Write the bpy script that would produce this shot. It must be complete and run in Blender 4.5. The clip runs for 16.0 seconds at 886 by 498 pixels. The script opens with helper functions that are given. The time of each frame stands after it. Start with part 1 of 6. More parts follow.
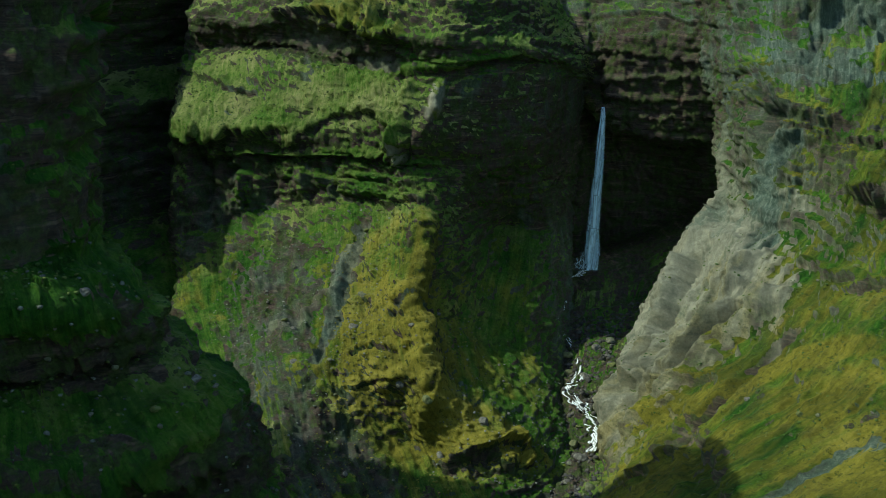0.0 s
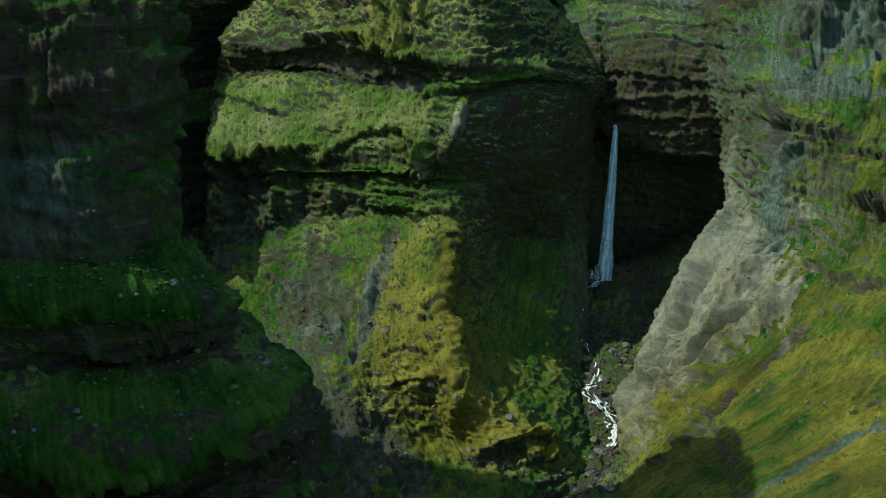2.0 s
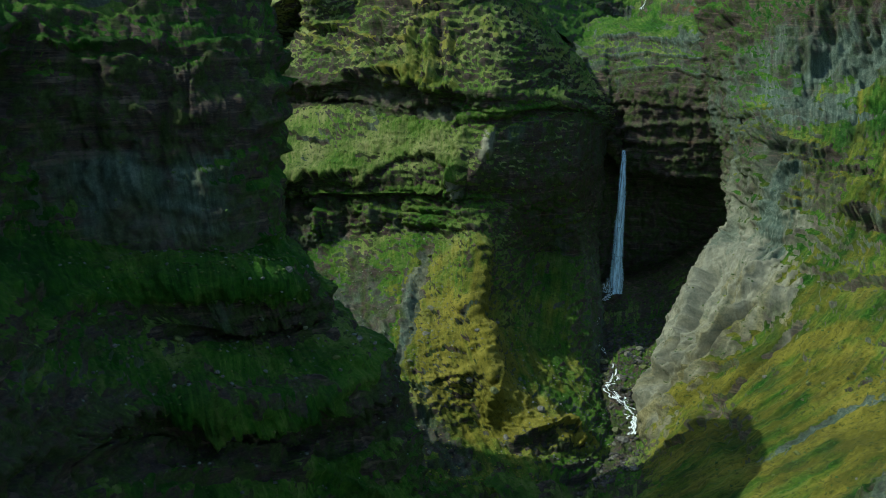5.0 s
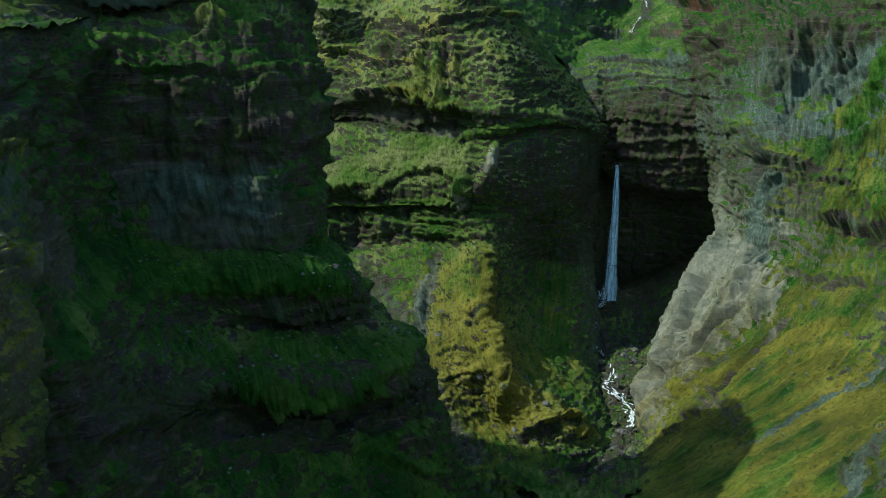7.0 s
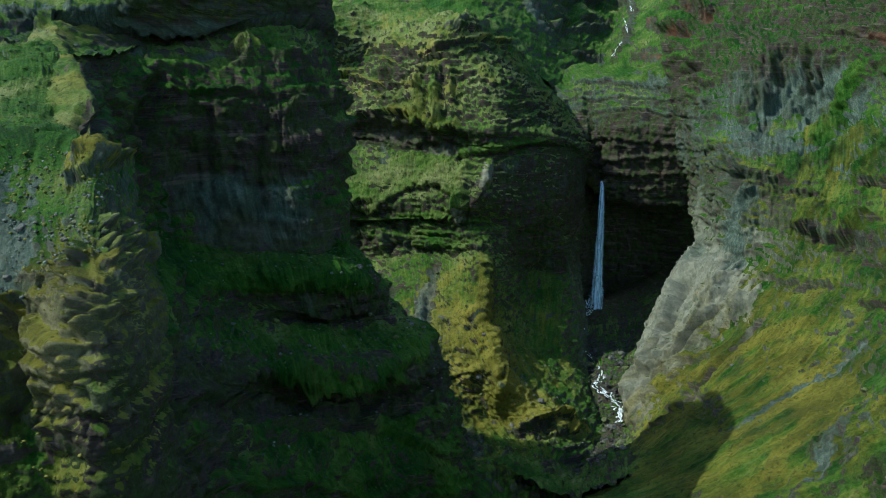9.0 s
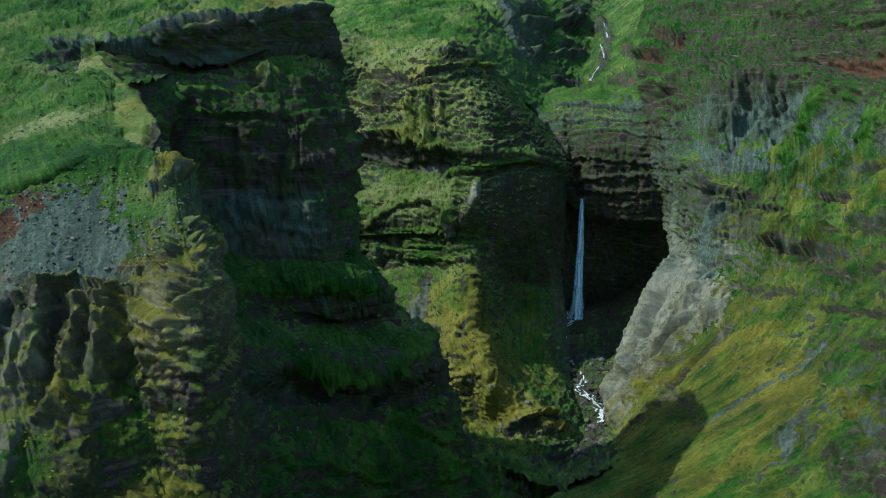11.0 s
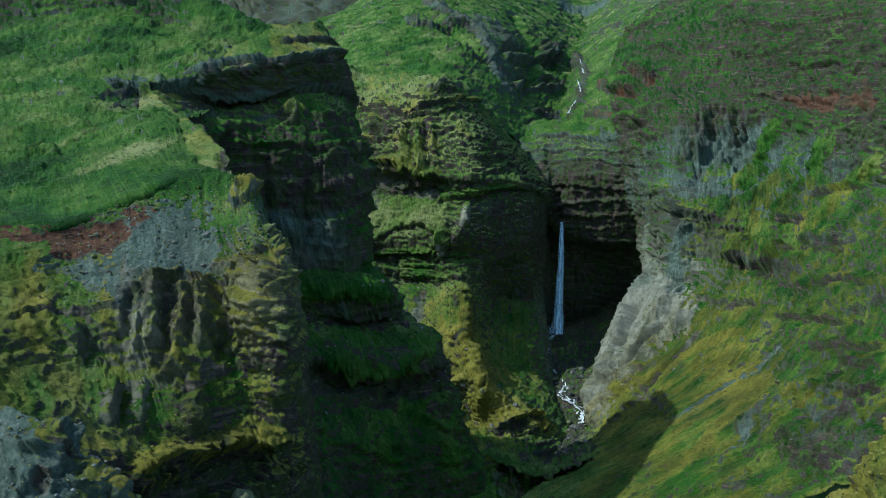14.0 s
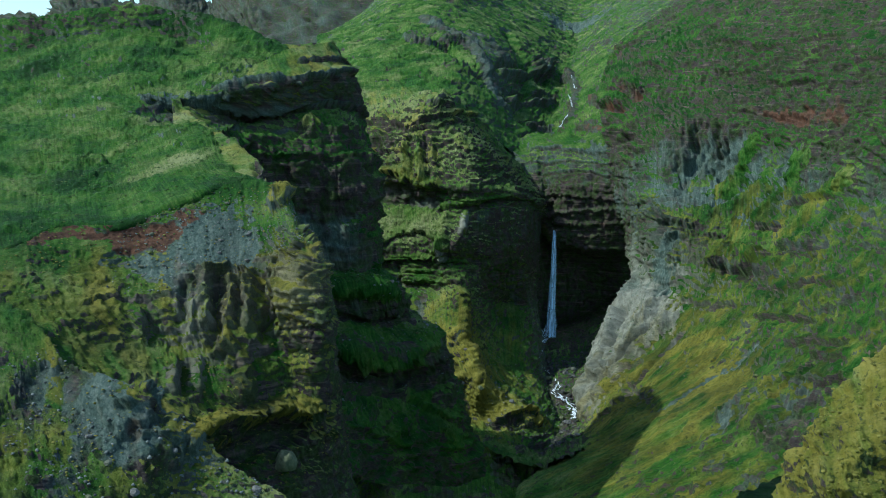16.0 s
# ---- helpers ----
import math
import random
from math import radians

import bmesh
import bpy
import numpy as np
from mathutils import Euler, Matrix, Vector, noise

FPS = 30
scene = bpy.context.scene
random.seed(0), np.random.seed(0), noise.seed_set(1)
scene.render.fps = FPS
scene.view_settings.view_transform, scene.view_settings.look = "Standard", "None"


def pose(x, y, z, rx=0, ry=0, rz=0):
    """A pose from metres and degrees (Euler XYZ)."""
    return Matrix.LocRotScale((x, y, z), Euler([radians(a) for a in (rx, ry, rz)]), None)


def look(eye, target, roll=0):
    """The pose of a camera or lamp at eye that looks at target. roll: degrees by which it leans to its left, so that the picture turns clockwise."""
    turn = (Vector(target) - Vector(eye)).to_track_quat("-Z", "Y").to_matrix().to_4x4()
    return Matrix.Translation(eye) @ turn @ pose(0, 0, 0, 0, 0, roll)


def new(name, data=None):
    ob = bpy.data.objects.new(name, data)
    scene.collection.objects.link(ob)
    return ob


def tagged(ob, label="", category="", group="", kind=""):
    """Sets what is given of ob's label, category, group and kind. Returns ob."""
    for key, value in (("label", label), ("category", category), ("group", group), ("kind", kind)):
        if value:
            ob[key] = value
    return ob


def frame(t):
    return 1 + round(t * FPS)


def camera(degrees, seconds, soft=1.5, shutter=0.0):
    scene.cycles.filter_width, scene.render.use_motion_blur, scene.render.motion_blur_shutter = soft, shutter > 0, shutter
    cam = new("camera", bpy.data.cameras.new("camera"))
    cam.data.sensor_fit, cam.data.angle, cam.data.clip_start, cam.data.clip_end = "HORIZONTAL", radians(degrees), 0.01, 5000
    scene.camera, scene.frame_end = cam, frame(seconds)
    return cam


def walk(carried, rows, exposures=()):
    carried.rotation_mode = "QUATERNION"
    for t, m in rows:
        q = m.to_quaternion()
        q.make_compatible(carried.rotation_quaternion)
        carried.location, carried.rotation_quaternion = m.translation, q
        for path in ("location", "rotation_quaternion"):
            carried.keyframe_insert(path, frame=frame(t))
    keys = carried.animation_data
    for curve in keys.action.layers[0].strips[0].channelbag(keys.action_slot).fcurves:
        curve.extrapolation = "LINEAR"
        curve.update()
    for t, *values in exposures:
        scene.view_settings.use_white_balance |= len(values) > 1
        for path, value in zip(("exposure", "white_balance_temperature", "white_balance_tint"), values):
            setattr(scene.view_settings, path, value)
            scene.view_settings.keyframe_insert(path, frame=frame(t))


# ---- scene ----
cam = camera(45.93, 16.0, soft=0.9)
PATH = [
    (0, (-79.28, -631.85, 205.64), (-81.59, -536.36, 176.04), 1.76),
    (0.5, (-81.53, -638.71, 205.83), (-83.93, -543.10, 176.65), 1.65),
    (1, (-84.08, -646.71, 205.98), (-86.57, -550.91, 177.41), 1.53),
    (1.5, (-86.48, -655.14, 206.57), (-89.17, -559.18, 178.58), 1.40),
    (2, (-89.46, -663.61, 206.71), (-92.18, -567.46, 179.37), 1.27),
    (2.5, (-92.40, -672.75, 207.07), (-95.10, -576.42, 180.33), 1.16),
    (3, (-96.15, -682.84, 207.35), (-98.75, -586.33, 181.27), 1.04),
    (3.5, (-100.15, -692.00, 207.21), (-102.61, -595.33, 181.73), 1.00),
    (4, (-103.98, -702.35, 207.51), (-106.32, -605.54, 182.55), 0.97),
    (6.5, (-123.32, -755.23, 210.07), (-123.86, -657.78, 187.64), 0.82),
    (7, (-126.89, -766.26, 210.88), (-127.06, -668.71, 188.86), 0.83),
    (7.5, (-130.26, -777.52, 211.26), (-130.17, -679.87, 189.73), 0.75),
    (8, (-134.05, -788.93, 212.46), (-133.48, -691.18, 191.34), 0.76),
    (8.5, (-136.98, -800.37, 212.37), (-135.85, -702.50, 191.88), 0.74),
    (9, (-140.01, -811.20, 212.64), (-138.17, -713.22, 192.73), 0.73),
    (11.5, (-155.16, -867.15, 216.00), (-150.41, -768.79, 198.65), 0.81),
    (12, (-157.80, -878.43, 216.31), (-152.55, -779.99, 199.52), 0.76),
    (12.5, (-160.63, -889.47, 216.98), (-154.96, -790.98, 200.67), 0.82),
    (13, (-163.48, -901.24, 217.99), (-157.45, -802.69, 202.12), 0.91),
    (13.5, (-166.98, -913.33, 218.34), (-160.57, -814.73, 202.97), 0.95),
    (14, (-169.68, -925.19, 218.97), (-163.06, -826.55, 203.92), 0.93),
    (14.5, (-172.12, -937.51, 219.93), (-165.32, -838.84, 205.17), 0.97),
    (15, (-175.24, -948.76, 220.28), (-168.17, -850.06, 205.86), 1.02),
    (15.5, (-177.91, -960.30, 220.59), (-170.60, -861.57, 206.46), 1.01),
    (16, (-180.41, -972.03, 220.83), (-172.88, -873.28, 206.97), 1.07),
]
walk(cam, [(t, look(eye, target, roll)) for t, eye, target, roll in PATH], [(0.0, -0.28, 6500, -12), (16.0, -0.28, 5300, -2)])

# ---- light ----
SUN_FROM = Vector((-0.69, -0.07, 0.72)).normalized()
sun_data = bpy.data.lights.new("sun", "SUN")
sun_data.energy, sun_data.angle, sun_data.color = 5.0, radians(0.5), (1.0, 0.95, 0.84)
sun = new("sun", sun_data)
sun.matrix_world = look(SUN_FROM * 900, (0, 0, 0))
world = bpy.data.worlds.new("sky")
scene.world = world
world.use_nodes = True
wn = world.node_tree
sky = wn.nodes.new("ShaderNodeTexSky")
sky.sky_type, sky.sun_disc = "NISHITA", False
sky.sun_elevation = math.asin(SUN_FROM.z)
sky.sun_rotation = math.atan2(SUN_FROM.x, SUN_FROM.y)
wn.nodes["Background"].inputs["Strength"].default_value = 0.235
wn.links.new(sky.outputs[0], wn.nodes["Background"].inputs["Color"])


# ---- noise ----
RNG = np.random.RandomState(7)
PERM = RNG.permutation(4096).astype(np.int32)
GRAD = RNG.normal(size=(4096, 3))
GRAD = (GRAD / np.linalg.norm(GRAD, axis=1)[:, None]).astype(np.float32)


def perlin(p):
    """Gradient noise, about -1 to 1, at the rows of p."""
    c = np.floor(p)
    f = (p - c).astype(np.float32)
    c = c.astype(np.int32)
    w = f * f * f * (f * (f * 6 - 15) + 10)
    out = 0.0
    for i in (0, 1):
        hi = PERM[(c[:, 0] + i) & 4095] + c[:, 1]
        wi = w[:, 0] if i else 1 - w[:, 0]
        fi = f[:, 0] - i
        for j in (0, 1):
            hj = PERM[(hi + j) & 4095] + c[:, 2]
            wj = wi * (w[:, 1] if j else 1 - w[:, 1])
            fj = f[:, 1] - j
            for k in (0, 1):
                g = GRAD[PERM[(hj + k) & 4095]]
                out = out + (fi * g[:, 0] + fj * g[:, 1] + (f[:, 2] - k) * g[:, 2]) * wj * (w[:, 2] if k else 1 - w[:, 2])
    return out * 1.7


def fbm(p, octaves=4, gain=0.5):
    total, amp = 0.0, 1.0
    for n in range(octaves):
        total, amp, p = total + amp * perlin(p + 17.3 * n), amp * gain, p * 2.03
    return total


def ridged(p, octaves=4):
    total, amp = 0.0, 1.0
    for n in range(octaves):
        total, amp, p = total + amp * (1 - 2 * np.abs(perlin(p + 9.1 * n))), amp * 0.5, p * 2.1
    return total


def smooth(a, b, x):
    t = np.clip((x - a) / (b - a), 0, 1)
    return t * t * (3 - 2 * t)


# ---- materials ----
def material(name):
    m = bpy.data.materials.new(name)
    m.use_nodes = True
    return m, m.node_tree.nodes, m.node_tree.links, m.node_tree.nodes["Principled BSDF"]


def node(nodes, kind, **values):
    n = nodes.new(kind)
    for key, value in values.items():
        n.inputs[key].default_value = value
    return n


def blend(nodes, links, factor, a, b):
    n = nodes.new("ShaderNodeMix")
    n.data_type = "RGBA"
    for socket, value in ((n.inputs[0], factor), (n.inputs[6], a), (n.inputs[7], b)):
        if isinstance(value, (tuple, float, int)):
            socket.default_value = value
        else:
            links.new(value, socket)
    return n.outputs[2]


def ramp(nodes, links, value, *stops):
    n = nodes.new("ShaderNodeValToRGB")
    while len(n.color_ramp.elements) < len(stops):
        n.color_ramp.elements.new(0.5)
    for e, (at, colour) in zip(n.color_ramp.elements, stops):
        e.position = at
        e.color = (*colour, 1) if isinstance(colour, tuple) else (colour, colour, colour, 1)
    links.new(value, n.inputs[0])
    return n.outputs[0]


def math_node(nodes, links, op, a, b=0.0):
    n = nodes.new("ShaderNodeMath")
    n.operation, n.use_clamp = op, op in ("ADD", "SUBTRACT")
    for socket, value in zip(n.inputs, (a, b)):
        if isinstance(value, (float, int)):
            socket.default_value = value
        else:
            links.new(value, socket)
    return n.outputs[0]


def terrain_material(name):
    """Layered lava and tuff with scree, red ash and moss, where the mesh says so."""
    m, nodes, links, out = material(name)
    place = nodes.new("ShaderNodeTexCoord").outputs["Object"]

    def noise_at(scale, detail=6.0, rough=0.6, stretch=None):
        n = node(nodes, "ShaderNodeTexNoise", Scale=scale, Detail=detail, Roughness=rough)
        src = place
        if stretch:
            mp = nodes.new("ShaderNodeMapping")
            mp.inputs["Scale"].default_value = stretch
            links.new(place, mp.inputs[0])
            src = mp.outputs[0]
        links.new(src, n.inputs["Vector"])
        return n.outputs["Fac"]

    def attr(key):
        n = nodes.new("ShaderNodeAttribute")
        n.attribute_name = key
        return n.outputs["Fac"]

    def flow_noise(across, down, detail=4.0):
        n = node(nodes, "ShaderNodeTexNoise", Scale=1.0, Detail=detail, Roughness=0.6)
        src = nodes.new("ShaderNodeAttribute")
        src.attribute_name = "flow"
        mp = nodes.new("ShaderNodeMapping")
        mp.inputs["Scale"].default_value = (across, down, 1)
        links.new(src.outputs["Vector"], mp.inputs[0])
        links.new(mp.outputs[0], n.inputs["Vector"])
        return n.outputs["Fac"]

    def weigh(*pairs):
        """The weighted sum of several noises, about a half."""
        total = None
        for value, share in pairs:
            n = nodes.new("ShaderNodeMath")
            n.operation = "MULTIPLY_ADD"
            links.new(value, n.inputs[0])
            n.inputs[1].default_value, n.inputs[2].default_value = share, 0.0
            if total is not None:
                links.new(total, n.inputs[2])
            total = n.outputs[0]
        return total

    strata = weigh((noise_at(0.30, 5, 0.6, (0.10, 0.10, 1.8)), 0.75), (noise_at(0.5, 5, 0.7), 0.25))
    mid, broad = noise_at(0.11, 5, 0.6), noise_at(0.028, 4, 0.6)
    fine = weigh((noise_at(0.75, 5, 0.75), 0.75), (noise_at(3.1, 4, 0.7), 0.35), (noise_at(0.23, 3, 0.6), -0.1))
    runs = flow_noise(0.42, 0.045)
    rock = ramp(nodes, links, strata, (0.36, (0.016, 0.013, 0.013)), (0.45, (0.075, 0.051, 0.043)), (0.52, (0.034, 0.029, 0.028)), (0.62, (0.14, 0.102, 0.08)))
    rock = blend(nodes, links, ramp(nodes, links, fine, (0.54, 0.0), (0.66, 0.65)), rock, (0.16, 0.14, 0.115, 1))
    rock = blend(nodes, links, ramp(nodes, links, weigh((noise_at(0.16, 6, 0.65), 0.7), (fine, 0.3)), (0.46, 0.0), (0.54, 0.8)), rock, blend(nodes, links, ramp(nodes, links, fine, (0.4, 0.0), (0.6, 1.0)), (0.014, 0.036, 0.004, 1), (0.06, 0.095, 0.018, 1)))
    tuff = ramp(nodes, links, weigh((mid, 0.3), (runs, 0.35), (fine, 0.35)), (0.38, (0.115, 0.12, 0.09)), (0.5, (0.225, 0.225, 0.17)), (0.60, (0.33, 0.32, 0.24)))
    ochre = ramp(nodes, links, weigh((strata, 0.5), (fine, 0.5)), (0.40, (0.075, 0.072, 0.038)), (0.5, (0.19, 0.175, 0.085)), (0.60, (0.30, 0.265, 0.14)))
    tuff = blend(nodes, links, attr("olive"), tuff, ochre)
    rock = blend(nodes, links, attr("pale"), rock, tuff)
    scree = ramp(nodes, links, weigh((fine, 0.6), (runs, 0.4)), (0.38, (0.036, 0.058, 0.045)), (0.5, (0.080, 0.114, 0.089)), (0.62, (0.175, 0.205, 0.165)))
    ground = blend(nodes, links, attr("scree"), rock, scree)
    ash = ramp(nodes, links, weigh((mid, 0.5), (fine, 0.5)), (0.38, (0.045, 0.024, 0.016)), (0.62, (0.16, 0.078, 0.042)))
    ground = blend(nodes, links, attr("red"), ground, ash)
    # dry slides the moss from dark green below 0 to pale above 0
    sward = weigh((mid, 0.30), (broad, 0.45), (runs, 0.30), (fine, 0.40), (noise_at(0.055, 2, 0.5), -0.45), (attr("dry"), 0.085))
    green = ramp(nodes, links, sward, (0.36, (0.009, 0.042, 0.002)), (0.44, (0.028, 0.092, 0.005)), (0.51, (0.066, 0.130, 0.014)), (0.58, (0.128, 0.172, 0.040)), (0.66, (0.23, 0.245, 0.095)))
    olive = ramp(nodes, links, sward, (0.38, (0.084, 0.084, 0.010)), (0.5, (0.178, 0.162, 0.021)), (0.62, (0.28, 0.245, 0.048)))
    moss = blend(nodes, links, attr("olive"), green, olive)
    clump = weigh((noise_at(0.42, 7, 0.7), 0.6), (fine, 0.4))
    moss = blend(nodes, links, ramp(nodes, links, clump, (0.53, 0.0), (0.58, 0.7)), moss, (0.016, 0.034, 0.006, 1))
    # moss takes hold in patches, up to what the mesh allows
    takes = weigh((noise_at(0.34, 8, 0.68), 0.50), (runs, 0.30), (attr("veg"), 1.0))
    mask = ramp(nodes, links, math_node(nodes, links, "SUBTRACT", takes, 0.40), (0.42, 0.0), (0.50, 1.0))
    colour = blend(nodes, links, mask, ground, moss)
    colour = blend(nodes, links, ramp(nodes, links, noise_at(0.05, 8, 0.66), (0.50, 0.0), (0.62, 0.5)), colour, blend(nodes, links, 0.5, colour, (0.028, 0.030, 0.018, 1)))
    links.new(colour, out.inputs["Base Color"])
    out.inputs["Roughness"].default_value = 0.9
    out.inputs["Specular IOR Level"].default_value = 0.2
    coarse = node(nodes, "ShaderNodeBump", Strength=1.0, Distance=1.7)
    links.new(noise_at(0.36, 9, 0.74), coarse.inputs["Height"])
    bump = node(nodes, "ShaderNodeBump", Strength=0.7, Distance=0.4)
    links.new(noise_at(1.1, 5, 0.8), bump.inputs["Height"])
    links.new(coarse.outputs[0], bump.inputs["Normal"])
    links.new(bump.outputs[0], out.inputs["Normal"])
    return m


TERRAIN = terrain_material("mossy_lava_rock")


# ---- land ----
def spline(line, count):
    """Points along a smooth line through the given ones, evenly by length."""
    p = np.array(line, float)
    q = np.vstack([2 * p[0] - p[1], p, 2 * p[-1] - p[-2]])
    at = np.linspace(0, len(p) - 1, count)
    k = np.minimum(at.astype(int), len(p) - 2)
    t = (at - k)[:, None]
    a, b, c, d = (q[k + n] for n in range(4))
    return 0.5 * (2 * b + (c - a) * t + (2 * a - 5 * b + 4 * c - d) * t**2 + (3 * b - a - 3 * c + d) * t**3)


def normals(g):
    du, dv = np.gradient(g, axis=1), np.gradient(g, axis=0)
    n = np.cross(dv, du)
    return n / np.maximum(np.linalg.norm(n, axis=2, keepdims=True), 1e-9)


LANDS = {}


def land(name, label, category, across, step, levels, covers, features=(), crag=1.0, runs=0.15, rib=11.0, streaky=1.0, size=1.0):
    """A hillside or cliff skinned over its level lines, from the top down, with beds, buttresses and rubble.
    covers: for some levels the share of moss, scree, red ash, pale tuff and dry olive grass, the roughness and the bedding,
    one for all or several along the level. features: knobs, hollows and patches: middle, half sizes, how far they stand out, cover added."""
    keys = list(levels)
    lines = [spline(levels[k], across) for k in keys]
    look_up = {"veg": 0.35, "scree": 0.0, "red": 0.0, "pale": 0.0, "olive": 0.0, "dry": 0.0, "rough": 1.0, "beds": 1.0, "ribs": runs}
    rows, cover = [], {k: [] for k in look_up}
    across_at = np.linspace(0, 1, across)

    def spread(value):
        v = np.atleast_1d(np.array(value, float))
        return np.interp(across_at, np.linspace(0, 1, len(v)), v)

    state = {k: {c: spread(covers.get(k, {}).get(c, v)) for c, v in look_up.items()} for k in keys}
    for n in range(len(lines) - 1):
        parts = max(2, int(np.ceil(np.linalg.norm(lines[n + 1] - lines[n], axis=1).mean() / step)))
        last = n == len(lines) - 2
        for t in np.linspace(0, 1, parts, endpoint=last):
            rows.append(lines[n] * (1 - t) + lines[n + 1] * t)
            for c in cover:
                cover[c].append(state[keys[n]][c] * (1 - t) + state[keys[n + 1]][c] * t)
    g = np.array(rows)
    # round the level lines off a little
    for _ in range(2):
        g[1:-1] = (g[:-2] + 2 * g[1:-1] + g[2:]) / 4
    high, wide = g.shape[:2]
    calm = g.copy()
    for _ in range(10):
        calm[1:-1] = (calm[:-2] + calm[1:-1] + calm[2:]) / 3
        calm[:, 1:-1] = (calm[:, :-2] + calm[:, 1:-1] + calm[:, 2:]) / 3
    n = normals(calm)
    p = g.reshape(-1, 3)
    wild = {c: np.array(v).ravel() for c, v in cover.items()}
    steep = 1 - smooth(0.5, 0.93, np.abs(n[:, :, 2]).ravel())
    bend = fbm(p / 60, 3) * 7
    s = p[:, 2] + bend
    flat = np.stack([p[:, 0] * 0.014, p[:, 1] * 0.014, s / 6.0], 1)
    beds = np.tanh(3.5 * perlin(flat)) + 0.5 * np.tanh(4 * perlin(flat * (3, 3, 2.2) + 5))
    course = s / 11.0 + 0.35 * fbm(p / 33 + 4, 2)
    thin = s / 4.3 + 0.3 * fbm(p / 15 + 6, 2)
    terrace = 0.0
    for level, tall in ((course, 1.9), (thin, 0.75)):
        part = level - np.floor(level)
        saw = np.where(part < 0.3, 0.5 - part / 0.3, (part - 0.3) / 0.7 - 0.5)
        terrace = terrace + tall * saw * smooth(-0.25, 0.35, perlin(p / (38, 38, 16) + np.floor(level)[:, None] * (7.1, 3.3, 0)))
    flutes = ridged(p / (11, 11, 34), 2)
    bulk = fbm(p / 48 + 71, 3)
    pz = p / size
    lumps = fbm(pz / 24, 3)
    chips = fbm(pz / 6.0, 2 if step < 2 else 1, 0.6)
    grit = fbm(pz / 2.7 + 91, 2 if step < 1 else 1, 0.6) if step < 2 else 0.0 * chips
    tufts = np.abs(fbm(pz / 8 + 31, 2 if step < 2 else 1, 0.55))
    crags = ridged(pz / (12, 12, 9) + 13, 2)
    shards = ridged(pz / (5.2, 5.2, 4.2) + 23, 2 if step < 1.2 else 1)
    knobs = smooth(0.16, 0.30, fbm(pz / (7.5, 7.5, 4.5) + 77, 2)) + 0.7 * smooth(0.2, 0.34, fbm(pz / (4.2, 4.2, 2.6) + 177, 1))
    crop = smooth(0.22, 0.5, fbm(pz / (17, 17, 8) + 55, 3)) * (1 - steep) * wild["rough"]
    along = np.arange(wide)[None, :] * np.linalg.norm(np.diff(g, axis=1), axis=2).mean() + 0 * g[:, :, 2]
    down = np.arange(high)[:, None] * step + 0 * g[:, :, 2]
    gullies = ridged(np.stack([along.ravel() / rib + 0.5 * lumps, down.ravel() / (7 * rib), 0.02 * p[:, 2]], 1), 2)
    streak = streaky * fbm(np.stack([along.ravel() / 7, down.ravel() / 75, 0.01 * p[:, 2]], 1), 3)
    stand = np.zeros(len(p))
    for middle, half, out, added in features:
        off = (p - middle) / half + 0.3 * np.stack([lumps + 0.6 * shards, 0 * lumps, chips + streak], 1)
        far = (np.abs(off) ** 2.4).sum(1) ** (1 / 2.4)
        stand = stand + out * (1 - smooth(0.6, 1.0, far))
        patch_of = 1 - smooth(0.45, 1.15, far + 0.25 * chips)
        for c, v in added.items():
            wild[c] = wild[c] + v * patch_of
    nn = n.reshape(-1, 3)
    sway = np.stack([chips, lumps, 0.8 * chips + 0.4 * shards], 1)
    uphill = np.array((0.0, 0.0, 1.0)) - nn * nn[:, 2:]
    uphill /= np.maximum(np.linalg.norm(uphill, axis=1, keepdims=True), 1e-6)
    for line, radius, out, stepped, added in RIDGES.get(name, ()):
        ends = np.array(line)
        inside = np.flatnonzero(((p > ends.min(0) - radius - 14) & (p < ends.max(0) + radius + 14)).all(1))
        if not len(inside):
            continue
        near_n = nn[inside]
        q = p[inside] + sway[inside] * min(3.2, 0.42 * radius)
        far, side = np.full(len(q), 1e9), np.zeros(len(q))
        for a, b in zip(line, line[1:]):
            a, ab = np.array(a), np.array(b) - np.array(a)
            t = np.clip(((q - a) @ ab) / (ab @ ab), 0, 1)
            v = q - a - t[:, None] * ab
            depth = (v * near_n).sum(1)
            v = np.where(np.abs(depth)[:, None] < 16, v - near_n * depth[:, None], 999.0)
            d = np.linalg.norm(v, axis=1)
            side = np.where(d < far, (v * uphill[inside]).sum(1), side)
            far = np.minimum(far, d)
        if stepped:
            # a tread that swells to its lip, and a bare riser set back below it, darker also where only shade lies
            above, below = np.clip(1 - far / radius, 0, 1), np.clip(1 - far / (0.75 * radius), 0, 1)
            lip = smooth(-0.12 * radius, 0.04 * radius, side)
            stand[inside] += out * (lip * above - (1 - lip) * 0.4 * below)
            for c, v in added.items():
                wild[c][inside] += v * lip * smooth(0.0, 0.4, above)
            wild["veg"][inside] -= 0.5 * (1 - lip) * smooth(0.1, 0.6, below)
            wild["scree"][inside] -= 0.4 * (1 - lip) * smooth(0.1, 0.6, below)
        else:
            weight = np.clip(1 - far / radius, 0, 1)
            stand[inside] += out * weight
            for c, v in added.items():
                wild[c][inside] += v * smooth(0.0, 0.5, weight)
    cell = pz / (7, 7, 4.4) + 0.45 * np.stack([lumps, chips, bulk], 1)
    blocks = PERM[(PERM[np.floor(cell[:, 0]).astype(np.int64) & 4095] * 3 + PERM[np.floor(cell[:, 1]).astype(np.int64) & 4095] * 5 + np.floor(cell[:, 2]).astype(np.int64)) & 4095] / 2048.0 - 1
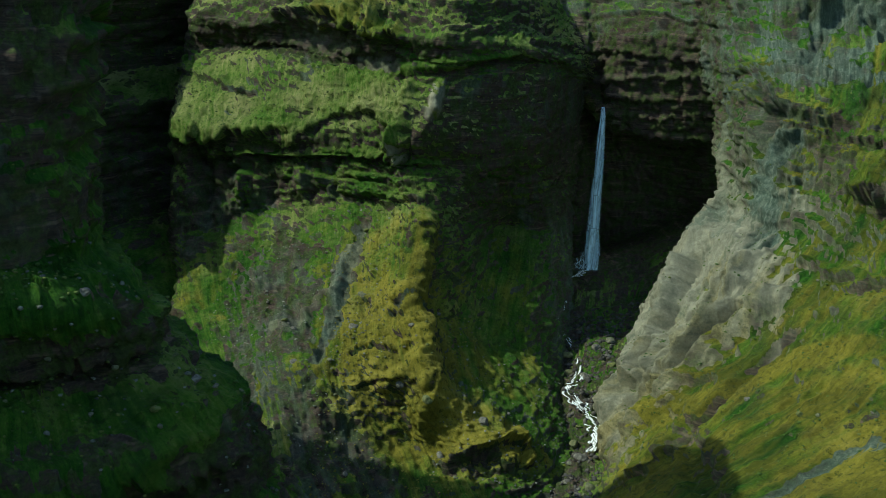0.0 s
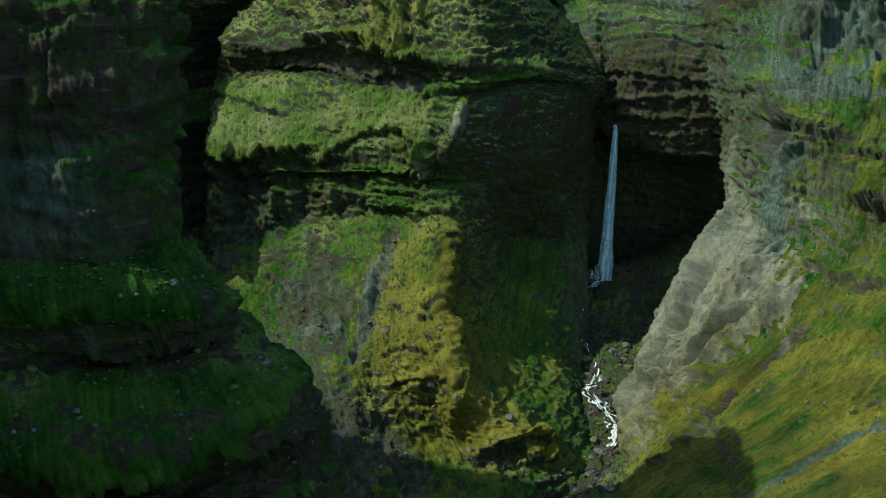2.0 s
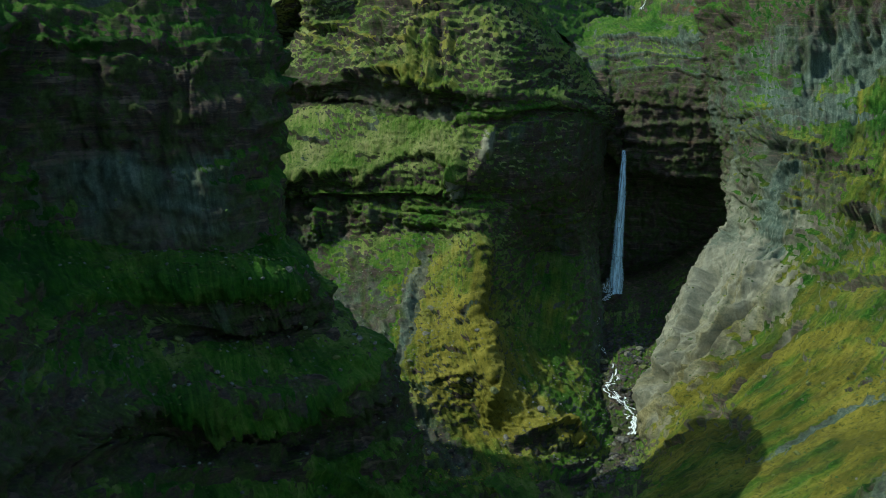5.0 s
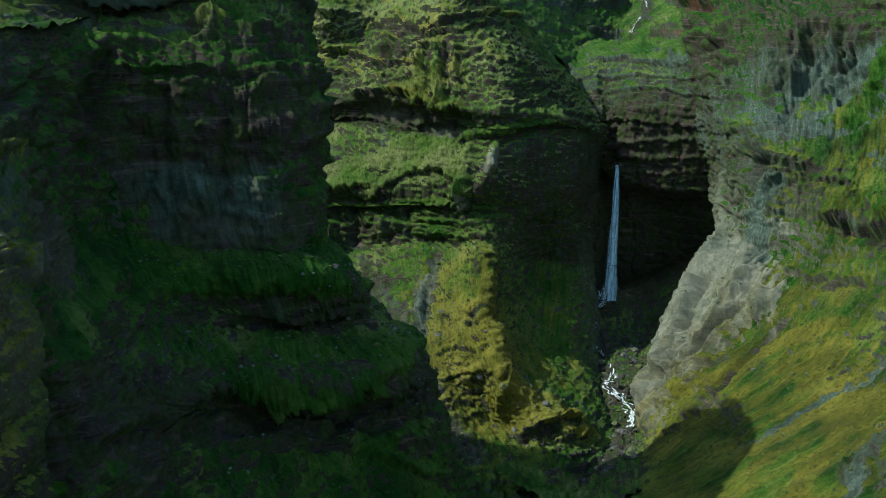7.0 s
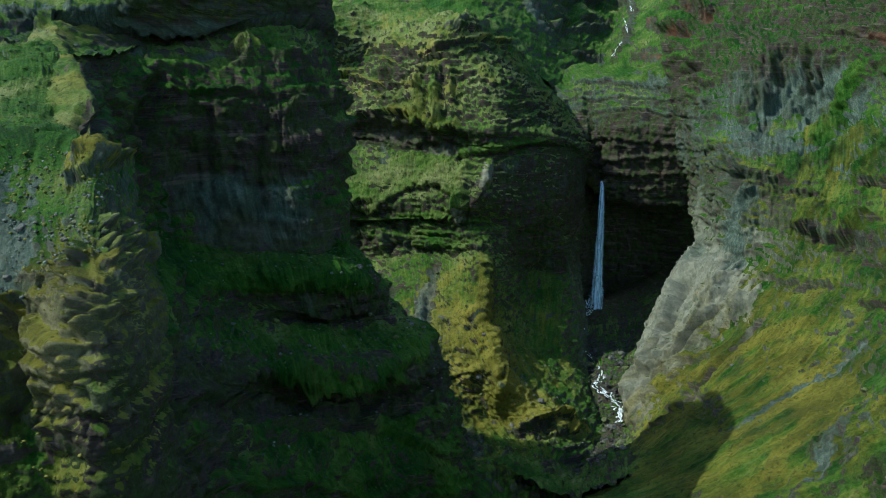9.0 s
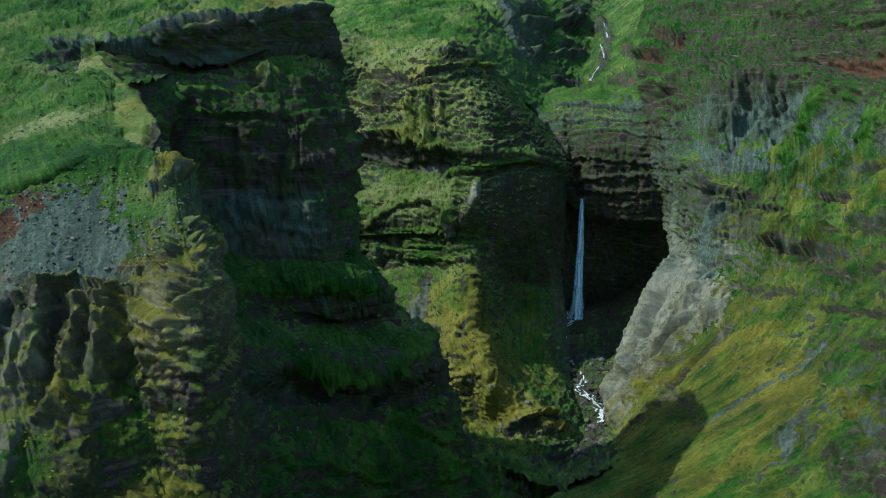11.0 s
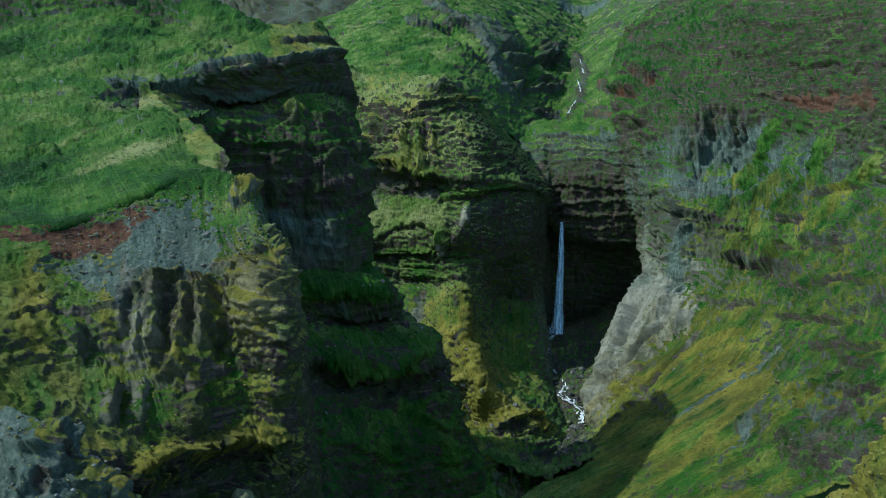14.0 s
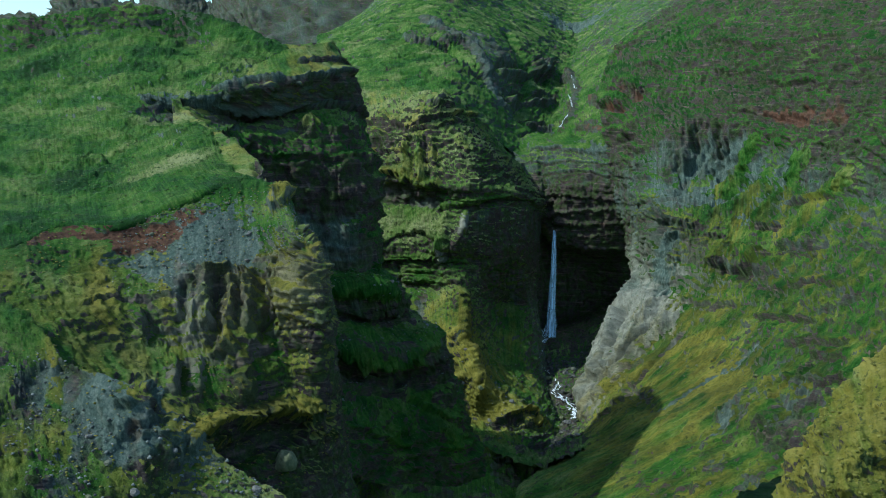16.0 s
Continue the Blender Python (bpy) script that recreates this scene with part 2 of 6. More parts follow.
    rough = crag * size**0.8 * wild["rough"]
    cracks = smooth(0.62, 0.95, ridged(p / (10, 10, 36) + 41, 1)) + 0.8 * smooth(0.7, 0.95, ridged(np.stack([p[:, 0] / 60, p[:, 1] / 60, s / 13], 1) + 37, 1))
    beds = beds * wild["beds"]
    terrace = crag * terrace * wild["beds"] * np.minimum(1.3, wild["rough"] + 0.3)
    push = crag * 2.2 * bulk * np.minimum(1, wild["rough"] + 0.2)
    push += rough * (steep * (1.1 * beds + 0.7 * flutes + 0.9 * lumps + 0.7 * chips + 0.8 * blocks + 0.7 * crags + 0.7 * shards + 0.55 * grit - 1.1 * cracks))
    push += rough * (1 - steep) * (0.9 * lumps + 0.7 * tufts + 0.6 * chips + 0.4 * crags + 0.5 * shards + 0.4 * grit) + size * crag * np.minimum(1, wild["rough"] + 0.1) * 1.1 * knobs + crag * wild["ribs"] * gullies + crag * crop * (1.7 + 1.2 * chips) + terrace + stand
    q = p + n.reshape(-1, 3) * push[:, None]
    q = q.reshape(high, wide, 3)
    up = np.abs(normals(q)[:, :, 2]).ravel()
    patch = fbm(p / 40 + 3, 3)
    drift = fbm(p / 18 + 8, 4)
    veg = wild["veg"] + 1.15 * smooth(0.28, 0.74, up) - 0.66 + 0.16 * patch - 0.45 * crop - 0.10 * knobs * wild["rough"] + (1.3 - steep) * 0.26 * streak
    data = {
        "veg": np.clip(veg, -0.3, 1.3),
        "scree": np.clip(wild["scree"] + (0.4 * drift + 0.4 * streak) * (wild["scree"] > 0.02), 0, 1),
        "dry": np.clip(wild["dry"] + 0.3 * patch, -1, 1),
        "red": smooth(0.35, 0.6, wild["red"] + 0.3 * drift * (wild["red"] > 0.02)),
        "pale": np.clip(wild["pale"] * (1 + 0.6 * drift), 0, 1),
        "olive": np.clip(wild["olive"] + (0.45 * drift + 0.5 * streak) * (wild["olive"] > 0.02), 0, 1),
    }
    index = np.arange(high * wide).reshape(high, wide)
    a, b, c, d = index[:-1, :-1], index[1:, :-1], index[1:, 1:], index[:-1, 1:]
    quads = np.stack([a, b, c, d], -1).reshape(-1, 4)
    mesh = bpy.data.meshes.new(name)
    mesh.vertices.add(high * wide)
    mesh.vertices.foreach_set("co", q.reshape(-1).astype(np.float32))
    mesh.loops.add(quads.size)
    mesh.loops.foreach_set("vertex_index", quads.ravel().astype(np.int32))
    mesh.polygons.add(len(quads))
    mesh.polygons.foreach_set("loop_start", np.arange(0, quads.size, 4, dtype=np.int32))
    mesh.update(calc_edges=True)
    for key, values in data.items():
        mesh.attributes.new(key, "FLOAT", "POINT").data.foreach_set("value", values.astype(np.float32))
    flow = np.stack([along.ravel() + 2 * lumps, down.ravel(), 0 * lumps], 1).astype(np.float32)
    mesh.attributes.new("flow", "FLOAT_VECTOR", "POINT").data.foreach_set("vector", flow.ravel())
    mesh.materials.append(TERRAIN)
    LANDS[name] = q
    return tagged(new(name, mesh), label, category, "", "structure")


SHAPES = {}


def shape(place, middle, half, out, **added):
    """A knob or hollow, or only a patch of other cover, on one piece of land."""
    SHAPES.setdefault(place, []).append((middle, half, out, added))


RIDGES = {}


def ridge(place, line, radius, out, **added):
    """A sharp rib, or a crease where out is negative, along a line on one piece of land."""
    RIDGES.setdefault(place, []).append((line, radius, out, False, added))


def ledge(place, line, radius, out, **added):
    """A grassy tread that ends in a sharp lip along a line, with bare rock under it."""
    RIDGES.setdefault(place, []).append((line, radius, out, True, added))


ridge("cliff_east", [(44.4, -122.8, 74.6), (14.5, -173.4, 53.9), (-3.5, -199.9, 36.6), (-18.1, -203.8, 6.3)], 8.28, 9.765, pale=0.6, veg=-0.6)
ridge("cliff_east", [(41, -202.5, 71.9), (26.5, -217.4, 56.5), (12.6, -222.9, 43.5), (-0.2, -224, 29.9)], 6.44, 8.7885, pale=0.6, veg=-0.5)
ridge("cliff_east", [(27.8, -160.7, 59.7), (8.7, -196.8, 44.6), (-4.4, -204.8, 24.6)], 4.14, -9.3744, pale=0.2)
ridge("cliff_east", [(34.7, -222.1, 58.1), (12, -228.4, 37.1), (-10.5, -216, 14)], 4.14, -9.3744)
ridge("cliff_east", [(43.5, -231.7, 68.2), (16.3, -236.2, 37), (-8.9, -240.9, 11.2)], 7.36, 7.812, pale=0.3, veg=-0.2)
ridge("cliff_east", [(44.6, -256.2, 59.5), (16.9, -265.3, 37.3), (-6.1, -263.5, 13.1)], 4.14, -6.2496, veg=-0.4)
ridge("cliff_east", [(4.3, -205.7, 39.6), (-2.2, -214.2, 28.3), (-6.9, -205.1, 19)], 3.68, 5.859, pale=0.4)
ridge("cliff_east", [(34.1, -200.9, 69), (26.6, -201.3, 63.4), (18.8, -213.3, 51.1)], 3.68, 5.859, pale=0.4)
ridge("cliff_east", [(104, -70.3, 206.4), (92.8, -84.7, 172)], 6, 4.216, veg=-0.3)
ridge("cliff_east", [(108.2, -78.4, 207.8), (100.1, -95, 164.6)], 4.8, -5.27, veg=-0.6)
ridge("cliff_east", [(112.9, -88.2, 210.6), (105.1, -107.8, 162.9)], 6, 4.216, veg=-0.3)
ridge("cliff_east", [(119.1, -93.3, 206.7), (118, -111.5, 165.7)], 4.8, -5.27, veg=-0.6)
ridge("cliff_east", [(125.1, -98.7, 210.7), (124.2, -119.5, 167.5)], 6, 4.216, veg=-0.3)
ridge("cliff_east", [(137.8, -127.4, 197.1), (98.9, -141.1, 150.2)], 10.8, 4.216, veg=0.5)
ridge("cliff_east", [(144.4, -139.4, 195), (100.4, -158.5, 146.8)], 7.2, -4.216, scree=0.7, veg=-0.5)
ridge("cliff_east", [(147.8, -158.6, 194.4), (104.8, -166.5, 141.6)], 10.8, 4.216, veg=0.5)
ridge("cliff_east", [(151.1, -185.2, 185.8), (114.8, -196.8, 135.3)], 10.8, 4.216, veg=0.5)
ridge("cliff_east", [(149.1, -175.8, 186.6), (109.3, -186.7, 136.6)], 7.2, -4.216, scree=0.6, veg=-0.5)
ridge("cliff_east", [(85.8, -206.8, 114.7), (99.4, -242.4, 122)], 8.4, 5.27, veg=0.3)
# bare dark rock in this crease deepens the overhang's shadow by colour
ridge("cliff_east", [(87.3, -218.5, 102.9), (96.7, -254.9, 108.7)], 6, -6.324, veg=-0.9)
ridge("cliff_east", [(56.3, -101.2, 131.1), (61.1, -167.4, 135.6), (79.3, -177.9, 130.8)], 6, 4.216, veg=-0.2, olive=0.3)
ridge("cliff_east", [(47.3, -152, 122.9), (68.2, -167.8, 121.2), (82.5, -196.5, 120.2)], 6, 3.689, olive=0.3)
ridge("cliff_east", [(48.9, -137.4, 127.4), (66, -167.2, 128.4), (81, -187.1, 126)], 4.8, -4.216, veg=-0.5)
ridge("cliff_east", [(118.6, -243.4, 127.6), (133.6, -272.4, 135.5)], 7.2, 4.216, veg=0.3)
ridge("cliff_east", [(118.7, -250.9, 121), (128.4, -286, 129.1)], 6, -5.27, veg=-0.8)
ridge("cliff_east", [(96.3, -337.5, 98.5), (114.3, -371.1, 118.5)], 8.4, 4.216, veg=0.2)
ridge("cliff_east", [(90.4, -357, 93.2), (108.2, -385.1, 112.3)], 6, -5.27, veg=-0.8)
ridge("valley_upper", [(-17.3, 310, 265.8), (77.9, 484.6, 285.9)], 13, 8, veg=0.3)
ridge("valley_upper", [(-18.8, 297.8, 257), (74.3, 463.9, 274.4)], 9, -10, veg=-0.8)
ridge("valley_upper", [(-18.7, 242.2, 233.3), (58.7, 370.3, 232.7)], 12, 8, veg=0.3)
ridge("valley_upper", [(-17.9, 222.4, 224.4), (55, 344, 222.9)], 8, -9, veg=-0.8)
ridge("valley_upper", [(-6.6, 187.4, 208.3), (37.8, 242.3, 200.6)], 9, 7, veg=0.3)
ridge("valley_upper", [(-2.5, 192.3, 200.6), (32.5, 212.5, 192.5)], 6, -8, veg=-0.8)
ridge("cliff_east", [(89.8, 270.3, 235.4), (77.5, 16.3, 237.3)], 9, 6, veg=0.3)
ridge("valley_upper", [(89.8, 270.3, 235.4), (77.5, 16.3, 237.3)], 9, 6, veg=0.3)
ridge("cliff_east", [(75.9, 206.2, 227.7), (74.8, 6.1, 231.4)], 7, -8, veg=-0.7, red=0.4)
ridge("valley_upper", [(75.9, 206.2, 227.7), (74.8, 6.1, 231.4)], 7, -8, veg=-0.7, red=0.4)
ridge("cliff_east", [(50.8, 162.8, 204.4), (62.5, 22.3, 226.6)], 8, 6, veg=0.3)
ridge("valley_upper", [(50.8, 162.8, 204.4), (62.5, 22.3, 226.6)], 8, 6, veg=0.3)
ridge("cliff_east", [(51.5, 150.4, 198), (62.2, 15.1, 218.7)], 6, -7, veg=-0.7, red=0.5)
ridge("valley_upper", [(51.5, 150.4, 198), (62.2, 15.1, 218.7)], 6, -7, veg=-0.7, red=0.5)
ridge("cliff_east", [(35.4, 51, 184.5), (67.3, -12, 204.1)], 7, 5, veg=0.3)
ridge("cliff_falls", [(35.4, 51, 184.5), (67.3, -12, 204.1)], 7, 5, veg=0.3)
ridge("cliff_east", [(35.2, 29, 179.5), (62.7, -29.9, 196.9)], 6, -6, veg=-0.8)
ridge("cliff_falls", [(35.2, 29, 179.5), (62.7, -29.9, 196.9)], 6, -6, veg=-0.8)
ridge("valley_upper", [(-143.8, 410.2, 312.7), (-85.6, 308.1, 292.7), (-54, 216.9, 252.9)], 14, 9, veg=0.3)
ridge("valley_upper", [(-97.9, 456.4, 331.5), (-39.1, 298, 274.6), (-31.3, 191.5, 222.6)], 16, -5, scree=0.15, veg=-1.0)
ridge("valley_upper", [(20.6, 558.7, 326.1), (29.3, 388.7, 258.7), (-12.7, 186, 204.1)], 14, 8, veg=0.3)

# fine modelling of ledges, ribs and gullies
ridge("cliff_buttress", [(-234, -20.1, 143.1), (-201.4, -41.6, 146.4), (-171.1, -59.1, 144.4), (-149.4, -71.2, 139.2), (-121.7, -86.4, 138.1)], 9, -2, veg=-0.9, scree=-0.3)
ledge("cliff_buttress", [(-185.9, -50.4, 156.5), (-163.7, -63.7, 159.9), (-149.2, -74.7, 157), (-135.2, -85.3, 152.5), (-117.7, -94.1, 150.4)], 8, 5, veg=0.4, olive=0.3)
ledge("cliff_buttress", [(-251.8, -9.3, 117.5), (-231.8, -35.2, 117.6), (-214.7, -50.9, 113.9), (-199, -60.9, 114.6)], 6, 3, veg=0.3)
ledge("cliff_buttress", [(-241, -64.7, 90.6), (-225.6, -71.6, 90.8), (-203.7, -77.5, 96.2), (-180.6, -83.5, 98.7)], 10, 5, veg=0.6)
ledge("cliff_buttress", [(-178.1, -84.4, 92.1), (-164.8, -87.7, 100.5), (-151.3, -88.2, 109), (-136, -92.8, 114.1), (-124, -101.8, 109.7), (-117.1, -109.9, 102)], 8, 2.5, veg=0.6)
ridge("cliff_buttress", [(-112, -100.1, 128.5), (-111.7, -106.2, 117.9), (-114, -110.3, 107.1)], 6, 5, veg=0.2)
ridge("cliff_buttress", [(-115.5, -110.8, 102.2), (-117, -107.6, 90)], 4, 5, pale=0.8, veg=-0.5)
ridge("cliff_buttress", [(-96, -106, 127.9), (-99.6, -111.9, 115.1)], 4, 5, pale=0.9, veg=-0.4)
ridge("cliff_buttress", [(-123.9, -103.9, 105.8), (-127, -105.4, 97.7)], 5, -2, veg=-0.6)
ledge("cliff_buttress", [(-219.2, -69.7, 81.4), (-197.4, -74.8, 85), (-175.8, -81.3, 85.3), (-147.6, -92.4, 90.1), (-123.6, -105.7, 92.8), (-104.5, -111.8, 87.5)], 6, 4, veg=0.5)
ledge("cliff_buttress", [(-147.2, -96.1, 77.9), (-126.7, -107.6, 79.4), (-107.5, -120.1, 80.6)], 4, 3, veg=0.2, pale=0.3)
ledge("cliff_buttress", [(-147, -99.2, 70.3), (-126.4, -112.1, 71.7), (-106, -128.5, 74)], 4, 3, veg=0.2, pale=0.3)
ridge("cliff_buttress", [(-202.5, -76.6, 73.2), (-199.6, -81.1, 60.1), (-197.5, -86.3, 50)], 4, 4, veg=0.3)
ridge("cliff_buttress", [(-189.3, -78.3, 80.9), (-186.6, -84.2, 61.1)], 6, -5, veg=-0.7)
ridge("cliff_buttress", [(-231.9, -67.4, 83.1), (-225.7, -74.4, 65.1), (-221.6, -80.1, 48.6)], 7, -5, veg=-0.7)
ridge("cliff_buttress", [(-164.3, -86.4, 83.1), (-162.2, -94, 62.2)], 4, -3, veg=-0.3)
ridge("cliff_buttress", [(-151, -91.9, 84.5), (-149.6, -99.6, 65.6)], 3, -3, veg=-0.4)
ridge("cliff_buttress", [(-145.9, -50.5, 188.5), (-144.1, -75.7, 159.2)], 4, 2, olive=0.15, veg=0.3)
ridge("cliff_buttress", [(-140.6, -54, 188.7), (-138.1, -80.5, 157)], 3, -2.5, veg=-0.2)
ridge("cliff_buttress", [(-134.4, -54.3, 192.1), (-131.9, -84.5, 155.8)], 4, 3, olive=0.15, veg=0.3)
ridge("cliff_buttress", [(-128.8, -57.7, 190.6), (-126.5, -87.7, 154.5)], 3, -2.5, veg=-0.2)
ridge("cliff_buttress", [(-123.3, -60.6, 189.2), (-120.4, -91.5, 153)], 4, 3, olive=0.15, veg=0.2)
ridge("cliff_buttress", [(-169.9, -27.8, 188.1), (-165.3, -46.7, 176.2)], 5, -6, veg=-0.8)
ledge("cliff_buttress", [(-254.6, 69.2, 159.9), (-243.6, 78.5, 170.2), (-213.2, -9, 171.8), (-187.9, -34.2, 166.4)], 6, 3.5, veg=0.3, olive=0.4)
ledge("cliff_buttress", [(-224.5, 16.2, 185.3), (-199, -3.2, 183.4), (-173.2, -37.9, 177.3)], 6, 3.5, veg=0.3, olive=0.4)
ledge("cliff_buttress", [(-114.7, -95.8, 132.1), (-95.3, -103, 136.6), (-75.8, -95.5, 141.3), (-55.1, -78.7, 143.2), (-22.7, 0.2, 137.8)], 10, 3, veg=0.8)
ridge("cliff_buttress", [(-100.7, -134.9, 67.8), (-101.5, -162.5, 50.2), (-104.8, -179.2, 41.1)], 8, 5, veg=0.3, olive=0.5)
ridge("cliff_buttress", [(-103.6, -181.8, 38.6), (-98.7, -191.1, 30.7), (-96.2, -209.7, 19.9), (-91.6, -218.1, 11.3)], 8, 5, veg=0.3, olive=0.7)
ridge("cliff_buttress", [(-111.1, -184.4, 34.9), (-104.8, -180, 40.4), (-96.3, -180, 32.2)], 3, -4, veg=-0.5, scree=0.5)
ridge("cliff_buttress", [(-181.4, -93.5, 52.9), (-164.2, -128.2, 38.6), (-156.7, -155.4, 27.3), (-158.1, -187.7, 19.2)], 12, 0, veg=-0.4, olive=-0.6)
ridge("cliff_buttress", [(-199.4, -100.2, 40.2), (-179.8, -133.9, 26.5), (-166.4, -166.9, 21.2)], 9, 0, veg=-0.3)
ridge("cliff_buttress", [(-132.8, -123.9, 58.3), (-137.5, -150.5, 39.3), (-140.4, -178.7, 25.9), (-144.5, -201.3, 18.4)], 5, -4, veg=-1, scree=0.4, pale=0.3)
ridge("cliff_buttress", [(-136.1, -132.5, 50.6), (-141, -158.5, 33.6)], 4, 3, veg=-0.8, pale=0.5)
ridge("cliff_buttress", [(-169, -170.7, 19.2), (-156.7, -171.5, 23), (-145.9, -155, 32.4)], 4, 2.5, veg=-0.6, pale=0.4)
ridge("cliff_buttress", [(-176.8, -132.3, 29.4), (-160.7, -161.8, 24.5), (-152.5, -183.9, 21.1)], 4, -3, veg=-0.4)
ledge("cliff_buttress", [(-130.7, -201.7, 20.2), (-119.9, -198.4, 24.1), (-110, -202.6, 23.5)], 4, 2.5, veg=0.2, olive=0.3)
ledge("cliff_buttress", [(-127.1, -213, 11.3), (-115.4, -210.5, 15.4), (-106.9, -212.2, 16.9)], 4, 2.5, veg=0.2, olive=0.3)
ledge("cliff_buttress", [(-101.6, -216.3, 7.3), (-95.9, -219.4, 4.2), (-95.1, -221.7, -5.3)], 4, 2.5, olive=0.3)
ledge("cliff_buttress", [(-81.9, -237.8, -14), (-73.6, -230.7, -8.4), (-63.6, -225.5, -8.1), (-53.2, -219.2, -11.3), (-49.4, -225.7, -15.8)], 8, 6, olive=0.5, veg=0.3)
ridge("cliff_buttress", [(-81.8, -210, 11.3), (-63.9, -201.9, 0.9), (-46.4, -205.6, -9.5), (-35.2, -212, -18.7)], 9, 0, scree=0.6, veg=-0.2, olive=-0.4)
ridge("cliff_buttress", [(-90.1, -166.4, 31), (-74.9, -180.4, 12.5), (-57.3, -190.7, 0.5), (-39.8, -198.7, -11.4)], 5, 2, veg=0.2)
ridge("cliff_buttress", [(-92.7, -189.2, 26.2), (-80.3, -208, 10.6), (-70.3, -214.2, 1.3)], 5, -3, veg=-0.4)
ridge("cliff_buttress", [(-131.6, -229.8, 0.2), (-120.2, -237.2, -8), (-111.5, -252, -16.8)], 9, -3, veg=-0.9, scree=0.2)
ridge("cliff_buttress", [(-155, -217.2, 9.2), (-141.9, -238.8, -2), (-135.2, -256.6, -13.7)], 6, -3, veg=-0.8)
ledge("cliff_buttress", [(-181, 6, 197.8), (-161.3, -12.2, 203.3), (-142.7, -44.4, 197.2), (-130.9, -44.7, 202), (-106.5, -32.7, 208.3), (-71, 58.5, 209.8)], 6, 4, veg=0.3, olive=0.3)
ledge("cliff_buttress", [(-173.4, -13.2, 192.5), (-152, -42.1, 192.3), (-119.5, -52.6, 196.8), (-103.6, -39.7, 201.9)], 5, 3.5, veg=0.3, olive=0.3)
ridge("cliff_buttress", [(-123.2, -28.1, 219.4), (-112.6, -10.4, 225.4), (-92.7, 42, 225)], 6, 4, pale=0.4, veg=0.1)
ridge("cliff_buttress", [(-173.3, -30.3, 183.5), (-165.2, -32.8, 188.5), (-156.7, -46.3, 184.4)], 6, -4, veg=-0.6)
ledge("cliff_buttress", [(-180.4, -31.9, 174.9), (-161.4, -48, 178.3), (-145.3, -62.7, 174.5)], 5, 3, veg=0.2, olive=0.3)
ledge("cliff_falls", [(-14.7, 33.6, 130.7), (2.7, 20.7, 136.2), (27.1, 5.3, 133.8), (62.8, -18.8, 134.9)], 5, 3, veg=-0.2, red=0.1)
ledge("cliff_falls", [(3.4, 16.9, 116.6), (27.9, 4.7, 121.7), (64.3, -15.8, 125)], 5, 2.5, veg=-0.1, pale=0.1)
ledge("cliff_falls", [(3, 15.6, 106.7), (28.8, 4.3, 106.9), (57, -7.3, 111.1)], 4, 3, veg=-0.2, red=0.2)
ledge("cliff_falls", [(2.7, 14.6, 97.1), (36.7, 2.1, 97), (64.6, -7.2, 101.4)], 4, 3, veg=-0.3)
ledge("cliff_falls", [(8.1, 47.4, 83.4), (37.3, 2.3, 90.1), (67.2, -5.3, 92.8)], 3, 2, veg=-0.3)
ridge("cliff_falls", [(-2.7, 26.2, 123.9), (-1.5, 20.7, 103.1)], 8, -7, veg=-0.8)
ledge("cliff_falls", [(-13.7, 76.8, 173.8), (10.1, 57.8, 178.2), (35.7, 25.6, 174.8), (53.7, 2.6, 178.7)], 5, 3, scree=0.5)
ledge("cliff_falls", [(-11, 57.6, 164.2), (17.3, 37.2, 167.8), (50.8, -1.2, 166.3)], 4, 2, scree=0.5)
ledge("cliff_falls", [(-12.4, 47.4, 154.2), (29.3, 16.5, 157.8), (49.8, -7.5, 155.6)], 4, 2.5, scree=0.3)
ledge("cliff_east", [(56.8, -81, 135.9), (67.1, -125.8, 141.4), (86.5, -151.7, 141.6)], 5, 3.5, olive=0.3)
ledge("cliff_east", [(58.9, -156.6, 125.6), (78, -178.6, 122.6), (93.9, -196.2, 121)], 5, 4, veg=0.3)
ledge("cliff_east", [(82, -207.4, 103.8), (91.3, -227.1, 101.5), (102.2, -241.6, 106.4)], 9, 8, veg=0.4)
ledge("cliff_east", [(117.4, -198, 132), (123.9, -212.8, 131.5), (128.3, -219.5, 134)], 7, 6, veg=0.3)
ledge("cliff_east", [(140.7, -207, 148.6), (149.4, -225.2, 153.7), (155.7, -253.3, 158)], 7, 6, veg=0.3)
ledge("cliff_east", [(109.2, -242.8, 112), (120.7, -258.9, 119.2), (127.5, -293.9, 122.4)], 6, 4, veg=0.3)
ledge("cliff_east", [(68.4, -252.1, 75.7), (75.4, -255.5, 80.3), (80.2, -266.2, 82.5)], 7, 5, veg=0.3)
ledge("cliff_east", [(59.7, -217.8, 76.4), (66.7, -239.5, 76.9), (71.4, -242.6, 79.5)], 5, 4, veg=0.3)
ledge("cliff_east", [(107.5, -301.2, 103.5), (114.1, -325.1, 110.1), (114.1, -362.1, 111.7)], 6, 4.5, veg=0.3)
ledge("cliff_east", [(84.7, -300.4, 81.7), (92.4, -338.6, 88.8), (94.3, -370.8, 94)], 6, 4.5, veg=0.3)
ledge("cliff_east", [(79.5, -362.8, 78.1), (84.9, -392.6, 86.5), (89.8, -420.1, 91)], 6, 4.5, veg=0.3)
ledge("cliff_east", [(95.6, -268.3, 96.2), (102.3, -297, 99.1), (107.2, -297.6, 103.5)], 5, 3.5, veg=0.3)
ridge("cliff_east", [(57.9, -148.8, 130.7), (54.9, -159.3, 113.1)], 4, -7, veg=-0.8)
ridge("cliff_east", [(53.8, -122.7, 118.2), (52.4, -119.4, 108.8)], 3, -5, veg=-0.8)
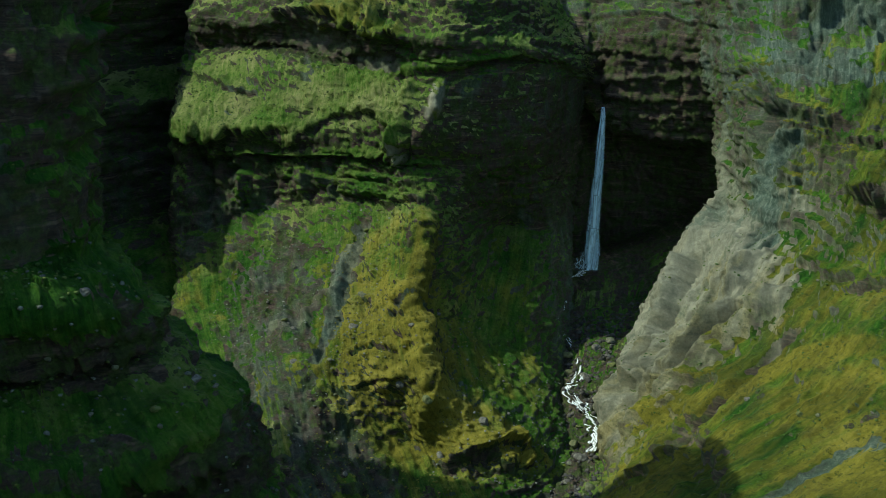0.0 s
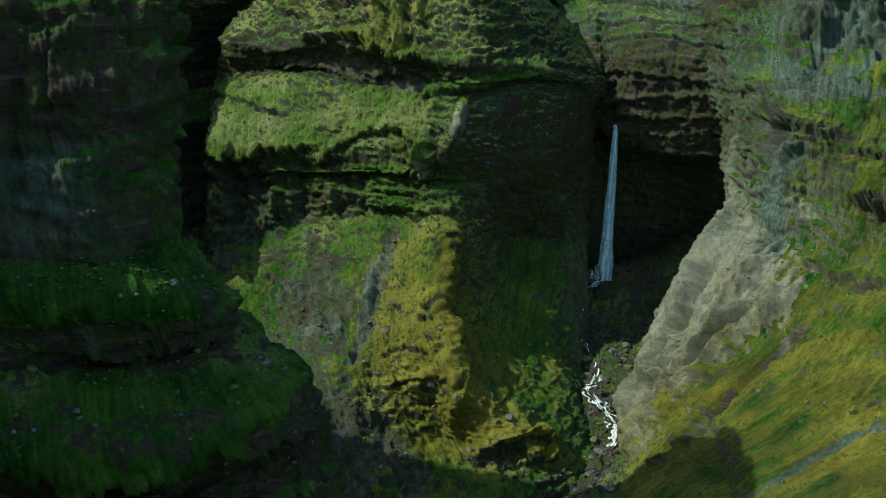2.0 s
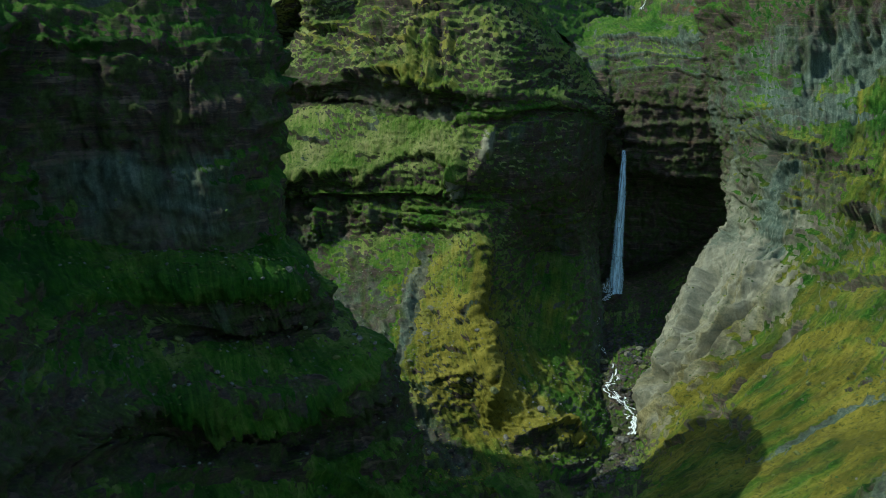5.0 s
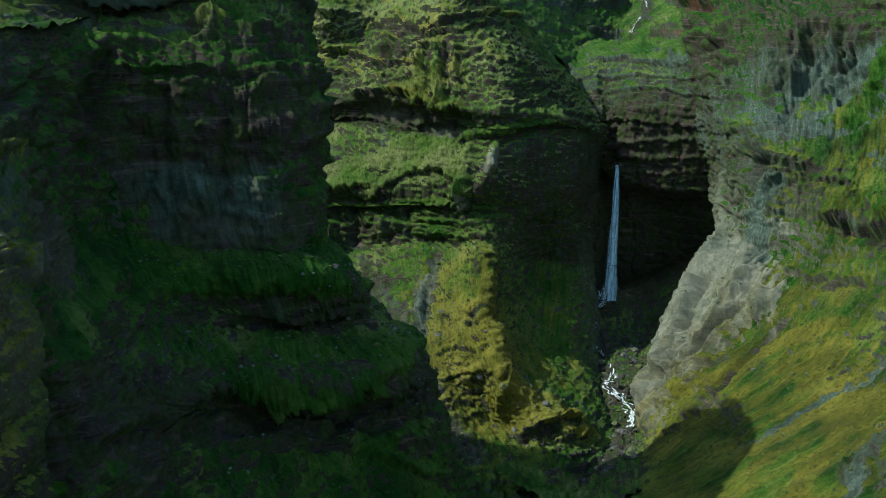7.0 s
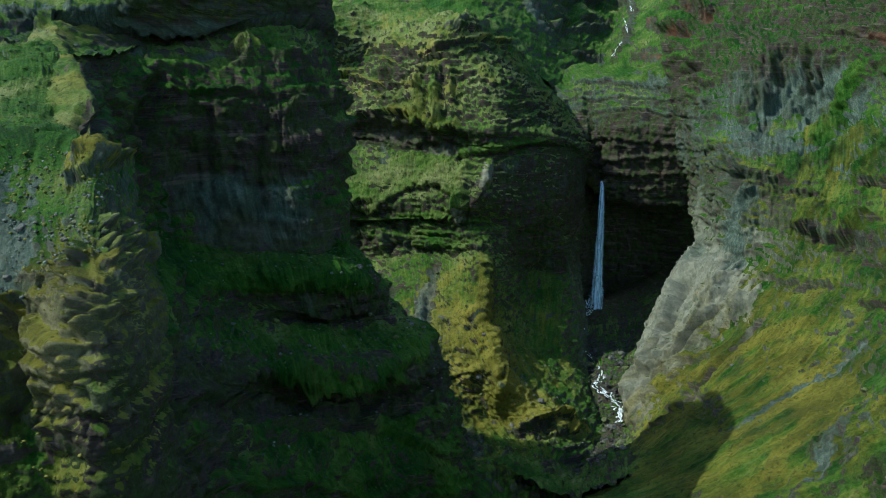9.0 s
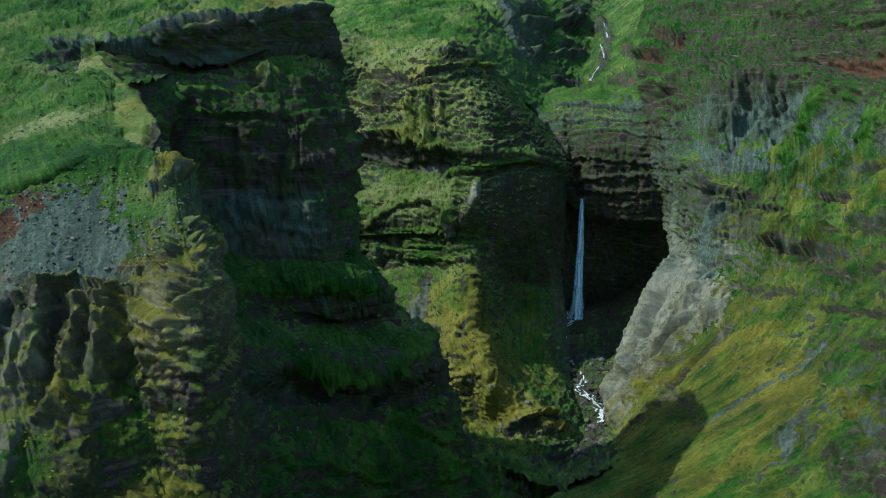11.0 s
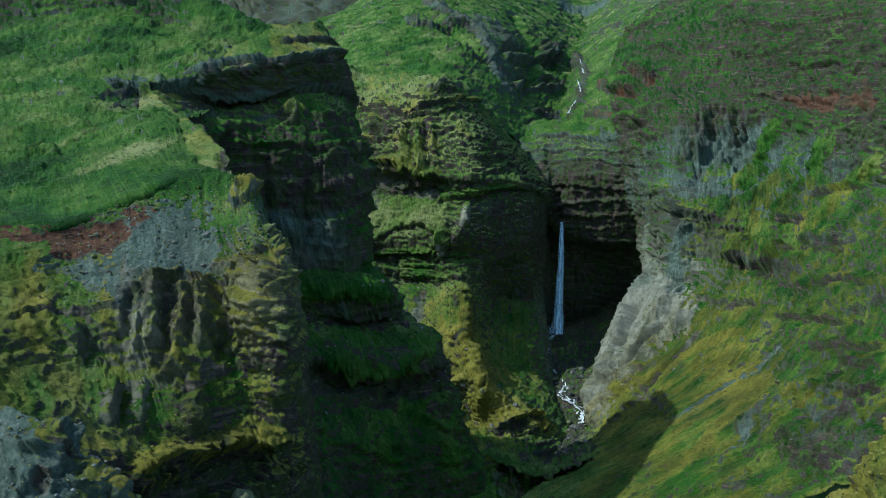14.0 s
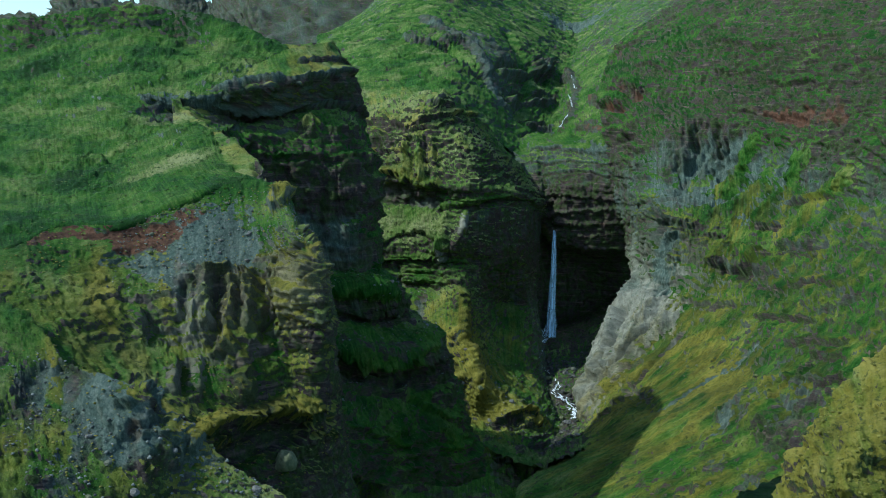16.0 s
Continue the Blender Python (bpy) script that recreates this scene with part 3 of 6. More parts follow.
ridge("cliff_east", [(49.9, -144.1, 96.9), (46.5, -159.7, 77.7)], 5, -5, veg=-0.8)
ridge("cliff_east", [(54.1, -98.8, 112.9), (51.4, -109.1, 91.4), (47.4, -135.6, 75.5)], 5, 4, pale=0.5, veg=-0.5)
ridge("cliff_east", [(106, -63.3, 205.9), (103.3, -77.9, 187.7)], 3, 4, veg=-0.5)
ridge("cliff_east", [(101, -64.7, 201.2), (96.1, -81.2, 178.6)], 3, -4, veg=-0.5)
ridge("cliff_east", [(113.4, -72.6, 206.2), (108.8, -88, 181.4)], 3, 4, veg=-0.6)
ridge("cliff_east", [(119.6, -79.7, 206.4), (114.2, -92.8, 181.7)], 3, -4, veg=-0.6)
ridge("cliff_east", [(126.3, -90.4, 204.5), (121, -108.1, 173.6)], 3, 4, veg=-0.6)
ridge("cliff_east", [(130, -97.1, 202.4), (124, -115.6, 169.6)], 3, -4, veg=-0.6)
ridge("cliff_east", [(92.1, -79, 178.4), (88.5, -86.5, 167.3)], 4, -5, veg=-0.6)
ridge("cliff_east", [(96.6, -79.3, 180.8), (94.9, -89.9, 167.6)], 4, 4, veg=-0.3)
ridge("cliff_east", [(93, -97.8, 156.7), (77, -124.9, 145.4)], 5, -6, veg=-0.6)
ridge("cliff_east", [(146.6, -180.8, 161.8), (138.8, -193.5, 150.5)], 5, -6, veg=-0.5)
ledge("cliff_east", [(115.4, 55, 280.6), (126.7, 63.4, 288.6), (133.9, 81.6, 297.3)], 5, 4, veg=0.2)
ledge("cliff_east", [(88.8, 62.2, 259.6), (99.3, 41.8, 260.6), (107, 12.8, 252.2)], 5, 4, veg=0.2)
ledge("cliff_east", [(58.2, 53.6, 234.3), (73.3, 39.7, 238), (83.9, 9.4, 231.7)], 5, 4, veg=0.2)
ledge("cliff_east", [(49.4, 47.8, 221.1), (56.5, 32.6, 218.7)], 5, 4, veg=0.3)
ledge("cliff_east", [(46.5, 83.9, 249), (68.9, 117.6, 265.7), (86.3, 132.5, 277.8), (101, 113.1, 285.3)], 6, 5, veg=0.3)
ledge("cliff_east", [(41.9, 20, 186.5), (55.3, -0.8, 183.4), (59.1, -4.8, 190.6)], 6, 5, veg=0.3)
ledge("cliff_east", [(139.2, -88.6, 218.2), (148.9, -112, 215.9), (158.5, -154.6, 212.3)], 5, 3, veg=0.2)
ridge("cliff_east", [(142.5, -91.7, 220.5), (156.1, -138.8, 214.6), (160.6, -169.8, 210.9)], 5, 0, red=0.35, veg=-0.5)
ridge("cliff_east", [(172.9, -204, 227.4), (169.7, -219.5, 215.7), (165.2, -232.3, 204.4)], 8, 0, red=0.42, veg=-0.9)
ridge("cliff_east", [(86.5, 145.8, 281.3), (83.2, 106.5, 268.2)], 5, 0, red=0.4, veg=-0.7)
ledge("cliff_east", [(182.2, -114.9, 274.8), (188.5, -135.1, 277.1), (193.7, -161.3, 276.3)], 6, 5, veg=0.2)
ledge("cliff_east", [(138.3, -31.5, 252.4), (150.1, -60.3, 248.9), (155.4, -71.2, 250.5)], 6, 4, veg=0.2)
ledge("cliff_east", [(157.6, -84.6, 245.7), (167, -129.8, 240.4), (174.4, -162.1, 244)], 6, 4, veg=0.2)
ledge("cliff_east", [(149.7, 6.7, 282.5), (167.1, -55.6, 274.4), (176.8, -90.1, 274.9)], 6, 4, veg=0.2)
ridge("cliff_east", [(146.8, -137.7, 195.1), (132.4, -126.4, 174.8), (109.2, -145.6, 149.9)], 11, 3, veg=0.7, scree=-0.6)
ridge("cliff_east", [(156.7, -201.5, 187.6), (144.5, -175.9, 161.3), (120.2, -187.6, 137.4)], 11, 3, veg=0.7, scree=-0.6)
ridge("cliff_east", [(160.8, -262.1, 175.9), (153.9, -230.4, 158.1), (129.7, -235.8, 131.3)], 11, 3, veg=0.7, olive=0.2)
ridge("cliff_east", [(134.3, -112.1, 194), (120.2, -111, 169.2), (94, -145.8, 145.4)], 9, -2, scree=0.9, veg=-0.7)
ridge("cliff_east", [(94.2, -92.8, 163.2), (107.9, -92, 174.7), (114.8, -90.3, 186.1)], 7, -2, scree=0.8, veg=-0.6)
ridge("cliff_east", [(149.9, -181.7, 170.1), (131.2, -179.3, 149), (111.1, -190.7, 131.5)], 7, -2, scree=0.7, veg=-0.5)
ridge("cliff_east", [(62.3, -168.6, 117.8), (52.9, -166.9, 100.5), (50.7, -193.5, 75.7)], 9, 0, scree=0.8, veg=-0.6)
ridge("cliff_east", [(62.8, -280.8, 66.9), (40.7, -270.5, 53.1), (15.2, -257.2, 30.3), (-0, -243.4, 14.5)], 8, 1, olive=0.9, veg=0.6, scree=-0.5)
ridge("cliff_east", [(73.8, -328.8, 67.9), (45.2, -325, 45.8), (11.3, -337.1, 28.6)], 5, -2, scree=0.8, veg=-0.7)
ridge("cliff_east", [(47, -358, 48.7), (23.6, -380.1, 39.2), (8.9, -397.4, 32.4)], 8, 1, veg=0.7, olive=0.7)
ridge("cliff_east", [(68.7, -374.3, 69.7), (43.3, -385.3, 50.4), (19.6, -418.6, 39.7)], 5, -2, scree=0.6, veg=-0.6)
ridge("cliff_east", [(62.6, -411.4, 67.6), (39.8, -425.8, 51.1), (23.8, -446.6, 40.9)], 8, 1, veg=0.7, olive=0.2)
ledge("cliff_east", [(77.4, -403.3, 80.6), (80.5, -422.2, 82.6), (84.5, -431.7, 85.8)], 7, 5, veg=0.2)
ledge("cliff_east", [(66.6, -422.2, 70.8), (70.1, -439.7, 73), (76.4, -449.4, 77.3)], 7, 5, veg=0.2)
ridge("cliff_east", [(36, -161.1, 62.6), (23.1, -161.5, 46.7), (16.2, -154.2, 36.2), (12.8, -138.9, 24.6)], 4, 4, pale=0.6, veg=-0.6)
ridge("cliff_east", [(32.8, -185.3, 60.1), (23.5, -181.8, 49.8), (15.9, -183.8, 41), (7.4, -194.5, 29.2)], 3, -4, pale=0.4, veg=-0.5)
ridge("cliff_east", [(36.2, -211.9, 58), (29.2, -214.7, 51.5), (20.6, -206.9, 45.2)], 3, -4, pale=0.3, veg=-0.5)
ridge("cliff_east", [(6.7, -162.3, 20.9), (1, -189.7, 18)], 3, -4, veg=-0.6)
ridge("cliff_east", [(8.7, -166, 25.4), (-1.6, -179.2, 10.8), (-8.1, -194.1, 3.9)], 3, 3, pale=0.7, veg=-0.5)
ridge("cliff_east", [(9, -200.1, 31.2), (3.2, -212.3, 20.6), (-3.3, -213.4, 11.9)], 3, -3.5, pale=0.3)
ridge("cliff_east", [(17.3, -210.4, 41), (8, -213.8, 27.2), (1.7, -214.1, 18.3)], 3, 3, pale=0.7, veg=-0.5)
ridge("cliff_east", [(13.9, -229.9, 30.6), (2, -226.8, 17.5), (-10.1, -224.2, 2.7), (-17.2, -206.3, -19.2)], 4, 3, pale=0.3, veg=-0.3, olive=0.3)
ledge("cliff_east", [(14, -241.6, 30), (18.2, -244.7, 34.1), (21.6, -250.5, 37.3)], 4, 3, olive=0.4)
ledge("cliff_east", [(-13.2, -265.5, 2.7), (-10.3, -268.9, 5.8), (-6.6, -274.4, 9.9)], 4, 4, olive=0.4)
ledge("cliff_east", [(-2.4, -270.9, 13.2), (1, -271.1, 16.7), (2.9, -278.6, 18.8)], 4, 4, olive=0.4)
ledge("cliff_west", [(-281.4, -438.7, 214), (-268.9, -404.9, 217.5), (-249.1, -392.7, 217), (-216.9, -377.7, 215.2), (-182.9, -346.1, 211.8)], 5, 5, veg=-0.3, scree=0.4)
ledge("cliff_west", [(-253, -401.9, 223.7), (-237.9, -391.8, 228.3), (-221.4, -389, 230.3), (-205.6, -373.2, 233.5), (-185.7, -334.3, 237.7)], 5, 4, veg=-0.2, scree=0.5)
ledge("cliff_west", [(-218.2, -360.5, 242.4), (-201.2, -347.1, 244.2), (-186.4, -332.6, 242.7)], 3, 3, veg=0.1)
ridge("cliff_west", [(-214.4, -391.2, 204.9), (-210.6, -385, 208.5), (-206.1, -388.3, 206.3)], 4, 4, veg=0.3, olive=0.3)
ridge("cliff_west", [(-240.6, -412.4, 195.5), (-219.2, -568.3, 189.4)], 3, -5, veg=-0.5)
ridge("cliff_west", [(-222.6, -409.6, 183.3), (-221.7, -415.5, 152.1)], 3, -3, veg=-0.4)
ridge("cliff_west", [(-202.2, -406.4, 183.3), (-203.2, -414.4, 146.5)], 3, -3, veg=-0.4)
ledge("cliff_west", [(-238.4, -412.9, 190.7), (-222.8, -407.1, 189.5), (-198.4, -400.5, 190), (-176.3, -374.1, 187.1)], 4, 3, veg=0.4)
ledge("cliff_west", [(-202.3, -431.3, 108.9), (-192, -420.2, 108.2), (-175.5, -410.3, 107.2), (-160.6, -400.8, 107.5)], 7, 4, veg=0.5)
ledge("cliff_west", [(-202.2, -556.3, 121.4), (-188, -450.2, 92.7), (-175, -441.1, 87.5), (-158.6, -425.8, 83.9), (-137.1, -400.8, 80.1)], 7, 5, veg=0.4)
ridge("cliff_west", [(-222.2, -417.8, 141.3), (-205.9, -415.2, 143.8), (-186.8, -410.5, 140.4)], 8, 0, veg=-0.6, scree=0.5)
ledge("cliff_west", [(-194.9, -468.8, 79.4), (-174.9, -442.8, 69.2), (-152.7, -423.3, 58.7), (-129.3, -415, 48.4)], 5, 3, veg=0.4)
ledge("cliff_west", [(-194.6, -549.4, 93.7), (-179.6, -472.6, 60), (-158.7, -448.5, 43)], 5, 3, veg=0.4)
ridge("hill_west", [(-313.3, -436.9, 211.4), (-298.6, -435.6, 213.2), (-287.2, -413.3, 214.8)], 3, 1.2, veg=-0.3)
ridge("hill_west", [(-306.6, -532.1, 187.5), (-300.6, -512.1, 191.5), (-290.1, -503.5, 194), (-276, -507, 197)], 5, 1.2, veg=0.2)
ridge("hill_west", [(-322.6, -484.2, 197.6), (-312.3, -473.5, 200.8), (-297.1, -469.2, 203.3)], 5, 1.2, veg=0.2)
ridge("hill_west", [(-284.4, -564.8, 181.7), (-273.5, -556.4, 185.8), (-259.2, -559.5, 190.2), (-249.9, -557.9, 192.1)], 5, 1.2, veg=0.2)
ridge("hill_west", [(-248.2, -321, 252.9), (-237.7, -317, 251.7), (-227.2, -310.7, 253.6)], 4, 1.2, veg=-0.2)
ridge("hill_west", [(-311.7, -394.6, 224.2), (-287.8, -378.4, 230.5), (-262, -362.5, 237.1), (-244.5, -339, 244.3)], 6, 1.2, scree=0.3)
ridge("hill_west", [(-363.1, -345, 232.9), (-333.9, -342.9, 239.5), (-307.1, -329.2, 246.6)], 6, 1.2, veg=0.2)
ridge("spur_west", [(-223.8, -621.6, 158), (-224.7, -629.8, 152.4), (-225.4, -637, 146), (-223.6, -642.3, 140.7)], 3.5, 3.6, olive=0.4, pale=0.09)
ridge("spur_west", [(-219.6, -621.4, 159), (-217.6, -634.7, 147.9)], 3, 3.6, olive=0.3, pale=0.18)
ridge("spur_west", [(-221.7, -624.4, 156.3), (-220.5, -634.4, 148.6)], 2.5, -2.7, veg=-0.2)
ridge("spur_west", [(-233.7, -620.2, 160.1), (-233.7, -629, 153.9), (-231.2, -634.2, 148.5)], 3, 3.1, pale=0.23)
ridge("spur_west", [(-229, -619.7, 159.5), (-228.4, -628.3, 153.7), (-227.2, -639.1, 143.3)], 3.5, -4.5, veg=0.2)
ridge("spur_west", [(-215.6, -619.3, 162), (-212, -629, 155.6), (-211.7, -634.9, 145.5)], 4.5, -4.5, veg=0.2)
ridge("spur_west", [(-239.8, -622.2, 159.1), (-238.6, -632.9, 149.9)], 2.5, -3.1, veg=-0.3)
ridge("spur_west", [(-236.1, -629.6, 154), (-235.8, -636.4, 145)], 2.5, 2.7, pale=0.27)
ridge("spur_west", [(-235.9, -625.8, 156.5), (-234.4, -631.8, 151.2)], 2.5, -2.7, veg=-0.3)
ledge("spur_west", [(-239.2, -620.6, 160.1), (-232.6, -619.2, 160.5), (-226.6, -616.3, 161.4), (-217.5, -620, 160.4)], 4, 2.7, olive=0.8, veg=0.3)
ledge("spur_west", [(-216.1, -613.8, 166.1), (-206.3, -619.4, 168.4), (-196, -632.8, 168.6)], 3, 0.9, pale=0.18, olive=0.5)
ledge("spur_west", [(-212.7, -621.3, 162), (-203.7, -628, 163.6), (-193.9, -633.7, 163.8)], 3, 0.9, pale=0.18, olive=0.5)
ledge("spur_west", [(-212, -626.8, 157.6), (-201.3, -636.4, 158.5), (-193.8, -639.8, 160.5)], 2.5, 0.9, pale=0.18, olive=0.5)
ledge("spur_west", [(-209.9, -630.4, 154.2), (-201.2, -637.3, 154.8), (-193.9, -641.7, 157.1)], 2.5, 0.8, pale=0.18, olive=0.5)
ledge("spur_west", [(-209.2, -633.9, 146.5), (-202.9, -637.2, 148), (-194.4, -643.9, 150.9)], 3, 1.1, pale=0.27, olive=0.3)
ledge("spur_west", [(-227, -667.2, 121.6), (-221.9, -663, 121.7), (-215.7, -657, 121), (-210.3, -651.2, 123)], 5, 3.6, olive=0.9, veg=0.4)
ledge("spur_west", [(-208.1, -650.2, 121.3), (-202.2, -645.5, 120.9), (-195.8, -644.1, 122.4)], 5, 3.6, olive=0.9, veg=0.4)
ridge("spur_west", [(-222.9, -640.7, 142.1), (-218.8, -645.5, 137.1), (-217.1, -651.1, 130.6)], 4, 2.7, olive=0.6, pale=0.14)
ridge("spur_west", [(-232.3, -644.7, 136.9), (-232, -654.8, 131.8)], 3, 2.3, pale=0.32, veg=-0.3)
ridge("spur_west", [(-239.7, -646.7, 137.5), (-238.9, -660.1, 133.6)], 3, 2.3, pale=0.27, veg=-0.3)
ridge("spur_west", [(-236.7, -645.3, 137.1), (-235.4, -659.1, 132)], 3, -2.7, veg=-0.3)
ridge("spur_west", [(-250.3, -630, 154.1), (-249.2, -638.5, 143.2)], 3, -2.3, veg=-0.2)
ridge("spur_west", [(-252.8, -634.2, 151.8), (-251.6, -640.6, 143.7)], 3, 1.8, pale=0.18)
ledge("spur_west", [(-268.9, -637.1, 155.6), (-262.2, -629.1, 156.3), (-253.2, -627.7, 155.2), (-243.9, -626.8, 155.9)], 3, 1.8, veg=0.2)
ridge("spur_west", [(-236.4, -598.4, 175.8), (-226.8, -604.3, 171.4), (-222.4, -611, 165.6)], 9, 0.0, scree=1, veg=-0.9)
ridge("spur_west", [(-256.6, -608, 163.2), (-246.4, -615.8, 161.2), (-241.8, -621.8, 159)], 7, 0.0, scree=0.8, veg=-0.7)
ridge("spur_west", [(-263.8, -599.6, 170.5), (-257, -599, 171.4), (-248.5, -598.6, 174)], 6, 0.0, red=1, veg=-1, scree=-0.6)
ledge("ledge_near", [(-239.5, -709.5, 141.8), (-237.1, -701.9, 140.7)], 4, 3, olive=0.6, veg=0.2)
ridge("ledge_near", [(-248.5, -703, 144), (-242.4, -711.7, 139.5), (-238.4, -717.3, 136.8)], 9, 0, scree=1, veg=-0.8)
ledge("valley_upper", [(-183.1, 162.3, 241.2), (-154.2, 163.8, 246.3), (-131.1, 164.5, 249.6), (-91.7, 146.1, 245.9), (-73.5, 155.9, 243)], 8, 6, veg=0.2)
ledge("valley_upper", [(-147.2, 241.3, 271.5), (-115.3, 264, 280.6), (-80.2, 314.2, 293.5)], 8, 6, veg=0.2)
ledge("valley_upper", [(-5.3, 380.9, 287.3), (29, 475.8, 300), (54.6, 518.9, 298.3)], 7, 5, veg=0.3)
ledge("valley_upper", [(-12.7, 318.6, 267.1), (38.7, 436.6, 278), (106.3, 586.2, 290.1)], 7, 5, veg=0.3)
ledge("valley_upper", [(-16.3, 260.9, 246.2), (40.6, 399.2, 259.8), (88.4, 506.1, 269.7)], 7, 5, veg=0.3)
ledge("valley_upper", [(-3.6, 258, 232.5), (30.6, 332.8, 239.1), (67.3, 383.7, 236.3)], 7, 6, veg=0.3)
ledge("valley_upper", [(-1.9, 199, 204.5), (31.7, 233.2, 200.8), (44.3, 224.2, 207.3)], 7, 6, veg=0.3)
ledge("valley_upper", [(-5.1, 154.3, 186.6), (21.7, 191, 189.4), (33.7, 191, 194.4)], 6, 5, veg=0.3)
ledge("valley_upper", [(115.7, 665.3, 315.5), (145.6, 642.2, 309), (158.8, 515.6, 313.8)], 8, 5, veg=-0.2)
ridge("valley_upper", [(-45.1, 334.4, 292.1), (-43.5, 249.8, 262.8), (-39.4, 198.3, 237.3)], 9, -3, scree=0.15, veg=-1)
ridge("valley_upper", [(99.5, 474.6, 265.9), (78.7, 317.4, 241.1), (64.7, 277.6, 227.5), (53.7, 209.3, 214.9), (38, 188.2, 196.9)], 7, -7, veg=-0.8)
ledge("valley_upper", [(-182.2, 99.2, 217.3), (-155.1, 93.7, 223.2), (-139.3, 73.7, 220.7)], 7, 5, veg=0.3)
ridge("spur_west", [(-212.1, -590.5, 184.6), (-210, -586, 185.8)], 2.5, 3.2, olive=0.6, pale=0.18)
ridge("cliff_west", [(-193.1, -425.6, 106), (-175.5, -407.8, 103.1), (-159.7, -397.3, 102.6)], 5, 0, veg=-1, scree=-0.4)
ridge("cliff_west", [(-185.8, -439.4, 81.5), (-164.1, -424.7, 75.6), (-140.6, -403, 74.8)], 9, 0, veg=-1.3, scree=-0.4)
ridge("cliff_west", [(-214.4, -566.6, 166), (-208.6, -416.1, 139.7), (-184, -409.3, 137.4)], 13, 0, veg=-1, pale=0.12)
ridge("cliff_west", [(-204.9, -431.1, 124.3), (-186.3, -423.9, 121.6), (-164.3, -410.4, 117.6)], 6, 2, veg=0.8)
ridge("cliff_west", [(-185.9, -435, 100.4), (-164.1, -414.6, 94), (-144, -408.3, 89.5)], 8, 1, veg=0.9)
ridge("cliff_west", [(-158.4, -426.4, 64), (-141.1, -418.4, 52.6), (-129.2, -416.3, 36.9)], 6, 2, veg=0.9)
ridge("cliff_west", [(-169.6, -433.1, 71.8), (-152.6, -418.8, 61.6), (-131.9, -406.8, 63.8)], 4, 3, veg=0.6)
ledge("hill_west", [(-285.3, -596.7, 167.3), (-275.4, -595.2, 169.8), (-266.5, -595.7, 173.1), (-254.3, -592.4, 175.3), (-245.3, -589, 180.7), (-235.7, -582.8, 185.2), (-227.6, -575.6, 183.3)], 4, 2, veg=0.3)
ridge("hill_west", [(-281.7, -407.7, 221.8), (-263.8, -386.6, 229.3), (-247.9, -359.1, 237.5), (-232.9, -333.4, 244.8)], 9, 0, scree=0.6, veg=-0.25)
ridge("hill_west", [(-269.8, -485.8, 204.1), (-255, -513.5, 200.9), (-250.3, -546.8, 194.3)], 10, 0, scree=0.5, veg=-0.15)
ridge("hill_west", [(-349.4, -404, 215.4), (-321.1, -409.6, 218.5), (-295.1, -407.4, 221.6)], 10, 0, scree=0.4, veg=-0.1)
# dry lightens the moss on the meadow ledges
ridge("cliff_buttress", [(-161.3, -75.6, 124.5), (-143, -78.5, 131), (-125.3, -92.2, 128)], 8, 1, veg=0.6, dry=0.8, scree=-0.3)
ridge("cliff_buttress", [(-121.9, -100.9, 114.1), (-114.5, -102.4, 121.1), (-107.8, -101.5, 130.1)], 7, 1, veg=0.6, dry=0.8, scree=-0.3)
ridge("cliff_buttress", [(-238.5, -58.2, 101), (-213.6, -58.1, 108.6), (-183.3, -74.1, 109.9)], 9, 1, veg=0.5, dry=0.5, scree=-0.3)
ridge("cliff_buttress", [(-169.3, -77.2, 115.8), (-148.3, -83.8, 118.9), (-127.6, -95.9, 117.7)], 9, 1, veg=0.5, dry=0.6, scree=-0.3)
ridge("hill_west", [(-284.8, -597.4, 171.8), (-271, -591.7, 176.5), (-255.6, -590, 180.9), (-242.9, -582.9, 186.6)], 12, 0, dry=-0.8, veg=0.2)
ridge("hill_west", [(-299.6, -552.8, 183.3), (-290.7, -524, 189.2), (-278.7, -496, 198.7), (-273.3, -459.2, 206.9)], 9, 0, dry=-0.9)
ridge("hill_west", [(-287.4, -555, 183.6), (-269.7, -548.5, 189.2), (-255.5, -541, 194.9), (-249.4, -520.2, 200.2)], 12, 0, dry=0.8)
ridge("hill_west", [(-283.7, -398.1, 224.6), (-264.6, -381.4, 230.8), (-240.4, -347.8, 241)], 12, 0, dry=0.8)
ridge("hill_west", [(-373.5, -331.3, 236.2), (-347.5, -326.9, 242.9), (-319, -330.5, 246.4), (-287.9, -333.8, 243.8)], 12, 0, dry=-0.9)
ridge("hill_west", [(-346.7, -360, 229.9), (-321.8, -366.3, 233), (-305.5, -362.5, 236.3)], 14, 0, dry=-0.7, scree=0.3)
ridge("cliff_buttress", [(-81.9, -217, 8.1), (-67.6, -218.7, -2.8), (-50.4, -219.6, -12.6)], 14, 0, veg=0.5, olive=0.3, dry=0.3, scree=-0.2)
ridge("cliff_buttress", [(-95.8, -219.7, 2.8), (-84.5, -227.6, -8.4)], 10, 0, veg=0.5, olive=0.6)
ridge("cliff_west", [(-206.3, -566.5, 129.9), (-207.5, -482.1, 100.7), (-196.1, -449.3, 82.9), (-169, -428.9, 74.4), (-151.4, -409.3, 72.8)], 14, 0, veg=-1.5, scree=-0.5)
ridge("cliff_west", [(-178.4, -414.8, 112), (-166.7, -405.3, 107.4), (-158.5, -398.9, 108)], 8, -1, veg=-1.5, scree=-0.5)
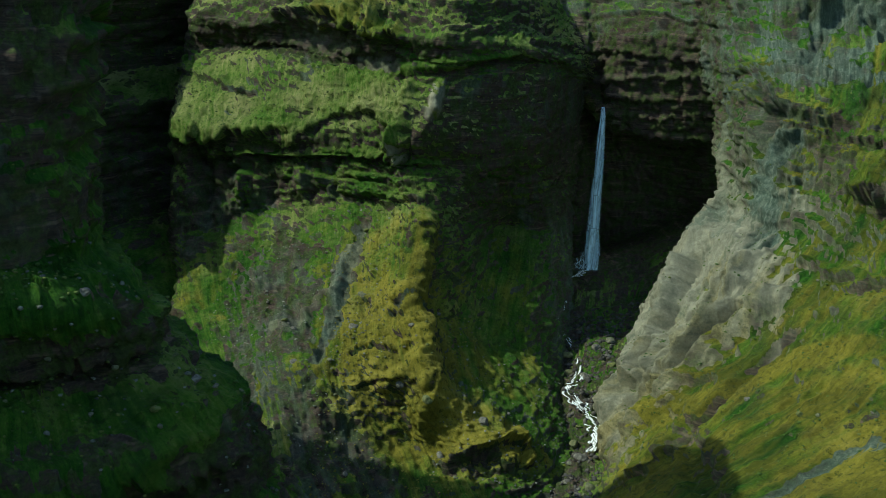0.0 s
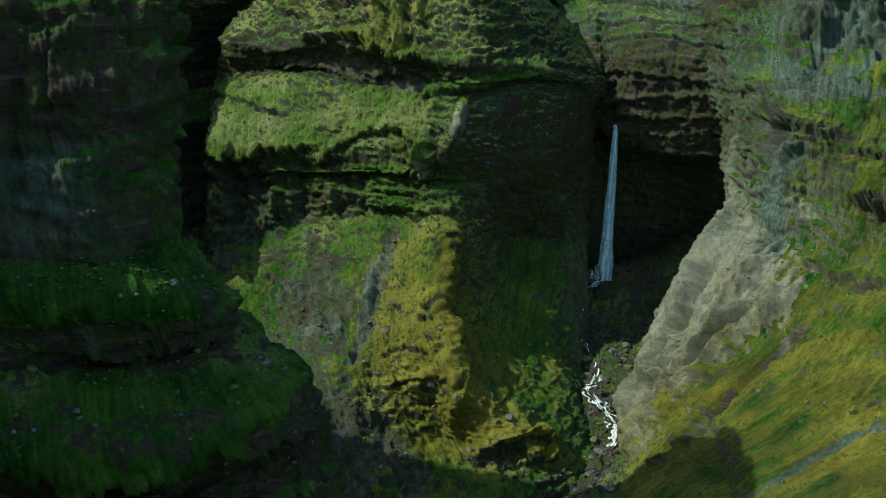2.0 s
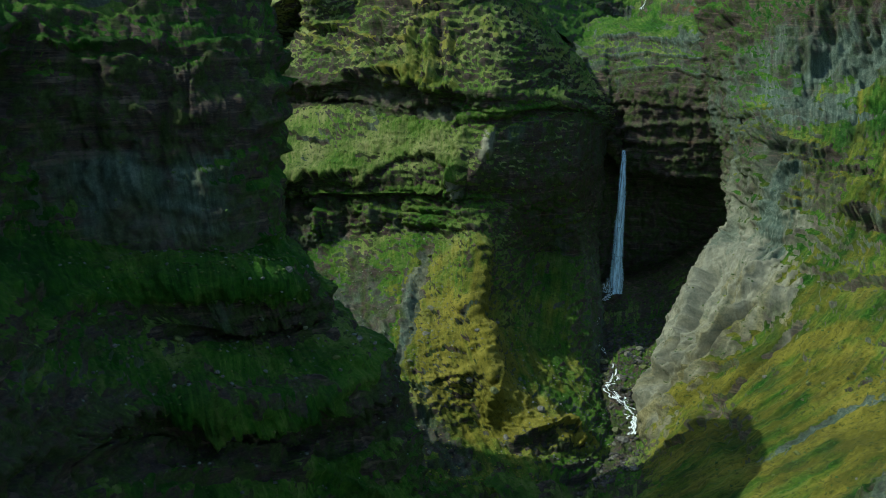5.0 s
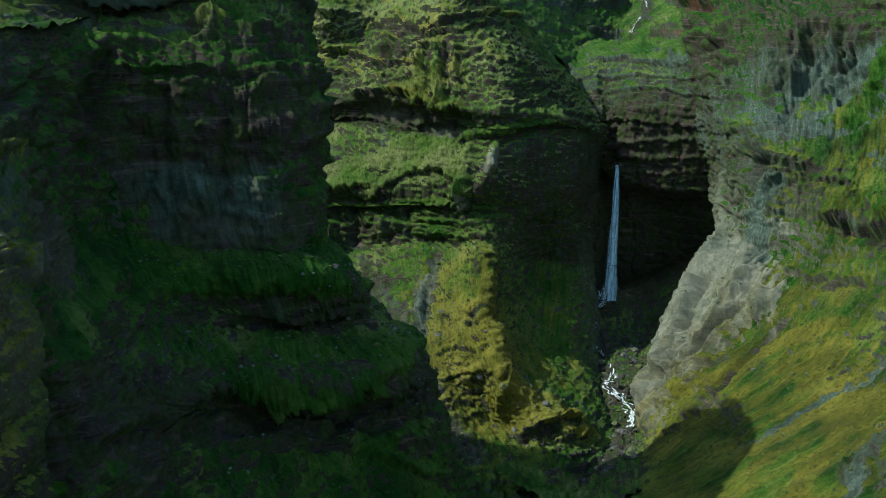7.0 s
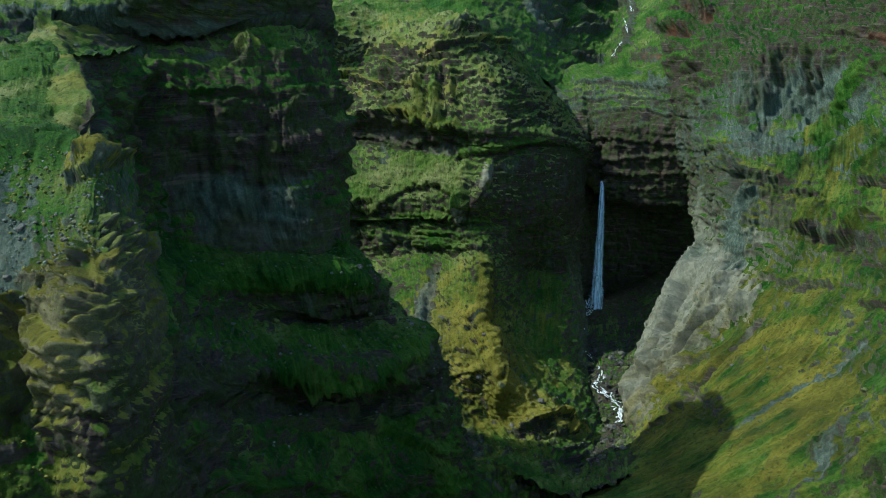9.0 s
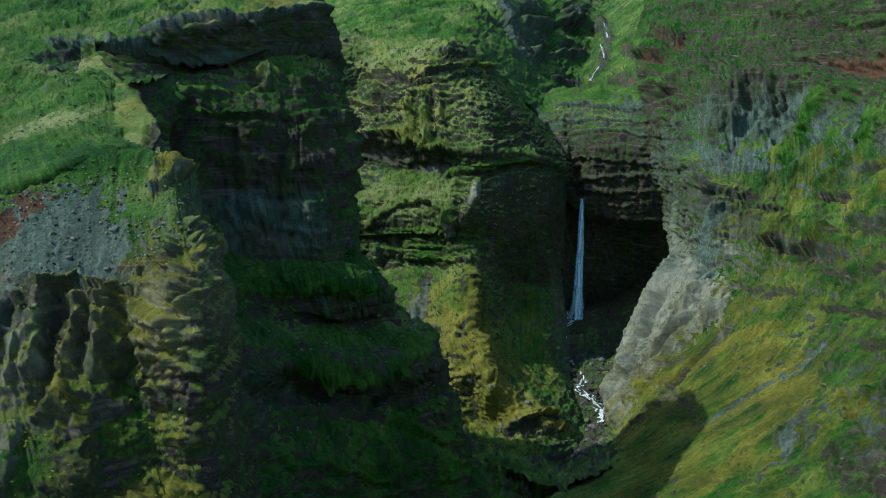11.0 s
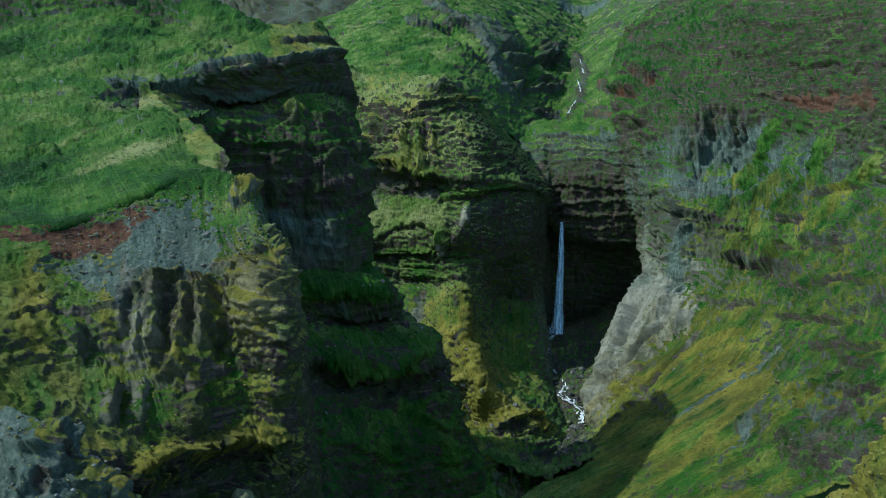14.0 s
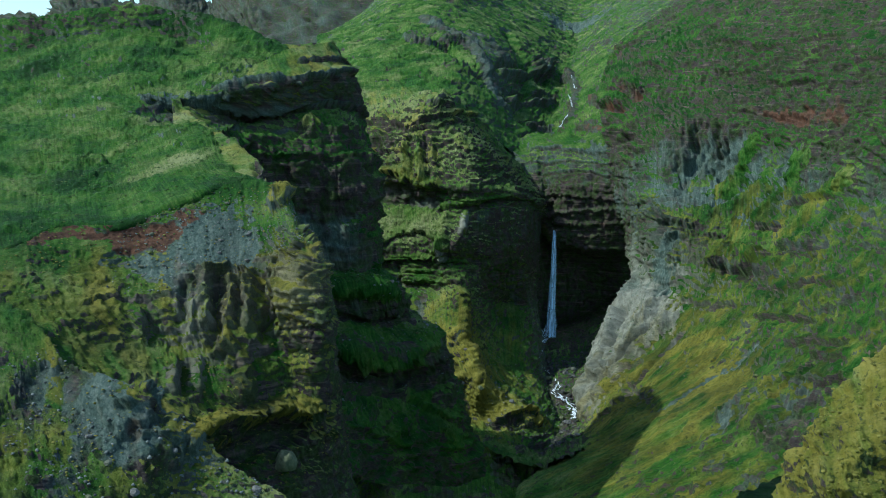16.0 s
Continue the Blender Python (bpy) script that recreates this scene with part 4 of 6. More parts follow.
ridge("cliff_west", [(-193.9, -422.5, 110.7), (-179.1, -410.1, 103.1)], 5, 0, veg=-1.1, scree=-0.3)
ridge("cliff_west", [(-146, -411.8, 82.8), (-134.2, -397.5, 79.2)], 6, 0, veg=-1.4, scree=-0.3)
ridge("cliff_west", [(-225.1, -441.8, 130.6), (-205.5, -423.7, 128.7), (-178.3, -414.2, 124.8), (-163, -397.3, 118.8)], 5, 1, veg=0.6)
ridge("cliff_west", [(-185, -429.4, 101.2), (-159.1, -424, 89.1), (-145.1, -408.2, 90.7)], 8, 1, veg=0.5)
ridge("cliff_west", [(-198.6, -485.5, 82.7), (-168, -440.6, 65.1), (-148.9, -416.9, 59.8)], 8, 1, veg=0.6)
ridge("cliff_west", [(-224.6, -415.8, 153.8), (-210.7, -413.9, 153.7), (-196.8, -412.1, 149.4)], 9, 0, veg=-0.8, scree=0.35)
ridge("cliff_west", [(-238.4, -421.6, 170.6), (-210.8, -410.9, 171.8), (-183.5, -400.9, 173.2)], 16, 0, veg=-0.7, scree=-0.3)
ridge("cliff_west", [(-242.2, -420.7, 186.2), (-239.9, -430.5, 161.8)], 4, -4, veg=-0.8)
ridge("cliff_west", [(-214.7, -391.4, 204.4), (-211.3, -386.4, 208), (-206.9, -391.9, 203.5)], 5, 4, veg=0.5, dry=0.8)
ridge("cliff_west", [(-250.7, -407.8, 204.3), (-237.3, -397.5, 203.2), (-225.2, -396.3, 202.4)], 6, 0, veg=-0.4, scree=0.3)
ridge("cliff_east", [(40, -128.8, 60.4), (21.9, -147, 42.2), (7.1, -167.5, 22.7), (-10.2, -191.2, -0.5)], 12, 0, pale=0.5, veg=-0.7, scree=0.2)
# end of fine modelling

shape("buttress", (-98, -86, 120), (3, 60, 6), 3.5, pale=0.9, veg=-0.5)
shape("buttress", (-117, -98, 105), (8, 60, 11), 4, veg=0.25)
shape("buttress", (-114, -98, 91), (5, 60, 6), -3, veg=-0.6, pale=0.3)
shape("buttress", (-157, -72, 146), (26, 60, 8), -3, veg=-0.6, pale=0.25)
shape("buttress", (-128, -78, 135), (14, 60, 6), -2, veg=-0.4, pale=0.4)
shape("buttress", (-217, -90, 70), (20, 60, 16), -6, veg=-0.6)
shape("buttress", (-202, -92, 64), (3, 60, 10), 4, veg=0.3)
shape("buttress", (-143, -85, 168), (26, 60, 20), 2, olive=0.15, veg=0.35)
shape("buttress", (-165, -92, 74), (14, 60, 7), 3, veg=0.2)
shape("buttress", (-133, -96, 76), (20, 60, 5), 3, veg=0.2, beds=1)
shape("buttress", (-132, -98, 67), (20, 60, 3), -2.5, veg=-0.5)
shape("buttress", (-198, -80, 113), (8, 60, 10), -1.5, scree=0.8, veg=-0.5)
shape("buttress", (-213, -80, 106), (5, 60, 10), -1, scree=0.8, veg=-0.5)
shape("buttress", (-166, -78, 126), (8, 60, 7), -1, scree=0.6, veg=-0.4)
shape("buttress", (-126, -150, 33), (3, 60, 3), -2)
shape("buttress", (-141, -155, 36), (4, 60, 20), 2, veg=-0.7, red=0.3, scree=0.4)
shape("buttress", (-92, -200, 7), (4.5, 60, 4.5), 4.5, veg=-0.6)
shape("buttress", (-113, -205, 13), (5, 60, 4), 2, veg=-0.1)
shape("buttress", (-94, -210, -4), (4, 60, 9), 1.5)
shape("buttress", (-57, -225, -11), (9, 60, 5), 4, veg=0.1, olive=0.5)
shape("buttress", (-68, -225, -13), (7, 60, 4), -4, veg=-0.5)
shape("buttress", (-98, -160, 28), (5, 60, 10), 2.5, veg=0.1)
shape("buttress", (-153, -210, 24), (3.5, 60, 3.5), 3, veg=-0.5)
# no relief: brown rock, darkened further to paint the slope's partial shade
shape("buttress", (-169, -150, 19), (34, 60, 34), 0, scree=0.1, veg=-0.45, olive=-0.6, dry=-0.5)
shape("buttress", (-191, -130, 34), (16, 60, 12), 2, veg=0.2)
shape("buttress", (-166, -225, 10), (30, 60, 20), 0, veg=-0.3, scree=0.2)
shape("buttress", (-135, -245, -1), (18, 60, 22), -2, veg=-0.5, scree=0.1)
shape("buttress", (-110, -15, 220), (9, 60, 6), 5, veg=-0.1)
shape("buttress", (-153, -40, 195), (16, 60, 5), -3, veg=-0.4)
shape("buttress", (-138, -30, 205), (20, 60, 4), 3, veg=0.2)
shape("buttress", (-172, -40, 178), (8, 60, 10), -3, veg=-0.3)
shape("buttress", (-134, -60, 168), (30, 60, 14), 2, olive=0.1, veg=0.35)
land("cliff_buttress", "stepped basalt buttress with mossy ledges and grassy talus", "cliff", 420, 1.1, dict(
    back=[(-346, -70, 165), (-291, 40, 172), (-235, 135, 233), (-221, 60, 233), (-182, 110, 239), (-150, 100, 237), (-126, 60, 232), (-102, 40, 228), (-69, 60, 205), (-32, 60, 165), (-3, 60, 134), (6, 50, 120)],
    summit=[(-342, -130, 165), (-287, -20, 172), (-231, 75, 213), (-217, 0, 213), (-180, 20, 209), (-151, 0, 219), (-128, -19, 227), (-105, -19, 219), (-75, 0, 192), (-39, 10, 155), (-14, 20, 135), (0, 40, 113)],
    crown=[(-346, -120, 165), (-291, -10, 172), (-235, 85, 178), (-221, 10, 178), (-191, -12, 179), (-168, -32, 187), (-143, -50, 192), (-116, -58, 193), (-83, -61, 183), (-49, -26, 153), (-19, 8, 134), (-4, 35, 111)],
    flute_foot=[(-370, -140, 152), (-315, -30, 152), (-259, 65, 152), (-245, -10, 152), (-206, -42, 149), (-175, -61, 155), (-144, -81, 153), (-121, -93, 151), (-93, -106, 151), (-64, -86, 147), (-32, -52, 137), (-9, 20, 118)],
    recess=[(-373, -130, 131), (-318, -20, 131), (-262, 75, 131), (-248, 0, 131), (-209, -27, 138), (-177, -52, 138), (-145, -72, 136), (-121, -86, 139), (-93, -102, 140), (-64, -86, 139), (-31, -47, 132), (-9, 25, 114)],
    meadow_top=[(-377, -145, 113), (-322, -35, 113), (-266, 60, 113), (-252, -15, 113), (-215, -32, 130), (-179, -64, 129), (-148, -80, 127), (-123, -94, 127), (-97, -106, 128), (-67, -93, 131), (-35, -57, 128), (-10, 22, 109)],
    meadow_foot=[(-370, -190, 97), (-315, -80, 97), (-259, 15, 97), (-245, -60, 97), (-211, -77, 94), (-177, -87, 95), (-146, -96, 98), (-119, -110, 99), (-102, -116, 106), (-66, -96, 100), (-42, -77, 98), (-11, 20, 76)],
    ledge=[(-372, -186, 82), (-317, -76, 82), (-261, 19, 82), (-247, -56, 82), (-213, -70, 85), (-178, -80, 87), (-147, -92, 89), (-119, -106, 87), (-102, -109, 89), (-65, -91, 83), (-39, -70, 79), (-13, 20, 53)],
    talus_top=[(-369, -208, 30), (-314, -98, 30), (-258, -3, 30), (-244, -78, 30), (-211, -82, 46), (-177, -88, 59), (-142, -104, 65), (-118, -120, 69), (-98, -134, 66), (-64, -72, 48), (-34, -62, 42), (-13, 15, 22)],
    talus_mid=[(-350, -265, 17), (-295, -155, 17), (-239, -60, 17), (-225, -135, 17), (-196, -136, 19), (-170, -144, 25), (-138, -155, 36), (-120, -164, 41), (-104, -185, 37), (-79, -165, 19), (-42, -146, 2), (-20, -70, -9)],
    talus_low=[(-322, -325, 3), (-267, -215, 3), (-211, -120, 3), (-197, -195, 3), (-176, -201, 9), (-156, -206, 16), (-134, -205, 18), (-115, -209, 20), (-90, -216, 14), (-65, -207, 0), (-38, -190, -10), (-25, -140, -14)],
    toe=[(-302, -395, -13), (-247, -285, -13), (-191, -190, -13), (-177, -265, -13), (-160, -258, -11), (-141, -248, -7), (-121, -235, -7), (-100, -222, -11), (-78, -230, -8), (-56, -230, -14), (-35, -208, -18), (-26, -180, -19)],
    foot=[(-286, -420, -42), (-231, -310, -42), (-175, -215, -42), (-161, -290, -42), (-140, -280, -34), (-121, -275, -28), (-104, -268, -26), (-86, -262, -23), (-68, -252, -22), (-49, -240, -24), (-28, -225, -26), (-23, -200, -26)],
    sunk=[(-286, -465, -64), (-231, -355, -64), (-175, -260, -64), (-161, -335, -64), (-140, -325, -56), (-121, -320, -50), (-104, -313, -48), (-86, -307, -45), (-68, -297, -44), (-49, -285, -46), (-28, -270, -48), (-23, -245, -48)],
), dict(
    # dry above 0 lightens the moss on summit, crown and meadows
    back=dict(veg=0.85, rough=0.6), summit=dict(dry=1.0, veg=0.75, olive=0.1, rough=0.8), crown=dict(dry=1.0, veg=0.6, olive=(0, 0, 0, 0.1, 0.15, 0.15, 0.15, 0.15, 0.1, 0, 0, 0)), flute_foot=dict(dry=0.6, veg=(0.2, 0.2, 0.2, 0.3, 0.3, 0.2, 0.45, 0.45, 0.3, 0.3, 0.2, 0.0), rough=0.8),
    recess=dict(veg=(0.2, 0.2, 0.2, 0.3, 0.2, 0.1, 0.1, 0.1, 0.2, 0.3, 0.2, 0.0), rough=1.2), meadow_top=dict(dry=0.9, beds=0.25, veg=(0.3, 0.3, 0.4, 0.75, 0.9, 0.9, 0.9, 1.0, 0.7, 0.7, 0.3, 0.0), rough=0.45, scree=0.1),
    meadow_foot=dict(dry=0.9, beds=0.4, veg=(0.3, 0.3, 0.3, 0.7, 0.85, 0.85, 0.8, 0.95, 0.7, 0.5, 0.3, 0.0), rough=0.6), ledge=dict(dry=0.2, rough=0.8, veg=(0.2, 0.2, 0.2, 0.4, 0.4, 0.6, 0.8, 0.7, 0.5, 0.5, 0.4, 0.0)),
    talus_top=dict(beds=0.3, veg=(0.2, 0.2, 0.2, 0.3, 0.3, 0.45, 0.75, 1.0, 0.8, 0.55, 0.35, 0.0), scree=(0.1, 0.1, 0.1, 0.1, 0.12, 0.1, 0.05, 0, 0, 0.15, 0.15, 0.1), rough=0.7),
    talus_mid=dict(beds=0.15, veg=(0.2, 0.2, 0.2, 0.35, 0.4, 0.4, 0.8, 1.05, 0.95, 0.75, 0.4, 0.0), olive=(0, 0, 0, 0.2, 0.1, 0, 0.7, 1, 0.9, 0.2, 0, 0), scree=(0.1, 0.1, 0.1, 0.1, 0.12, 0.1, 0.05, 0, 0, 0.15, 0.15, 0.1), rough=(0.8, 0.8, 0.8, 0.7, 0.6, 0.6, 0.45, 0.4, 0.5, 0.6, 0.8, 0.8)),
    talus_low=dict(beds=0.2, veg=(0.2, 0.2, 0.2, 0.3, 0.35, 0.4, 0.9, 1.05, 0.95, 0.75, 0.4, 0.1), olive=(0, 0, 0, 0, 0.2, 0.2, 0.9, 1, 1, 0.3, 0, 0), scree=(0.1, 0.1, 0.1, 0.1, 0.12, 0.1, 0.05, 0, 0, 0.15, 0.15, 0.1), rough=0.6),
    toe=dict(dry=0.0, veg=(0.2, 0.2, 0.2, 0.3, 0.3, 0.35, 0.7, 0.9, 0.85, 0.8, 0.5, 0.1), olive=(0, 0, 0, 0, 0, 0, 0.6, 0.9, 0.9, 0.4, 0, 0), rough=0.8, scree=(0.1, 0.1, 0.1, 0.1, 0.12, 0.1, 0.05, 0, 0, 0.15, 0.15, 0.1)), foot=dict(veg=0.4, scree=0.3),
), SHAPES["buttress"], runs=0.35, rib=12)
land("cliff_falls", "dark overhanging basalt amphitheatre behind the waterfall", "cliff", 200, 1.2, dict(
    back=[(-58, 185, 184), (-23, 140, 180), (-5, 140, 188), (15, 120, 188), (40, 90, 189), (66, 50, 193)],
    shoulder=[(-55, 115, 175), (-20, 70, 171), (-2, 70, 179), (18, 50, 179), (43, 20, 180), (69, -20, 184)],
    lip=[(-51, 80, 143), (-16, 35, 139), (-4, 30, 138), (11, 12, 142), (38, 0, 146), (66, -30, 154)],
    band_foot=[(-46, 75, 106), (-11, 30, 106), (-3, 22, 101), (10, 8, 90), (39, 2, 85), (74, -5, 89)],
    roof=[(-47, 101, 95), (-12, 56, 95), (0, 62, 93), (16, 62, 79), (47, 60, 74), (84, 38, 77)],
    cave_foot=[(-45, 105, -13), (-10, 60, -13), (5, 70, -10), (21, 68, -4), (51, 66, 10), (87, 42, 41)],
    scree=[(-56, 25, -16), (-21, -20, -16), (-3, -15, -11), (15, -12, -5), (41, 0, 3), (73, 10, 21)],
    bed=[(-64, -75, -9), (-29, -120, -9), (-18, -125, -7), (-5, -120, -5), (14, -80, -5), (46, -50, 11)],
    channel=[(-73, -120, -18), (-38, -165, -18), (-30, -172, -10), (-20, -172, -6), (-6, -160, -3), (22, -110, -1)],
    outflow=[(-72, -155, -27), (-37, -200, -27), (-28, -205, -21), (-19, -205, -18), (-8, -195, -13), (19, -150, -13)],
    lower=[(-82, -205, -28), (-47, -250, -28), (-40, -255, -22), (-35, -258, -18), (-22, -250, -16), (5, -200, -26)],
    end=[(-100, -275, -17), (-65, -320, -17), (-57, -325, -11), (-49, -330, -6), (-35, -320, -4), (-10, -280, -13)],
), dict(
    # lip and band_foot stay bare and brown, in place of the buttress's shadow
    back=dict(veg=0.5, scree=0.6, rough=0.6), shoulder=dict(veg=0.4, scree=0.6, rough=0.5, beds=0.6), lip=dict(veg=-0.1, rough=0.9, beds=0.7), band_foot=dict(veg=-0.3, beds=0.7), roof=dict(veg=-0.3, rough=0.8),
    cave_foot=dict(veg=-0.4, rough=0.7), scree=dict(veg=0.0, rough=0.7), bed=dict(veg=(0.3, -0.2, 0.0, 0.1, 0.0), rough=0.6), channel=dict(veg=(0.4, -0.3, 0.0, 0.1, 0.0), rough=0.7), outflow=dict(veg=(0.4, -0.3, -0.2, 0.1, 0.1), rough=0.8), lower=dict(veg=0.1, rough=0.8), end=dict(veg=0.2),
))
shape("right_wall", (59, -145, 123), (3, 60, 14), -6, veg=-0.6)
shape("right_wall", (51, -145, 120), (5, 60, 16), 3, veg=0.1)
shape("right_wall", (41, -150, 96), (6, 60, 22), 4, veg=-0.4, pale=0.4)
shape("right_wall", (122, -100, 173), (12, 60, 16), -5, veg=-0.6)
shape("right_wall", (103, -85, 175), (26, 60, 16), 0, veg=-0.7, scree=0.3)
shape("right_wall", (121, -100, 169), (4, 60, 10), 4)
shape("right_wall", (148, -170, 172), (30, 60, 12), 0, scree=0.5, veg=-0.2)
shape("right_wall", (85, -120, 143), (24, 60, 10), 0, scree=0.7, veg=-0.5)
shape("right_wall", (109, -230, 109), (14, 60, 8), 5, veg=0.3, beds=1)
shape("right_wall", (105, -232, 97), (14, 60, 5), -5, veg=-0.5)
shape("right_wall", (82, -185, 110), (26, 60, 12), 2, beds=1.2, olive=0.3)
shape("right_wall", (63, -200, 96), (5, 60, 5), 1, pale=1, veg=-0.8)
shape("right_wall", (161, -170, 215), (14, 60, 10), -2, red=0.6, veg=-0.8)
shape("right_wall", (42, 100, 211), (22, 60, 8), 0, red=0.8, veg=-0.7)
shape("right_wall", (48, -195, 62), (20, 60, 16), 3, pale=1, veg=-1, scree=-0.5)
shape("right_wall", (26, -185, 41), (16, 60, 14), 3, pale=1, veg=-1)
shape("right_wall", (8, -190, 22), (14, 60, 14), 3, pale=1, veg=-1)
shape("right_wall", (-10, -200, 1), (13, 60, 13), 2, pale=1, veg=-1)
shape("right_wall", (46, -165, 69), (10, 60, 14), 1, pale=1, veg=-0.8, scree=0.3)
shape("right_wall", (50, -225, 51), (14, 60, 6), -3, pale=0.8, veg=-0.6)
shape("right_wall", (10, -240, 17), (10, 60, 5), -3, pale=0.3, veg=-0.4)
shape("right_wall", (13, -300, 22), (12, 60, 5), -3, veg=-0.4)
shape("right_wall", (58, -430, 45), (30, 60, 30), 5, veg=-0.3, beds=1)
shape("right_wall", (91, -330, 68), (14, 60, 8), -4, veg=-0.5)
shape("right_wall", (50, -340, 48), (18, 60, 30), 0, olive=0.8)
land("cliff_east", "steep mossy canyon wall with pale tuff spur and bedded rock", "cliff", 580, 1.25, dict(
    rim=[(170, 290, 330), (190, 170, 345), (225, 60, 350), (250, -90, 350), (310, -200, 350), (390, -330, 350), (460, -480, 350)],
    crags=[(88, 150, 283), (108, 60, 278), (149, 0, 280), (174, -80, 275), (188, -180, 269), (199, -300, 255), (180, -440, 245)],
    red_band=[(48, 60, 232), (84, 0, 227), (121, -50, 225), (152, -110, 223), (170, -200, 221), (174, -320, 217), (161, -450, 213)],
    columns_top=[(51, 0, 169), (72, -50, 186), (114, -75, 205), (146, -130, 200), (159, -215, 197), (164, -325, 192), (151, -450, 191)],
    columns_foot=[(54, -12, 141), (64, -85, 148), (111, -105, 161), (139, -155, 163), (156, -225, 161), (158, -330, 161), (138, -455, 164)],
    band_top=[(61, -20, 108), (56, -140, 130), (85, -172, 136), (113, -205, 126), (129, -265, 126), (137, -350, 132), (125, -460, 140)],
    band_foot=[(62, -50, 67), (46, -163, 75), (63, -205, 82), (79, -255, 83), (94, -320, 90), (93, -396, 94), (95, -480, 93)],
    spur=[(24, -105, 35), (13, -190, 38), (28, -235, 46), (42, -285, 52), (60, -330, 53), (50, -415, 57), (55, -490, 52)],
    spur_foot=[(4, -145, 3), (-11, -190, -2), (-15, -235, -2), (-13, -290, 6), (-15, -350, 16), (-11, -420, 22), (-8, -490, 23)],
    bed=[(1, -150, -28), (-9, -190, -44), (-24, -225, -45), (-51, -270, -40), (-78, -320, -29), (-83, -380, -32), (-77, -450, -34)],
), dict(
    # dry below 0 darkens the moss over this whole wall
    rim=dict(dry=-1.0, veg=0.1), crags=dict(dry=-1.0, veg=(0.6, 0.5, 0.4, 0.38, 0.38, 0.38, 0.38), rough=1.3), red_band=dict(dry=-1.0, veg=(0.65, 0.5, 0.4, 0.4, 0.4, 0.4, 0.4), rough=1.2), columns_top=dict(dry=-0.6, veg=(0.1, 0.2, 0.1, 0.45, 0.5, 0.45, 0.45), rough=1.1, ribs=1.2), columns_foot=dict(dry=-0.7, veg=(0.1, 0.35, 0.45, 0.7, 0.65, 0.6, 0.6), scree=(0.2, 0.6, 0.7, 0.4, 0.3, 0.3, 0.3), rough=0.6, ribs=1.6),
    band_top=dict(dry=-0.9, veg=(0.1, 0.4, 0.65, 0.75, 0.75, 0.7, 0.7), olive=(0, 0.2, 0.35, 0.3, 0.25, 0.2, 0.2), scree=(0, 0.3, 0.2, 0.2, 0.2, 0.2, 0.2), beds=1.0, rough=1.0), band_foot=dict(dry=-0.9, rough=0.8, veg=(0.0, 0.15, 0.6, 0.8, 0.78, 0.7, 0.65), pale=(0.8, 1, 0.4, 0.1, 0, 0, 0), scree=(0, 0.3, 0.3, 0.1, 0.1, 0, 0), olive=(0, 0, 0.3, 0.3, 0.25, 0.2, 0.2), beds=0.9),
    spur=dict(dry=-0.7, ribs=(1, 1, 1.2, 1.2, 1.2, 1.3, 1.5), beds=(0.5, 0.5, 0.4, 0.15, 0.1, 0.5, 1.2), veg=(-0.3, -0.2, 0.75, 0.75, 0.65, 0.5, 0.35), olive=(0, 0, 0.6, 0.5, 0.4, 0.3, 0.2), pale=(1, 1, 0.2, 0.1, 0, 0, 0), scree=(0, 0, 0, 0.2, 0.35, 0.3, 0.3), rough=(0.5, 0.5, 0.5, 0.5, 0.6, 0.9, 1.4)),
    spur_foot=dict(dry=-0.6, ribs=(1, 1, 1, 1.0, 1.0, 1.2, 1.4), beds=(0.5, 0.5, 0.4, 0.15, 0.1, 0.2, 1.0), veg=(-0.3, -0.2, 0.85, 0.85, 0.75, 0.6, 0.4), olive=(0, 0, 0.8, 0.8, 0.6, 0.4, 0.2), pale=(1, 1, 0.2, 0.1, 0, 0, 0), rough=(0.5, 0.5, 0.5, 0.5, 0.45, 0.6, 1.0)), bed=dict(veg=(0, 0, 0.3, 0.4, 0.6, 0.6, 0.5), rough=0.6),
), SHAPES["right_wall"], crag=0.85, runs=0.9, rib=13, streaky=1.3)
shape("left_cliff", (-191, -420, 126), (40, 60, 6), 0, veg=0.7, scree=-0.3)
shape("left_cliff", (-180, -430, 97), (45, 60, 7), 0, veg=0.5)
shape("left_cliff", (-157, -430, 54), (45, 60, 14), 0, veg=0.3)
shape("left_cliff", (-219, -440, 122), (30, 60, 10), 0, veg=0.4)
shape("left_cliff", (-197, -412, 154), (16, 60, 14), 0, veg=-0.5, scree=0.35)
shape("left_cliff", (-222, -415, 153), (16, 60, 12), 0, veg=-0.5, scree=0.35)
shape("left_cliff", (-207, -415, 138), (20, 60, 7), -2, veg=-0.6, pale=0.25)
shape("left_cliff", (-210, -404, 204), (2.5, 60, 3.5), 2, veg=0.2)
shape("left_cliff", (-242, -418, 184), (3, 60, 14), -6, veg=-0.4)
shape("left_cliff", (-178, -415, 111), (12, 60, 7), 2, veg=-0.5, scree=0.3)
shape("left_cliff", (-175, -430, 89), (30, 60, 10), 0, scree=0.2, veg=-0.05)
